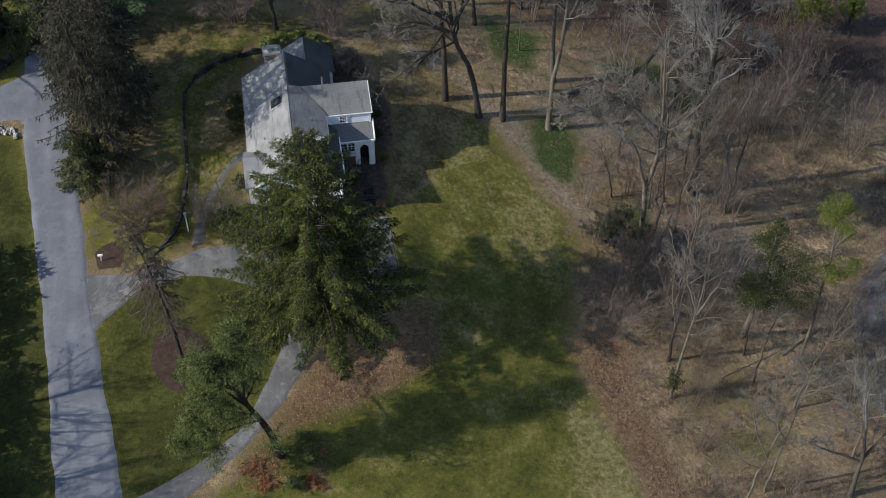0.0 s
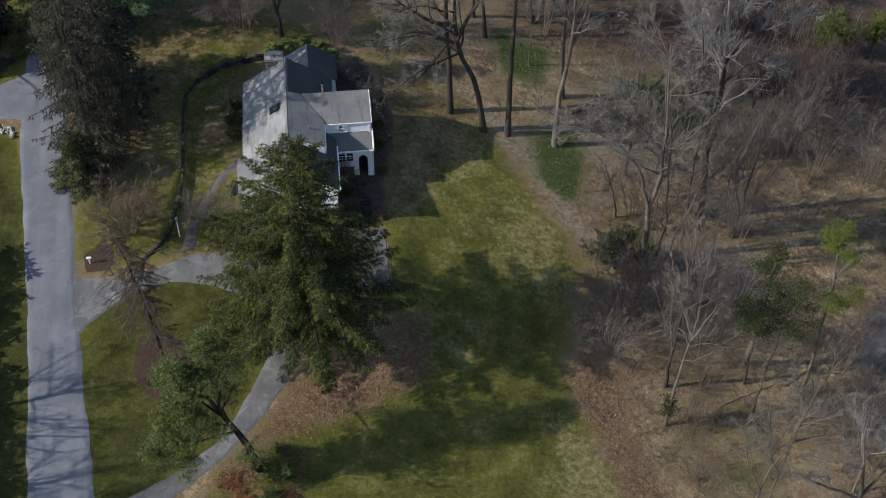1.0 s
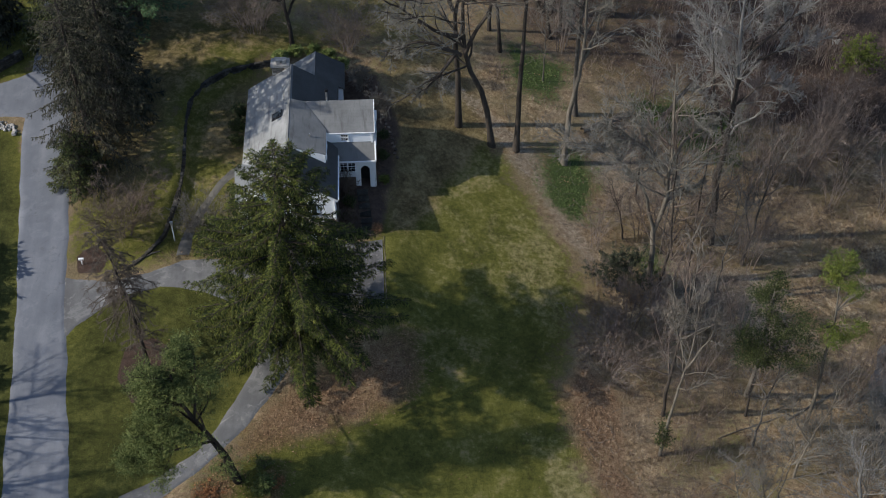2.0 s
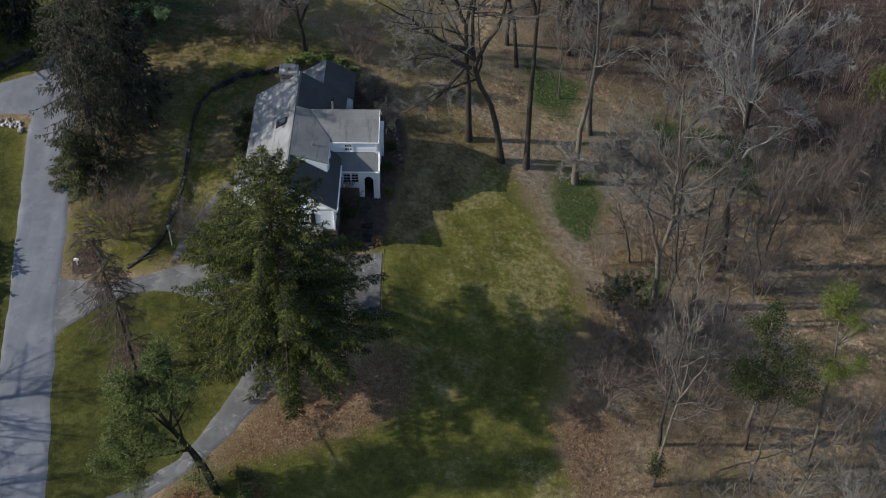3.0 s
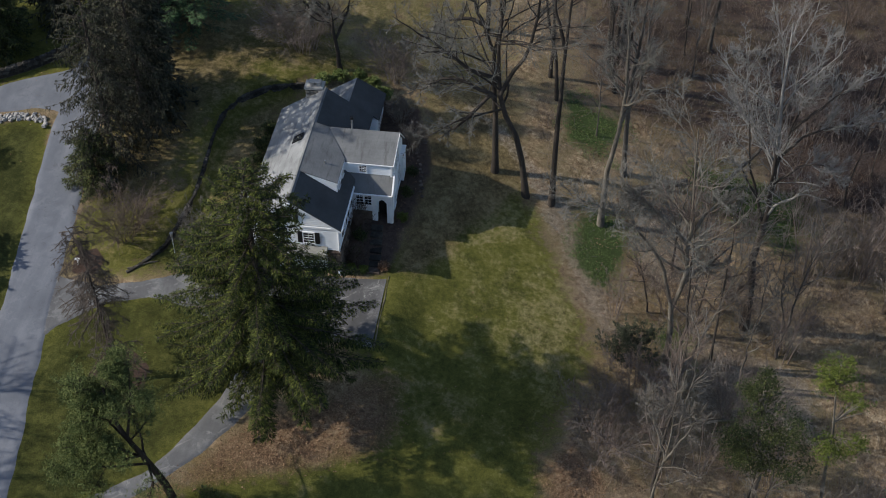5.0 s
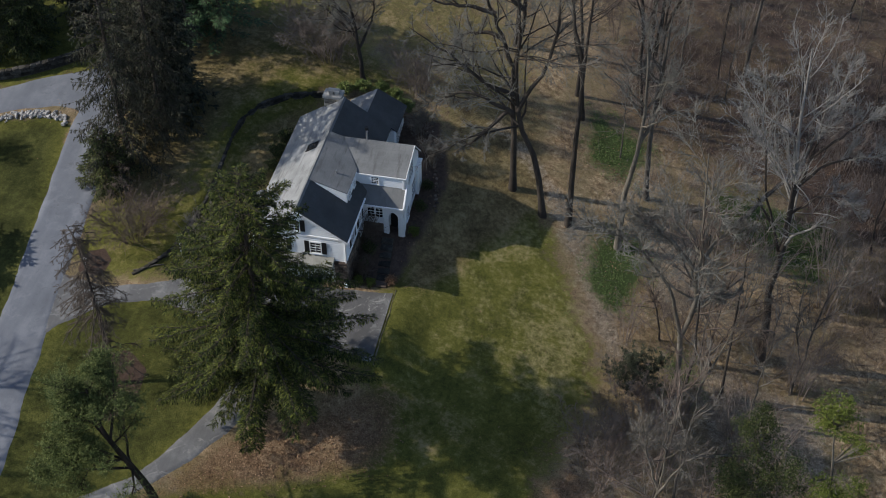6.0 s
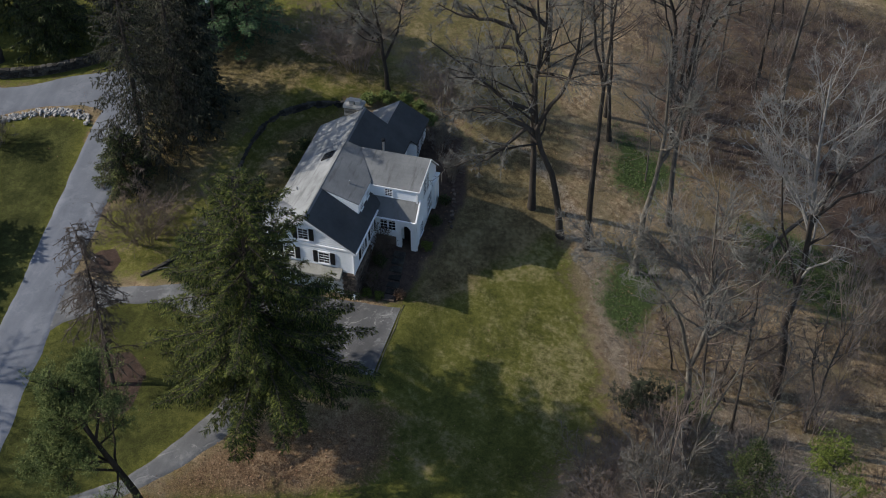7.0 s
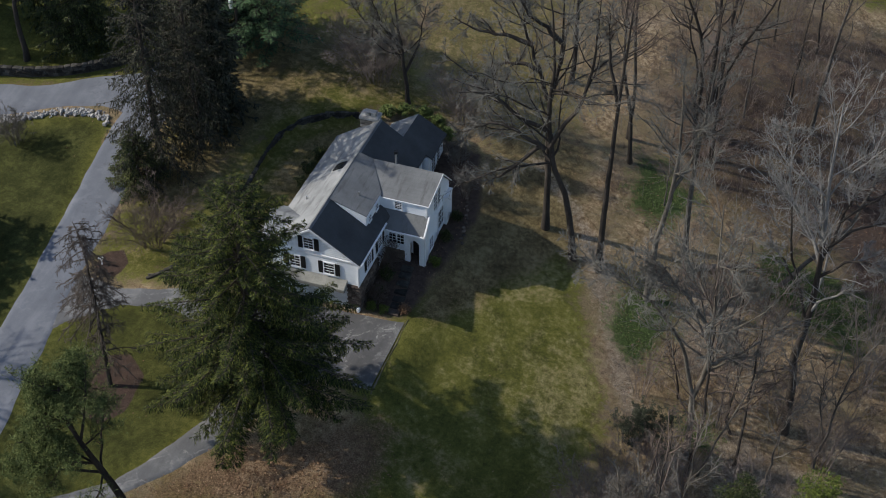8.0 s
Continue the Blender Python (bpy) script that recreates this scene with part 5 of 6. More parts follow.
# ---- evergreens ----
fronded("spruce", "tall dense Norway spruce with drooping boughs by the court", (-7.2, -12.3), 22.3, 10.1, SPRUCE, BARK_DARK, 11, tiers=26, per=8, profile=0.62, low=0.165, sag=0.27, lift=0.5, weep=0.3, rib=0.17, step=0.1, blade=0.32, slim=0.17, gaps=0.16, whiskers=0.2, cones=420, skirt=0.46)
fronded("conifer", "old thin-crowned conifer beside the lane, grey dead wood below", (-25.6, 7.6), 19, 4.8, HEMLOCK, BARK_DARK, 12, tiers=36, per=5, profile=0.42, low=0.1, sag=0.95, weep=0.8, gaps=0.16, blade=0.27, slim=0.24, fill=0.7, whiskers=0.4, frame_bark=BARK_GREY)
fronded("conifer", "dark thin-crowned conifer behind the lane's first one", (-23.6, 11.2), 17, 4.0, HEMLOCK, BARK_DARK, 13, tiers=34, per=5, profile=0.42, low=0.1, sag=0.95, weep=0.8, gaps=0.16, blade=0.28, slim=0.24, fill=0.7, whiskers=0.4, frame_bark=BARK_GREY)
fronded("conifer", "shadowed dark conifer at the back lawn's edge", (-26.6, 16.0), 11, 4.4, HEMLOCK, BARK_DARK, 290, tiers=30, per=7, profile=0.45, low=0.05, sag=0.8, weep=0.7, blade=0.4, step=0.26, fill=1.1)
fronded("conifer", "broad dark conifer north of the back lawn", (-30.6, 23.4), 9, 4.4, EVERGREEN, BARK_DARK, 291, tiers=26, per=6, profile=0.6, low=0.05, sag=0.6, weep=0.5, blade=0.4, step=0.34, fill=0.8)
fronded("conifer", "bushy dark conifer over the lane's edge", (-26.6, 5.4), 5.6, 2.9, EVERGREEN, BARK_DARK, 14, tiers=15, per=6, profile=0.45, low=0.06, sag=0.3, weep=0.3, blade=0.26, step=0.16, fill=1.2)
fronded("conifer", "broad dark conifer across the side road", (-41.2, 20.8), 9.5, 4.3, EVERGREEN, BARK_DARK, 15, tiers=20, per=7, profile=0.42, low=0.04, sag=0.35, weep=0.3, blade=0.34, step=0.22, fill=1.1)
conifer("conifer", "dark conifer by the stone roadside wall", (-36.5, 25.5), 15, 3.6, HEMLOCK, BARK_DARK, 16, boughs=120, sprays=4, side=12, size=0.5, profile=0.7)
conifer("conifer", "shadowed conifer at the lawn's far edge", (-27.5, 27.5), 12, 3.8, HEMLOCK, BARK_DARK, 17, boughs=170, sprays=8, side=12, size=0.5, profile=0.6)
conifer("conifer", "dark conifer behind the pair by the lane", (-24.0, 15.0), 19, 3.8, HEMLOCK, BARK_GREY, 18, boughs=190, sprays=12, side=12, size=0.45, droop=0.4, profile=0.5, gaps=0.1, low=0.08)
pine("pine_tree", "leaning pine with pale green cloud-like foliage by the lower drive", (-11.5, -23.9), [[(-0.5, -0.2, 3.2), (-1.05, -0.5, 5.6), (-1.7, -0.7, 7.6), (-2.2, -0.9, 9.3), (-2.9, -0.7, 11.2), (-3.2, -0.3, 13.4)], [(-1.3, -0.5, 6.4), (-2.9, -0.9, 7.8), (-4.8, -1.5, 8.6), (-6.4, -2.0, 8.6)], [(-1.8, -0.8, 8.0), (-3.4, -0.2, 9.6), (-4.8, 0.6, 10.6), (-6.0, 1.2, 11.0)],
    [(-2.1, -0.9, 9.0), (-1.8, -0.4, 10.8), (-1.6, 0.2, 12.8), (-1.5, 0.8, 15.2)], [(-2.7, -0.8, 10.6), (-3.7, -0.4, 12.0), (-4.6, -0.2, 13.0)], [(-1.1, -0.5, 5.9), (-3.4, -1.3, 6.2), (-5.6, -1.3, 5.6), (-7.2, -1.0, 5.0)]], 0.36, PINE, 21, limbs=15, spread_to=(-0.25, 0.1, 0.05), size=0.24, first=0.4, reach=0.42, per=5, shoots=(9, 7))
fronded("white_pine", "bright green white pine with level branches", (-23.2, 25.6), 14.5, 5.6, WHITE_PINE, BARK_DARK, 22, tiers=20, per=6, profile=0.5, low=0.1, sag=0.15, lift=0.3, weep=0.1, rib=0.3, step=0.22, blade=0.34, slim=0.2, whiskers=0.05, gaps=0.12)

# ---- great bare trees ----
bare_tree("bare_tree", "tall bare oak with a straight dark trunk", (7.68, 14.4), [[(-0.0, 0.0, 3.5), (-0.3, 0.1, 8.2), (-0.4, 0.1, 13.3), (0.0, 0.2, 15.5), (0.3, 0.2, 18.7), (-0.0, 0.3, 23.6)], [(-0.6, 0.0, 13.3), (-1.4, 0.2, 15.5), (-2.3, 0.4, 17.8), (-3.5, 0.6, 20.3), (-4.8, 0.8, 22.5)], [(-2.1, 0.0, 18.1), (-3.7, -0.3, 18.7), (-5.2, -0.6, 18.9), (-6.5, -0.9, 19.1), (-8.3, -1.2, 20.1)], [(-1.4, 0.0, 15.8), (-2.6, 0.3, 16.1), (-4.6, 0.7, 15.5), (-6.1, 1.0, 14.2)], [(0.2, 0.0, 18.8), (-1.0, -0.3, 20.0), (-2.3, -0.7, 21.2), (-3.9, -1.0, 23.6)]], 0.33, BARK_DARK, TWIG_LICHEN, 31, limbs=(15, 11, 7, 2), up=0.02, spread=55, first=0.35, reach=0.36, fine=0.019)
bare_tree("bare_tree", "bare oak with a dark trunk that leans and curves", (10.77, 12.3), [[(-0.8, -0.0, 5.6), (-1.8, 0.1, 8.0), (-2.8, 0.1, 10.4), (-3.0, 0.2, 13.4), (-3.0, 0.2, 16.1), (-2.8, 0.3, 18.7), (-3.2, 0.3, 22.1), (-3.8, 0.4, 25.4)], [(-3.1, -0.0, 10.8), (-4.5, -0.3, 11.7), (-5.9, -0.5, 12.7), (-7.5, -0.8, 12.9), (-10.3, -1.0, 11.5)], [(-3.1, -0.0, 12.7), (-5.1, -0.3, 13.6), (-6.7, -0.6, 14.9), (-8.3, -0.8, 16.6), (-10.3, -1.1, 17.9), (-11.6, -1.4, 19.1)], [(-2.7, -0.0, 11.1), (-1.9, 0.2, 13.2), (-0.9, 0.3, 14.7), (-0.3, 0.5, 16.7), (0.1, 0.7, 19.3), (0.1, 0.8, 22.9), (-0.0, 1.0, 25.7)], [(-3.4, -0.0, 11.1), (-4.6, -0.7, 10.1), (-5.8, -1.3, 8.7), (-7.7, -2.0, 7.4)]], 0.32, BARK_DARK, TWIG_LICHEN, 32, limbs=(15, 11, 7, 2), up=0.02, spread=55, first=0.35, reach=0.36, fine=0.019)
bare_tree("bare_tree", "very tall bare tree with a straight dark trunk", (13.09, 12.0), [[(0.0, 0, 5), (0.0, 0, 10.1), (0.1, 0, 15.4), (0.2, 0, 19.3), (0.5, 0, 27)], [(0.1, 0, 17), (-0.8, 0.3, 20), (-1.4, 0.4, 25)]], 0.3, BARK_DARK, TWIG_BROWN, 33, limbs=(10, 7, 6, 3), first=0.66, reach=0.2, up=0.08)
bare_tree("bare_tree", "bare straight tree at the wood's edge", (12.64, 25.6), [[(-0.5, 0, 5.4), (-1.4, 0, 9.2), (-1.8, 0, 13), (-2, 0, 20)]], 0.22, BARK_DARK, TWIG_BROWN, 34, limbs=(14, 7, 6, 2), first=0.55, reach=0.22, up=0.08)
bare_tree("bare_tree", "bare tree with a pale flared base among ivy", (17.7, 11.0), [[(0.0, 0, 5.3), (0.4, 0, 9.8), (0.8, 0, 13.4), (0.7, 0, 18), (0.2, 0, 24)], [(0.6, 0, 11.5), (1.8, 0.4, 15), (2.4, 0.6, 20)]], 0.3, BARK_TAN, TWIG_LICHEN, 35, limbs=(14, 9, 7, 3), first=0.5, reach=0.25, up=0.08)
bare_tree("bare_tree", "bare grey straight-trunked tree in the wood", (19.6, 17.8), [[(-0.4, 0, 6.1), (-0.4, 0, 10.5), (-0.1, 0, 14.8), (0.2, 0, 22)]], 0.28, BARK_GREY, TWIG_LICHEN, 36, limbs=(17, 9, 7, 3), first=0.5, reach=0.25, up=0.08)
bare_tree("sycamore", "huge bare sycamore with chalk-white upper limbs", (30.8, 3.2), [[(-0.2, 0, 4), (-0.6, -0.1, 9), (-0.5, -0.1, 12.5), (-0.4, -0.2, 16), (-0.9, -0.3, 21), (-1.4, -0.4, 26), (-1.7, -0.4, 31.5)],
    [(-0.5, -0.1, 12.0), (-1.5, -0.4, 15.5), (-2.6, -0.8, 18.6), (-3.3, -1.0, 22), (-4.0, -0.5, 26), (-4.4, 0.0, 30)], [(-0.6, -0.2, 17.5), (0.1, 0.5, 21.5), (0.8, 0.8, 25), (1.3, 0.9, 30)], [(-0.6, -0.1, 19), (1.2, 0.3, 21.3), (3.6, 0.3, 22.4), (7.1, 0.4, 23.2)],
    [(0.1, 0.4, 21.5), (1.8, 0.0, 24.3), (3.7, 0.2, 26.2), (6.1, 0.4, 27.4)], [(-0.5, -0.2, 16.5), (1.2, -0.8, 19.3), (2.9, -0.9, 19.5), (4.7, -1.0, 17.2)], [(-1.3, -0.4, 15.0), (-3.0, -1.0, 18.2), (-4.6, -1.0, 20.2)]], 0.38, BARK_DARK, TWIG_PALE, 37, limbs=(16, 11, 7, 2), first=0.42, reach=0.27, spread=42, up=0.12, fine=0.014, limb=BARK_PALE, stout=0.85, fork=0.32)
bare_tree("bare_tree", "leaning bare tree with a mossy trunk", (28.0, 18.0), [[(1.4, 0, 2.2), (3.0, 0.2, 4.8), (4.6, 0.4, 7.6), (5.4, 0.5, 12), (5.6, 0.5, 19)]], 0.22, BARK_GREY, TWIG_BROWN, 50, limbs=(12, 7, 6, 2), first=0.45, reach=0.26, up=0.08)
bare_tree("bare_tree", "bare spreading tree with grey lichened branches", (23.85, -2.5), [[(0.0, 0, 3.4), (-0.2, 0, 6.6), (0.5, 0, 10.8), (0.1, -0.2, 14), (0.2, -0.3, 16.3), (-0.3, -0.2, 20.3), (-0.6, 0, 25)], [(-0.2, 0, 6.6), (-1.1, 0.1, 9.9), (-2.0, -0.2, 12.6), (-3.8, -0.4, 15.2), (-6.4, -0.4, 17), (-9.2, -0.6, 17.9)], [(0.1, -0.2, 14), (-1.8, 0.6, 15.9), (-3.5, 1.0, 17), (-5.8, 1.4, 19)], [(0.2, -0.2, 15.2), (1.5, 0, 18), (3.4, -0.4, 19.6)], [(0.4, 0, 10.2), (1.6, 0.4, 11.2), (3.6, 0.6, 11.9)]], 0.28, BARK_TAN, TWIG_LICHEN, 38, limbs=(17, 12, 7, 2), first=0.38, reach=0.36, up=0.05, fine=0.02)
bare_tree("bare_tree", "slender bare tree with ivy on its lower trunk", (22.2, -20.1), [[(0.1, 0, 3.6), (0.3, 0, 7.5), (0.7, 0, 11.2), (0.8, 0, 14), (0.6, 0, 19)], [(0.7, 0, 11.2), (-0.5, 0.3, 15), (-1.3, 0.5, 19)], [(0.7, 0, 11.2), (1.8, -0.3, 15), (2.6, -0.5, 18.5)]], 0.15, BARK_TAN, TWIG_GREY, 39, limbs=(11, 8, 6, 3), first=0.45, reach=0.3, spread=35, up=0.1)
bare_tree("bare_tree", "small crooked bare tree at the wood's edge", (22.4, 2.5), [[(-0.4, 0, 2), (-0.9, 0, 4.2), (-1.6, 0, 6), (-2.0, 0, 8)]], 0.1, BARK_DARK, TWIG_BROWN, 40, limbs=(10, 6, 5, 2), first=0.4, reach=0.4)
bare_tree("bare_tree", "bare yard tree behind the house", (-8.2, 23.2), [[(-0.2, 0, 2.5), (-0.5, 0, 5), (-0.9, 0, 7.5), (-1.4, 0, 12.5)], [(-0.3, 0, 3.5), (0.9, 0.2, 6.2), (1.6, 0.4, 10.5)], [(-0.5, 0, 4.6), (-2.4, 0.2, 6.4), (-4.4, 0.3, 8.2), (-5.6, 0.3, 9.6)], [(-0.7, 0, 6), (-2.2, -0.4, 8.2), (-3.4, -0.6, 11.4)]], 0.24, BARK_DARK, TWIG_LICHEN, 41, limbs=(12, 10, 7, 2), first=0.35, reach=0.44, fine=0.019)
thicket("bare_bush", "grey-pink leafless bush beyond the rear roof", (-3.0, 23.4), 5.0, 5.2, 42, 30, TWIG_PINK)
larch("dead_larch", "half-dead larch with a bare top and drooping twigs", (-19.0, -14.0), [(-0.3, 0.6, 3.4), (-0.9, 1.6, 7.0), (-1.6, 2.6, 10.2), (-2.4, 3.4, 12.0), (-3.1, 3.9, 12.6)], 0.2, BARK_DARK, TWIG_DARK, 43)
bare_tree("bare_tree", "bare tree on the north lawn", (4.8, 33.3), [[(0.2, 0, 5), (0.1, 0, 9), (0.4, 0, 14), (0.6, 0, 20)]], 0.26, BARK_DARK, TWIG_GREY, 44, limbs=(16, 8, 6, 3), first=0.3, reach=0.35)
bare_tree("bare_tree", "bare tree with forked trunk in the north wood", (11.7, 28.6), [[(0.1, 0, 5), (-0.2, 0, 9), (-0.6, 0, 14), (-0.8, 0, 21)]], 0.2, BARK_DARK, TWIG_BROWN, 45, limbs=(14, 8, 6, 2), first=0.55, reach=0.22, up=0.08)
bare_tree("bare_tree", "cluster of stout dark stems rising from one root", (17.8, 33.0), [[(0.2, 0.1, 5), (0.2, 0.1, 10), (-0.1, 0.2, 15), (-0.4, 0.2, 22)], [(-0.5, 0, -0.2), (-0.7, 0.1, 6), (-1.1, 0.1, 10), (-3.4, 0.3, 15), (-4.6, 0.4, 19)], [(0.6, 0.2, -0.2), (0.9, 0.3, 6), (1.2, 0.4, 12), (1.3, 0.4, 20)], [(0.9, -0.2, -0.2), (1.5, -0.2, 7), (2.4, -0.2, 10), (4.6, 0, 15), (5.8, 0.2, 20)]], 0.3, BARK_DARK, TWIG_LICHEN, 46, limbs=(9, 8, 6, 2), first=0.45, reach=0.24, up=0.08, fork=0.9)
bare_tree("bare_tree", "bare straight tree deep in the wood", (27.8, 39), [[(0.2, 0, 5), (0.4, 0, 10), (0.9, 0, 15), (1.2, 0, 22)]], 0.22, BARK_GREY, TWIG_BROWN, 47, limbs=(14, 8, 6, 2), first=0.4, reach=0.28, up=0.08)
bare_tree("bare_tree", "bare tree above the roadside wall", (-45.3, 17.2), [[(0, 0, 4), (0.3, 0, 8), (0.2, 0, 12), (0, 0, 17)]], 0.3, BARK_DARK, TWIG_BROWN, 49, limbs=(14, 7, 5, 2), first=0.35)
bare_tree("bare_tree", "pale slender tree leaning over the wood floor", (25.1, -4.0), [[(0.7, 0, 3.9), (1.8, 0.1, 8), (2.8, 0.2, 13), (3.3, 0.2, 17.9)]], 0.1, BARK_TAN, TWIG_GREY, 260, limbs=(11, 7, 5, 2), first=0.4, reach=0.3, spread=35, up=0.1)
bare_tree("bare_tree", "slim grey forked tree in the middle of the wood", (33.5, 0.8), [[(0.3, 0, 5.4), (0.6, 0, 10.1), (1.7, 0.1, 13.9), (2.4, 0.1, 16.9)], [(0.2, 0, 3), (-0.8, 0.2, 7), (-1.2, 0.4, 12)]], 0.12, BARK_GREY, TWIG_GREY, 261, limbs=(11, 8, 5, 2), first=0.35, reach=0.34, spread=38, up=0.1)
bare_tree("bare_tree", "small dark forked tree on the wood floor", (27.0, 1.1), [[(-0.7, 0, 1.2), (-0.7, 0, 4.1), (-0.4, 0, 7.5), (-0.2, 0, 10.7)], [(-0.5, 0, 1.6), (0.5, 0.1, 4), (1.2, 0.2, 7)]], 0.12, BARK_DARK, TWIG_BROWN, 262, limbs=(9, 7, 5, 2), first=0.3, reach=0.32, up=0.08)
bare_tree("bare_tree", "slender leaning tree with a fine crown on the lower slope", (28.0, -29.5), [[(0.1, 0, 5.5), (0.3, 0, 8), (0.4, 0, 12), (0.6, 0, 15.5)], [(0.2, 0, 7.5), (-0.9, 0.2, 10), (-1.6, 0.3, 13)]], 0.12, BARK_TAN, TWIG_GREY, 263, limbs=(11, 8, 6, 2), first=0.4, reach=0.34, up=0.08)
bare_tree("sycamore", "young sycamore with white blotched trunk on the lower slope", (35.6, -30.2), [[(-0.3, 0, 4), (-0.5, 0, 6.5), (-1.2, 0, 10), (-2.0, 0, 13), (-2.4, 0, 16)], [(-0.5, 0, 5.2), (-2.0, 0.2, 6.2), (-4.0, 0.4, 7.2), (-6.0, 0.5, 9)], [(-0.4, 0, 5.5), (0.8, 0.2, 8.5), (1.5, 0.3, 13)]], 0.24, BARK_GREY, TWIG_PALE, 264, limbs=(9, 8, 5, 2), first=0.4, reach=0.32, up=0.06, fine=0.017, limb=BARK_PALE)
bare_tree("bare_tree", "dark slim tree of a pair in the north wood", (18.2, 28.7), [[(-0.8, -0.3, 5.8), (-1.0, -0.4, 10), (-1.9, -0.7, 13.5), (-3.3, -1.1, 18.5)], [(-1.0, -0.4, 9), (0.0, 0, 13), (0.4, 0.2, 18)]], 0.2, BARK_DARK, TWIG_BROWN, 265, limbs=(12, 8, 6, 2), first=0.55, reach=0.22, up=0.09)
bare_tree("bare_tree", "dark slim tree beside its twin in the north wood", (19.4, 30.2), [[(-0.2, -0.1, 6.1), (-0.3, -0.1, 10.9), (0.3, 0.1, 15), (0.8, 0.3, 19.5)]], 0.2, BARK_DARK, TWIG_BROWN, 266, limbs=(15, 8, 6, 2), first=0.55, reach=0.22, up=0.09)
for k, (x, y, h, lean) in enumerate(((26.0, -30.5, 17, 1.6), (38.2, -31.5, 19, 0.4), (33.4, -21.5, 12, 1.0), (44.0, -24.5, 18, -0.6), (37.2, -26.5, 15, -1.0))):
    bare_tree("bare_tree", "bare pale-twigged tree on the lower slope", (x, y), [[(lean * 0.1, 0, h * 0.25), (lean * 0.5, 0.2, h * 0.5), (lean, 0, h * 0.75), (lean * 1.2, 0, h)], [(lean * 0.3, 0, h * 0.4), (lean * 0.3 - 1.5, 0.5, h * 0.6), (lean * 0.3 - 2.6, 0.5, h * 0.9)]], 0.11, BARK_TAN, TWIG_GREY, 190 + k, limbs=(11, 8, 6, 3), first=0.3, reach=0.36, up=0.06)
conifer("conifer", "dark conifer deep behind the roadside wall", (-46.5, 23.5), 14, 3.6, EVERGREEN, BARK_DARK, 19, boughs=100, sprays=4, side=11, size=0.5, profile=0.7)

clad_tree("ivy_clad_tree", "leaning tree thickly clad in dark green ivy", (31.0, -13.6), [(-0.2, -1.0, 4.5), (-1.0, -2.6, 9), (-1.9, -4.4, 13.5), (-2.4, -5.4, 18), (-2.7, -5.8, 21)],
          0.26, [((-2.6, -5.6, 20.4), (0.8, 0.8, 1.2), 420), ((-2.5, -5.2, 17.8), (1.5, 1.3, 1.7), 1200), ((-3.2, -5.8, 14.4), (1.6, 1.5, 1.9), 1500), ((-0.7, -6.4, 15.9), (1.5, 1.2, 1.7), 950), ((0.3, -6.0, 12.8), (1.9, 1.3, 1.5), 900), ((-2.2, -4.6, 11.2), (1.5, 1.1, 1.6), 900)], EVERGREEN, 280, 0.1)
clad_tree("ivy_clad_tree", "tall thin tree with yellow-green leafy clumps", (35.5, -16.6), [(-0.5, -1.0, 6), (-1.4, -2.0, 12), (-2.0, -3.0, 17), (-2.9, -3.5, 22), (-3.1, -3.6, 24.4)],
          0.16, [((-3.3, -3.5, 24.2), (1.0, 0.9, 1.0), 800), ((-2.8, -3.4, 22.9), (1.4, 1.1, 0.9), 1100), ((-0.9, -1.9, 19.4), (0.8, 0.7, 0.9), 480), ((-2.2, -4.4, 17.6), (1.3, 1.1, 0.8), 820), ((-1.0, -4.2, 17.9), (0.9, 0.8, 0.7), 380)], YELLOW_GREEN, 281, 0.09)
# ---- thickets, shrubs, ground ivy ----
thicket("thicket", "brown twiggy thicket with some dead leaves by the lawn", (19.2, -11.8), 7.5, 5.6, 51, 26, TWIG_PINK, leaves=600)
thicket("thicket", "dense bare bush beside the dark evergreen", (21.3, -7.2), 5.0, 6.5, 52, 13, TWIG_PINK, leaves=200)
for k, (x, y, h) in enumerate(((33.0, -20.0, 4.4), (37.2, -18.8, 5.0), (41.4, -18.2, 5.4), (42.8, -14.2, 4.6), (39.2, -21.6, 5.2))):
    thicket("thicket", "tangled grey-lilac leafless thicket on the lower slope", (x, y), 5.6, h, 330 + k, 15, TWIG_LICHEN, (6, 5, 2))
thicket("bare_bush", "round leafless bush beside the lane", (-22.6, 0.2), 6.0, 5.2, 53, 32, TWIG_BROWN, (7, 6, 3))
thicket("bare_bush", "grey leafless bush on the verge by the side road", (-40.2, 7.0), 3.2, 3.6, 54, 22, TWIG_GREY)
thicket("bare_bush", "leafless bush by the garden walk", (-15.2, -0.6), 4.2, 4.6, 55, 26, TWIG_GREY)
shrub("evergreen_shrub", "dark green shrub by the garden walk", (-13.9, -1.7), (2.2, 1.7, 2.7), EVERGREEN, 56, 3600, 0.12)
shrub("evergreen_shrub", "dusky evergreen bush at the lawn's edge", (21.0, -3.6), (3.1, 2.8, 4.6), DUSKY, 57, 8000, 0.085)
shrub("evergreen_shrub", "green ivy-clad bush beside another in the upper wood", (56.7, 27.8), (2.0, 1.9, 4.5), YELLOW_GREEN, 610, 2000, 0.14)
shrub("evergreen_shrub", "green ivy-clad bush in the upper wood", (51, 27), (2.6, 2.4, 5.5), YELLOW_GREEN, 61, 2400, 0.15)
for k, (x, y) in enumerate(((-9.4, 20.9), (-7.9, 21.6), (-6.2, 21.9), (-4.7, 21.3), (-3.4, 20.2))):
    shrub("rhododendron", "glossy green rhododendron in the row behind the house", (x, y), (0.78, 0.72, 1.15), RHODO, 62 + k, 800, 0.15)
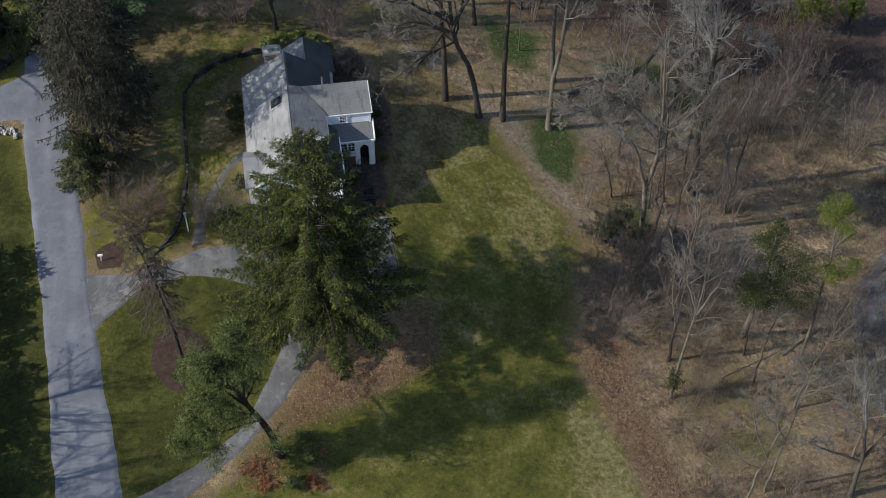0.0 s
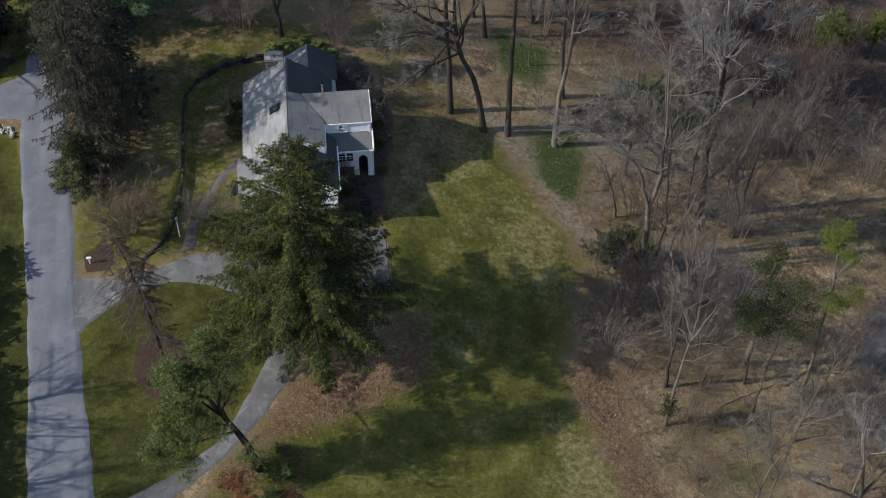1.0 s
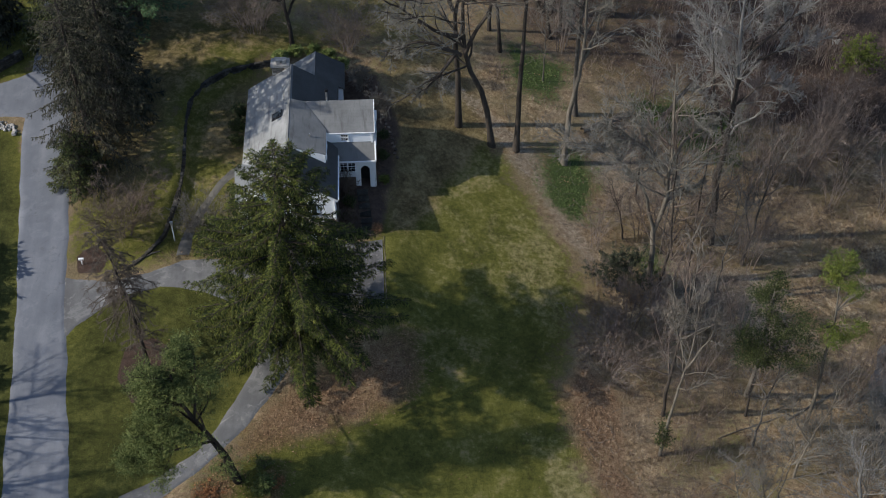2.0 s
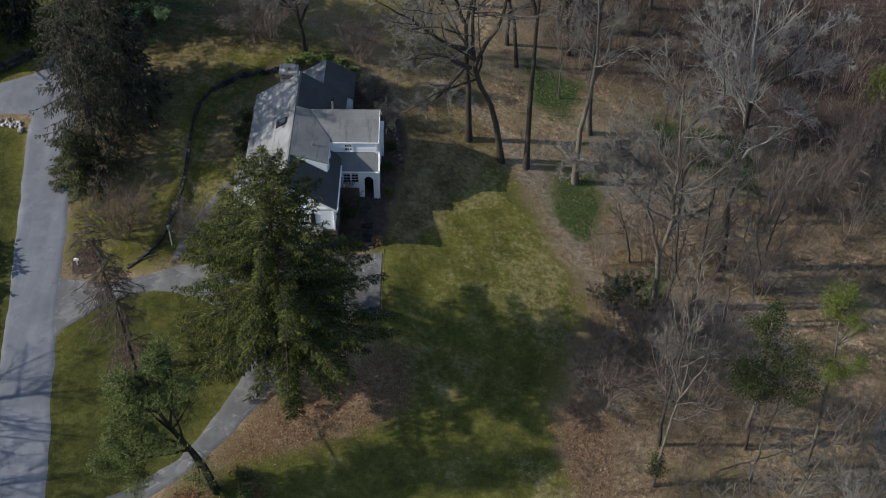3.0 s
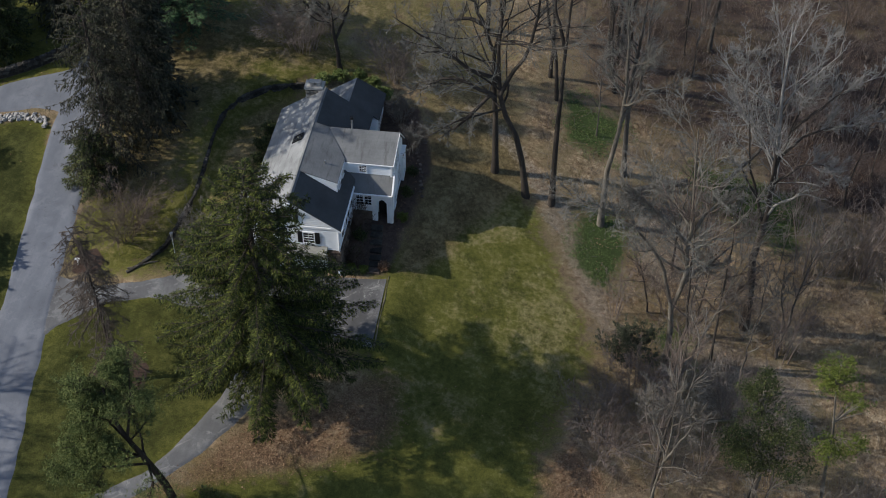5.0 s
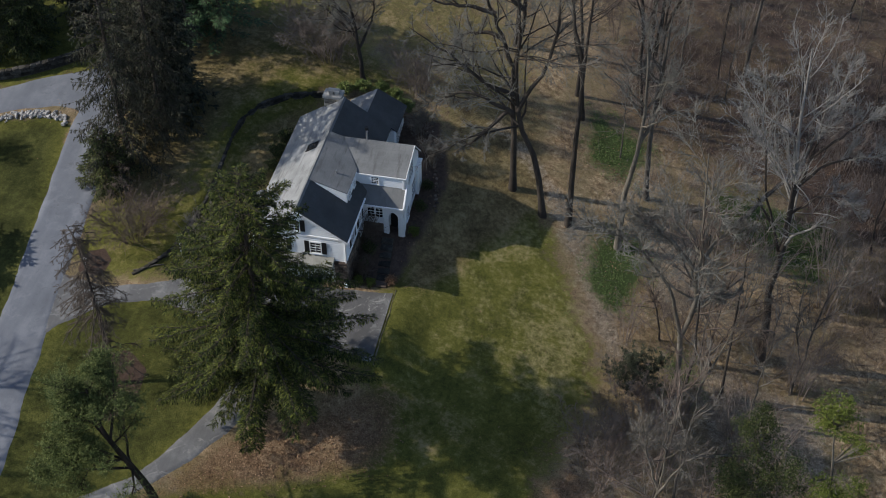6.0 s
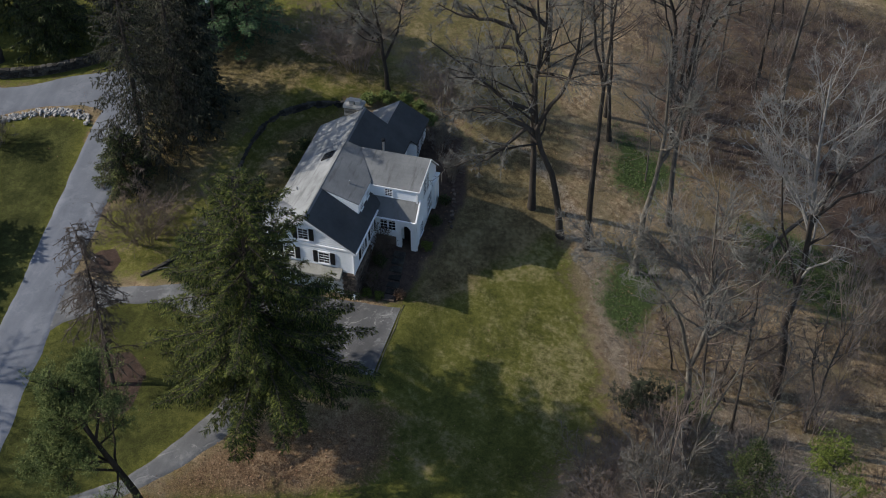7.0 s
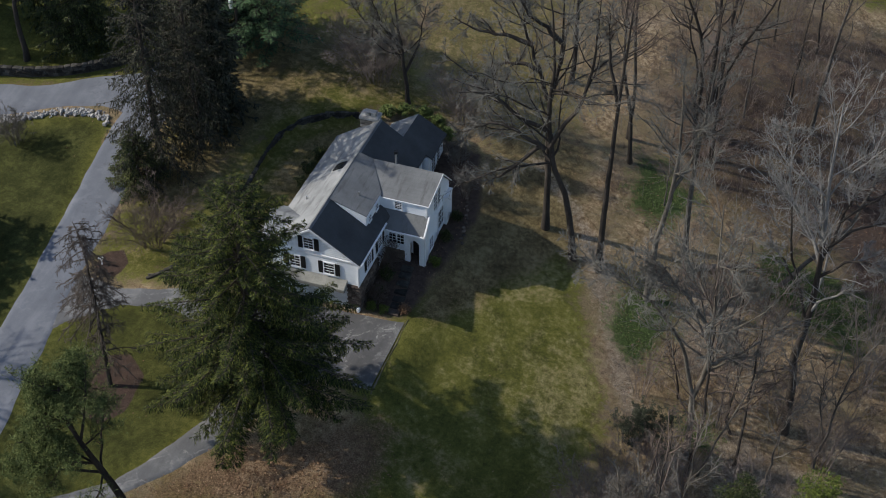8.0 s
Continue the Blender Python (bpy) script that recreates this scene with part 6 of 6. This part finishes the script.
for k, (x, y, s, h) in enumerate(((-12.9, 13.2, 0.8, 1.5), (-12.9, 11.4, 0.9, 1.7), (-13.0, 9.6, 0.8, 1.4), (-13.2, 3.6, 0.8, 1.1))):
    shrub("yew_bush", "dark clipped yew against the house", (x, y), (s, s, h), EVERGREEN, 70 + k, 600, 0.15)
shrub("box_bush", "round yellow-green clipped bush by the porch", (0.35, 6.2), (0.5, 0.5, 0.85), YELLOW_GREEN, 75, 700, 0.09)
for k, (x, y, s, h, m) in enumerate(((-3.1, 0.35, 0.45, 0.6, YELLOW_GREEN), (-2.1, 0.45, 0.5, 0.35, YELLOW_GREEN), (-3.0, 2.0, 0.5, 0.9, EVERGREEN), (-2.9, 3.4, 0.55, 1.1, EVERGREEN), (-0.4, 0.9, 0.45, 0.7, DEAD_LEAF), (0.3, 9.2, 0.6, 0.9, EVERGREEN), (0.4, 11.6, 0.6, 0.9, EVERGREEN))):
    shrub("bed_shrub", "low shrub in the front bed", (x, y), (s, s, h), m, 76 + k, 420, 0.11)
thicket("bare_bush", "leafless shrub against the front wall", (-3.0, 4.6), 1.5, 2.4, 84, 16, TWIG_BROWN)
thicket("bare_bush", "leafless shrub in the front bed", (-3.0, 1.3), 1.2, 2.0, 85, 14, TWIG_BROWN)
thicket("bare_bush", "pale leafless shrub behind the wing", (0.2, 14.6), 2.0, 3.0, 86, 18, TWIG_GREY)
thicket("bare_bush", "pale leafless shrub by the rear wall", (-1.6, 17.9), 1.9, 3.0, 87, 18, TWIG_GREY)
shrub("evergreen_shrub", "low pine seedling on the leaf-strewn bank", (-9.4, -25.0), (1.3, 1.2, 1.7), PINE, 88, 900, 0.14)

for k, (x, y, w, h) in enumerate(((-13.7, -24.9, 1.5, 0.16), (-13.0, -26.4, 1.1, 0.16), (-8.6, -24.1, 0.8, 0.3), (-9.3, -26.8, 1.0, 0.22))):
    shrub("leafy_shrub", "low shrub holding rust-orange dead leaves", (x, y), (w, w * 0.8, h), RUST, 300 + k, 620, 0.11)
for k, (x, y, w, h) in enumerate(((-9.6, -22.9, 0.8, 1.3), (-10.9, -26.8, 0.9, 1.0))):
    shrub("seedling", "small dusky evergreen seedling on the bank", (x, y), (w, w, h), PINE, 310 + k, 420, 0.1)
thicket("bare_bush", "large rounded leafless lilac beside the yard tree", (-12.2, 25.6), 7.5, 6.6, 320, 46, TWIG_PINK, (7, 6, 3))
shrub("ivy_clump", "dark ivy climbing a slender trunk", (22.2, -20.1), (0.36, 0.3, 4.0), EVERGREEN, 89, 330, 0.14, category="ivy")


def ground_ivy(label, poly, seed, count):
    rng = np.random.default_rng(seed)
    lo, hi = np.min(poly, 0) - 0.8, np.max(poly, 0) + 0.8
    p = rng.uniform(lo, hi, (count * 4, 2))
    w = inside(poly, p[:, 0], p[:, 1], 2.2) + 0.35 * np.sin(p[:, 0] * 1.7) * np.sin(p[:, 1] * 2.1) + 0.25 * np.sin(p[:, 0] * 0.8 + p[:, 1]) > rng.uniform(0.25, 1.15, len(p))
    p = p[w][:count]
    at = np.column_stack([p, land(p[:, 0], p[:, 1]) + rng.uniform(0.02, 0.09, len(p))])
    V, F = tufts(rng, at, 0.09, 3, 0.75, (0, 0, 0.3), 0.7)
    return tagged(new("ground_ivy", raw_mesh("ground_ivy", V, F, IVY)), label, "ivy", kind="stuff")


for k, poly in enumerate(IVY_BEDS):
    ground_ivy("bright green ivy covering the wood floor", poly, 90 + k, (2400, 2000, 3000, 700)[k])


def fallen_leaves():
    rng = np.random.default_rng(97)
    n = 34000
    p = rng.uniform((-36, -34), (54, 60), (n, 2))
    g = np.maximum.reduce([inside(q, p[:, 0], p[:, 1], 1.2) for q in (FRONT_LAWN, ISLAND_LAWN, WEST_LAWN, BACK_LAWN)])
    road = (p[:, 0] < -23.5) & (p[:, 0] > -34)
    court = inside([(-27, -4), (-13, -2.5), (-4, -0.6), (0.2, 0), (0.2, -8.5), (-12, -20), (-24, -31), (-26, -27)], p[:, 0], p[:, 1], 0.5) > 0.5
    indoors = (p[:, 0] > -12.3) & (p[:, 0] < -0.3) & (p[:, 1] > 0) & (p[:, 1] < 18)
    keep = (rng.uniform(size=n) > g * 0.965) & ~road & ~(court & (rng.uniform(size=n) > 0.03)) & ~indoors
    p = p[keep]
    extra = rng.uniform((-17, -45), (38, 12), (70000, 2))
    lie = np.maximum.reduce([inside(q, extra[:, 0], extra[:, 1], 1.5) for q in LEAF_DRIFTS])
    p = np.concatenate([p, extra[lie > rng.uniform(0.3, 1.0, len(extra))][:9000]])
    at = np.column_stack([p, land(p[:, 0], p[:, 1]) + rng.uniform(0.035, 0.07, len(p))])
    d = rng.normal(size=at.shape) * np.array([1, 1, 0.25])
    V, F = blades(rng, at, d, rng.uniform(0.1, 0.2, len(at)), rng.uniform(0.07, 0.13, len(at)), 0.15)
    return tagged(new("fallen_leaves", raw_mesh("fallen_leaves", V, F, DEAD_LEAF)), "brown fallen leaves strewn over the wood floor", "leaves", kind="stuff")


fallen_leaves()

# saplings and brush through the wood: a few kinds, set out many times
kinds = [thicket("brush", "pinkish-brown leafless brush in the wood" if k > 0 else "grey-brown leafless brush in the wood", (30 + 6 * k, 30), 2.6 + 0.5 * k, 5.0 + 1.2 * k, 100 + k, 9, TWIG_PINK if k > 0 else TWIG_BROWN, (5, 5, 1), group="brush in the wood") for k in range(4)]
poles = [bare_tree("sapling", "thin bare young tree in the wood", (26 + 7 * k, 34), [[(0.2 * k, 0, 4), (0.1, 0.2, 8), (-0.3 * k, 0.1, 12 + k)]], 0.08 + 0.02 * k, (BARK_GREY, BARK_DARK, BARK_DARK)[k], (TWIG_GREY, TWIG_BROWN, TWIG_BROWN)[k], 110 + k, limbs=(10, 7, 5, 2), first=0.28, reach=0.34, up=0.08, fine=0.014, slim=True) for k in range(3)]
for o in poles:
    tagged(o, group="young trees in the wood")

rng = np.random.default_rng(120)


def wooded(x, y):
    ax, ay = np.array([x]), np.array([y])
    open_land = max(inside(p, ax, ay, 3.0)[0] for p in (FRONT_LAWN, NORTH_LAWN, DEEP_LAWN))
    return open_land < 0.12 and x > 12


spots = [(36 + 16 * a, 7 + 24 * b) for a, b in rng.uniform(0, 1, (26, 2))] + [(16.8 + 8.5 * a, -11.5 + 8.5 * b) for a, b in rng.uniform(0, 1, (9, 2))]
tries = 0
spots += [(24 + 12 * a, -10 + 24 * b) for a, b in rng.uniform(0, 1, (12, 2))]
while len(spots) < 118 and tries < 6000:
    tries += 1
    x, y = rng.uniform(13, 58), rng.uniform(-32, 62)
    if x < 20 and y < -3:
        continue
    if wooded(x, y) and all((x - a) ** 2 + (y - b) ** 2 > 4.2 for a, b in spots):
        spots.append((x, y))
for k, (x, y) in enumerate(spots):
    src = poles[k // 3 % 3] if k % 3 == 0 and k >= 35 else kinds[2 + k % 2] if y < 19 and x > 34 else kinds[k % 2] if x > 34 else kinds[k % 4]
    s = 0.62 * rng.uniform(0.8, 1.1) if 26 <= k < 35 else rng.uniform(0.8, 1.4) if k % 3 == 0 else rng.uniform(0.7, 1.15)
    m = pose(x, y, float(land(x, y)), 0, 0, rng.uniform(0, 360))
    copy_thing(src, m).scale = (s, s, s * rng.uniform(0.85, 1.15))

# ---- dry-stone walls and rocks ----
def lumps(seed, mat, count=4):
    """A few worn stones, about a unit across."""
    out = []
    for k in range(count):
        rng = np.random.default_rng(seed + k)
        bm = bmesh.new()
        bmesh.ops.create_cube(bm, size=1.0)
        bmesh.ops.bevel(bm, geom=list(bm.edges), offset=0.16, segments=1, affect="EDGES")
        for v in bm.verts:
            v.co += Vector(rng.normal(0, 0.05, 3))
        me = bpy.data.meshes.new("stone")
        bm.to_mesh(me)
        bm.free()
        me.materials.append(mat)
        out.append(me)
    return out


def stone_wall(name, label, line, courses, height, thick, seed, lift=0.0, length=0.55, taper=True):
    rng = np.random.default_rng(seed)
    line = np.array(line)
    total = np.linalg.norm(np.diff(line, axis=0), axis=1).sum()
    core_pts = resample(line, int(total / 0.7) + 2)
    dirs = np.gradient(core_pts, axis=0)
    dirs /= np.linalg.norm(dirs, axis=1, keepdims=True)
    nrm = np.stack([-dirs[:, 1], dirs[:, 0]], -1)
    s = np.linspace(0, 1, len(core_pts))
    h = height * (1 - ease(s, 0.75, 1.0) * 0.75 if taper else np.ones(len(s)))
    zb = land(core_pts[:, 0] + nrm[:, 0] * 0.6, core_pts[:, 1] + nrm[:, 1] * 0.6) + lift
    V = []
    for side, zz in ((-1, -0.5), (-1, 0), (1, 0), (1, -0.5)):
        V.append(np.column_stack([core_pts + nrm * side * thick * 0.38, zb + (h * 0.93 if zz == 0 else zz)]))
    V = np.stack(V, 1)
    n = len(core_pts)
    i = np.arange(n * 4).reshape(n, 4)
    F = np.concatenate([np.stack([i[:-1, a], i[:-1, b], i[1:, b], i[1:, a]], -1) for a, b in ((0, 1), (1, 2), (2, 3))] + [i[[0]], i[[-1]]])
    wall = tagged(new(name, raw_mesh(name, V, F, STONE)), label, "wall", kind="structure")
    shapes = lumps(seed, STONE)
    for c in range(courses):
        count = int(total / length)
        for k in range(count):
            t = (k + 0.5 * (c % 2) + rng.uniform(-0.12, 0.12)) / count
            if not 0 <= t <= 1:
                continue
            x, y = (np.interp(t, s, core_pts[:, j]) for j in (0, 1))
            dx, dy = (np.interp(t, s, dirs[:, j]) for j in (0, 1))
            hh = np.interp(t, s, h)
            o = part("stone", shapes[rng.integers(0, 4)], STONE, wall)
            o.location = (x, y, np.interp(t, s, zb) + hh * (c + 0.5) / courses + rng.normal(0, 0.012))
            o.rotation_euler = (rng.normal(0, 0.04), rng.normal(0, 0.04), math.atan2(dy, dx) + rng.normal(0, 0.05))
            o.scale = (length * rng.uniform(0.85, 1.15), thick * rng.uniform(0.92, 1.08), hh / courses * rng.uniform(0.98, 1.1))
    return wall


stone_wall("garden_wall", "low curved dry-stone retaining wall round the back lawn", WALL_LINE, 3, 0.7, 0.32, 130, length=0.45)
stone_wall("roadside_wall", "dark dry-stone wall along the side road", [(-60, 9.5), (-47, 14.6), (-43.7, 15.2), (-41, 16.1), (-38.7, 17.3), (-36.2, 19.0), (-34, 21)], 3, 0.9, 0.5, 140, taper=False)


def rock_edging():
    rng = np.random.default_rng(150)
    shapes = lumps(151, ROCK, 5)
    line = resample([(-44.5, 9.0), (-42.3, 9.6), (-40.4, 10.6), (-38.6, 11.6), (-36.6, 12.2), (-34.8, 12.45), (-33.5, 11.9)], 300)
    edging = tagged(new("rock_edging", shapes[0].copy()), "band of pale broken rocks edging the junction", "rocks", kind="structure")
    edging.location = (-33.4, 11.2, float(land(-33.4, 11.2)) + 0.2)
    edging.scale = (0.4, 0.35, 0.3)
    for k, (x, y) in enumerate(line):
        x, y = x + rng.normal(0, 0.22), y + rng.uniform(-0.55, 0.35)
        o = new("rock", shapes[k % 5])
        s = rng.uniform(0.16, 0.36)
        o.parent = edging
        o.matrix_parent_inverse = Matrix.LocRotScale(edging.location, None, edging.scale).inverted()
        o.location, o.rotation_euler, o.scale = (x, y, float(land(x, y)) + s * 0.3), rng.uniform(0, 6, 3), (s, s * 0.8, s * 0.6)


rock_edging()

# ---- front path, logs, posts ----
path = tagged(new("front_path", S().box(-1.72, -0.72, 0.2, 0.9, -0.5, 0.1).mesh("front_path", PIER, 0.02)), "flagstone path through the front bed", "path", kind="structure")
y = 1.0
for k in range(6):
    x = -1.25 - 0.08 * k
    part("flagstone", S().box(x - 0.5, x + 0.5, y, y + 0.66, -0.5, float(land(x, y)) + 0.1 + 0.03 * k), STONE, path, bevel=0.02)
    y += 0.72


stones_path = tagged(new("stepping_stones", S().box(-1.9, -1.5, 18.9, 19.2, 2.2, float(land(-1.7, 19.0)) + 0.07).mesh("stepping_stones", PIER, 0.03)), "stepping stones curving round the end of the house", "path", kind="structure")
rng = np.random.default_rng(166)
for x, y in resample([(-1.2, 18.7), (-0.3, 16.8), (0.5, 14.4), (1.2, 12.0), (1.6, 9.5)], 22):
    o = part("flagstone", S().prism([(0.19 * math.cos(a) * rng.uniform(0.8, 1.15), 0.15 * math.sin(a) * rng.uniform(0.8, 1.15)) for a in np.linspace(0, 2 * math.pi, 8)[:-1]], "z", -0.1, 0.06).mesh("flagstone", PIER), PIER, stones_path)
    o.location, o.rotation_euler = (x + rng.normal(0, 0.06), y + rng.normal(0, 0.06), float(land(x, y)) + 0.01), (0, 0, rng.uniform(0, 6))


def log(label, a, b, r, seed):
    rng = np.random.default_rng(seed)
    p = resample([a, b], 8)
    p = np.column_stack([p, land(p[:, 0], p[:, 1]) + r * 0.7]) + rng.normal(0, 0.03, (8, 3))
    P, R = p[None], (r * np.linspace(1.1, 0.75, 8))[None]
    q, qr = offshoots(rng, P, R, 4, 0.2, 0.9, 55, 0.25, 4, 0.1, 0.02, 0.4, 0.02)
    tagged(new("fallen_log", joined("fallen_log", [([(P, R)], 8), ([(q, qr)], 5)], BARK_TAN)), label, "log")


log("weathered log at the end of the garden wall", (-21.4, -3.2), (-19.2, -2.1), 0.075, 160)
log("fallen grey trunk in the wood", (34, -16), (39, -13), 0.11, 161)
log("fallen pale trunk across the slope", (27.5, -18.2), (34.5, -15.2), 0.05, 162)
log("fallen trunk by the ivy", (20, 15.5), (25.5, 18.8), 0.3, 163)
log("fallen grey limb under the bare trees", (25.5, -8), (30, -6.5), 0.14, 164)

mail = thing("mailbox", "small white mailbox on a post by the drive entrance", "mailbox", (-25.6, -3.4, float(land(-25.6, -3.4))))
mail.scale = (0.75, 0.75, 0.6)
part("post", S().box(-0.06, 0.06, -0.06, 0.06, -0.3, 1.05), TRIM, mail, bevel=0.01)
part("box", S().prism([(-0.13, 1.05), (0.13, 1.05), (0.13, 1.22)] + [(0.13 * math.cos(math.pi * k / 8), 1.22 + 0.13 * math.sin(math.pi * k / 8)) for k in range(1, 8)] + [(-0.13, 1.22)], "x", -0.28, 0.28), TRIM, mail, "white arched mailbox")
lamp = thing("post_lamp", "slim white post by the garden walk", "lamp", (-18.0, -0.9, float(land(-18.0, -0.9))))
part("post", S().prism(ring(0, 0, 0.05, 8), "z", -0.3, 1.9), TRIM, lamp)
part("lantern", S().prism(ring(0, 0, 0.12, 6), "z", 1.9, 2.2), METAL, lamp, bevel=0.01)
part("cap", S().prism(ring(0, 0, 0.16, 6), "z", 2.2, 2.26), METAL, lamp)

# trees west of the view, known by their shadows on the lane and verges
for k, (x, y, h) in enumerate(((-50, -40, 18), (-55, -31, 19), (-50, -48, 18), (-47, -34, 19), (-48, -27, 18), (-46, -19, 16), (-52, -36, 20), (-45, -30, 17))):
    bare_tree("bare_tree", "bare roadside tree west of the lane", (x, y), [[(0.2, 0, h * 0.25), (0, 0.2, h * 0.5), (0.3, 0, h * 0.75), (0.2, 0, h)]], 0.35, BARK_DARK, TWIG_BROWN, 170 + k, limbs=(20, 11, 6, 2), first=0.2, reach=0.42, fine=0.016, stout=0.75)
screen_tree = conifer("conifer", "conifer in the screen west of the lane", (-36.7, -52), 5.8, 2.0, EVERGREEN, BARK_DARK, 180, boughs=44, sprays=4, side=8, size=0.65, profile=0.3)
tagged(screen_tree, group="conifer screen west of the lane")
rng = np.random.default_rng(181)
for k in range(27):
    x, y = -36.9 + rng.normal(0, 0.35) - 0.12 * k, -50.2 + 1.8 * k + rng.normal(0, 0.3)
    copy_thing(screen_tree, pose(x, y, float(land(x, y)), 0, 0, rng.uniform(0, 360))).scale = (1, 1, rng.uniform(0.9, 1.04))
for k, (x, y, h) in enumerate(((-57, -8, 14.5), (-60, 17, 22), (-57, 21, 20), (-56, 28, 20), (-60, 33, 22))):
    conifer("conifer", "conifer west of the lane", (x, y), h, 4.4, EVERGREEN, BARK_DARK, 182 + k, boughs=150, sprays=4, side=9, size=0.9, profile=0.6)


def fallen_sticks():
    rng = np.random.default_rng(99)
    p = rng.uniform((12, -34), (56, 60), (4200, 2))
    p = p[np.maximum.reduce([inside(q, p[:, 0], p[:, 1], 1.5) for q in (FRONT_LAWN, NORTH_LAWN)]) < 0.3]
    n = len(p)
    a, L = rng.uniform(0, 2 * np.pi, n), rng.uniform(0.3, 1.7, n) ** 1.3
    q = p + np.stack([np.cos(a), np.sin(a)], -1) * L[:, None]
    P = np.stack([np.column_stack([w, land(w[:, 0], w[:, 1]) + rng.uniform(0.02, 0.25, n)]) for w in (p, (p + q) / 2 + rng.normal(0, 0.08, p.shape), q)], 1)
    R = rng.uniform(0.008, 0.024, n)[:, None] * np.array([1, 0.8, 0.4])
    return tagged(new("fallen_sticks", joined("fallen_sticks", [([(P, R)], 3)], TWIG_GREY)), "grey-brown fallen sticks on the wood floor", "sticks", kind="stuff")


fallen_sticks()


def undergrowth():
    """Waist-high dead canes and twigs that cover the wood's floor in uneven clumps."""
    rng = np.random.default_rng(98)
    c = rng.uniform((11, -40), (58, 66), (9000, 2))
    clear = np.maximum.reduce([inside(q, c[:, 0], c[:, 1], 1.5) for q in (FRONT_LAWN, NORTH_LAWN, DEEP_LAWN, *IVY_BEDS)])
    thick = 0.5 + 0.3 * np.sin(c[:, 0] * 0.31 + 1.1 * np.sin(c[:, 1] * 0.23)) + 0.3 * np.sin(c[:, 1] * 0.37 + 0.9 * np.sin(c[:, 0] * 0.27)) + 0.35 * ease(c[:, 0], 30, 44)
    c = c[(clear < 0.1) & (thick > rng.uniform(0, 1, len(c)))][:1700]
    per = 17
    foot = np.repeat(c, per, 0) + rng.normal(0, 0.4, (len(c) * per, 2))
    n = len(foot)
    a, L = rng.uniform(0, 2 * np.pi, n), rng.uniform(0.5, 1.9, n)
    lean = rng.uniform(0.2, 0.9, n)
    z = land(foot[:, 0], foot[:, 1]) - 0.03
    top = foot + np.stack([np.cos(a), np.sin(a)], -1) * (L * lean)[:, None]
    P = np.stack([np.column_stack([foot, z]), np.column_stack([top, z + L * np.sqrt(1 - lean ** 2 * 0.9)])], 1)
    R = np.where(rng.uniform(size=n) < 0.1, rng.uniform(0.018, 0.03, n), rng.uniform(0.008, 0.015, n))[:, None] * np.array([1, 0.6])
    return tagged(new("undergrowth", joined("undergrowth", [([(P, R)], 3)], CANES)), "dead brown canes and twigs covering the wood floor", "undergrowth", kind="stuff")


undergrowth()

pole = thing("utility_pole", "dark wooden utility pole with a pale grey transformer", "pole", (-25.34, 23.29, float(land(-25.34, 23.29))))
part("shaft", S().prism(ring(0, 0, 0.14, 10), "z", -0.5, 9.5), BARK_DARK, pole)
part("transformer", S().prism(ring(-0.35, -0.1, 0.24, 12), "z", 5.6, 6.5), TRIM, pole, "pale grey transformer can", 0.03)
part("crossarm", S().box(-1.1, 1.1, -0.06, 0.06, 8.6, 8.75), BARK_DARK, pole)
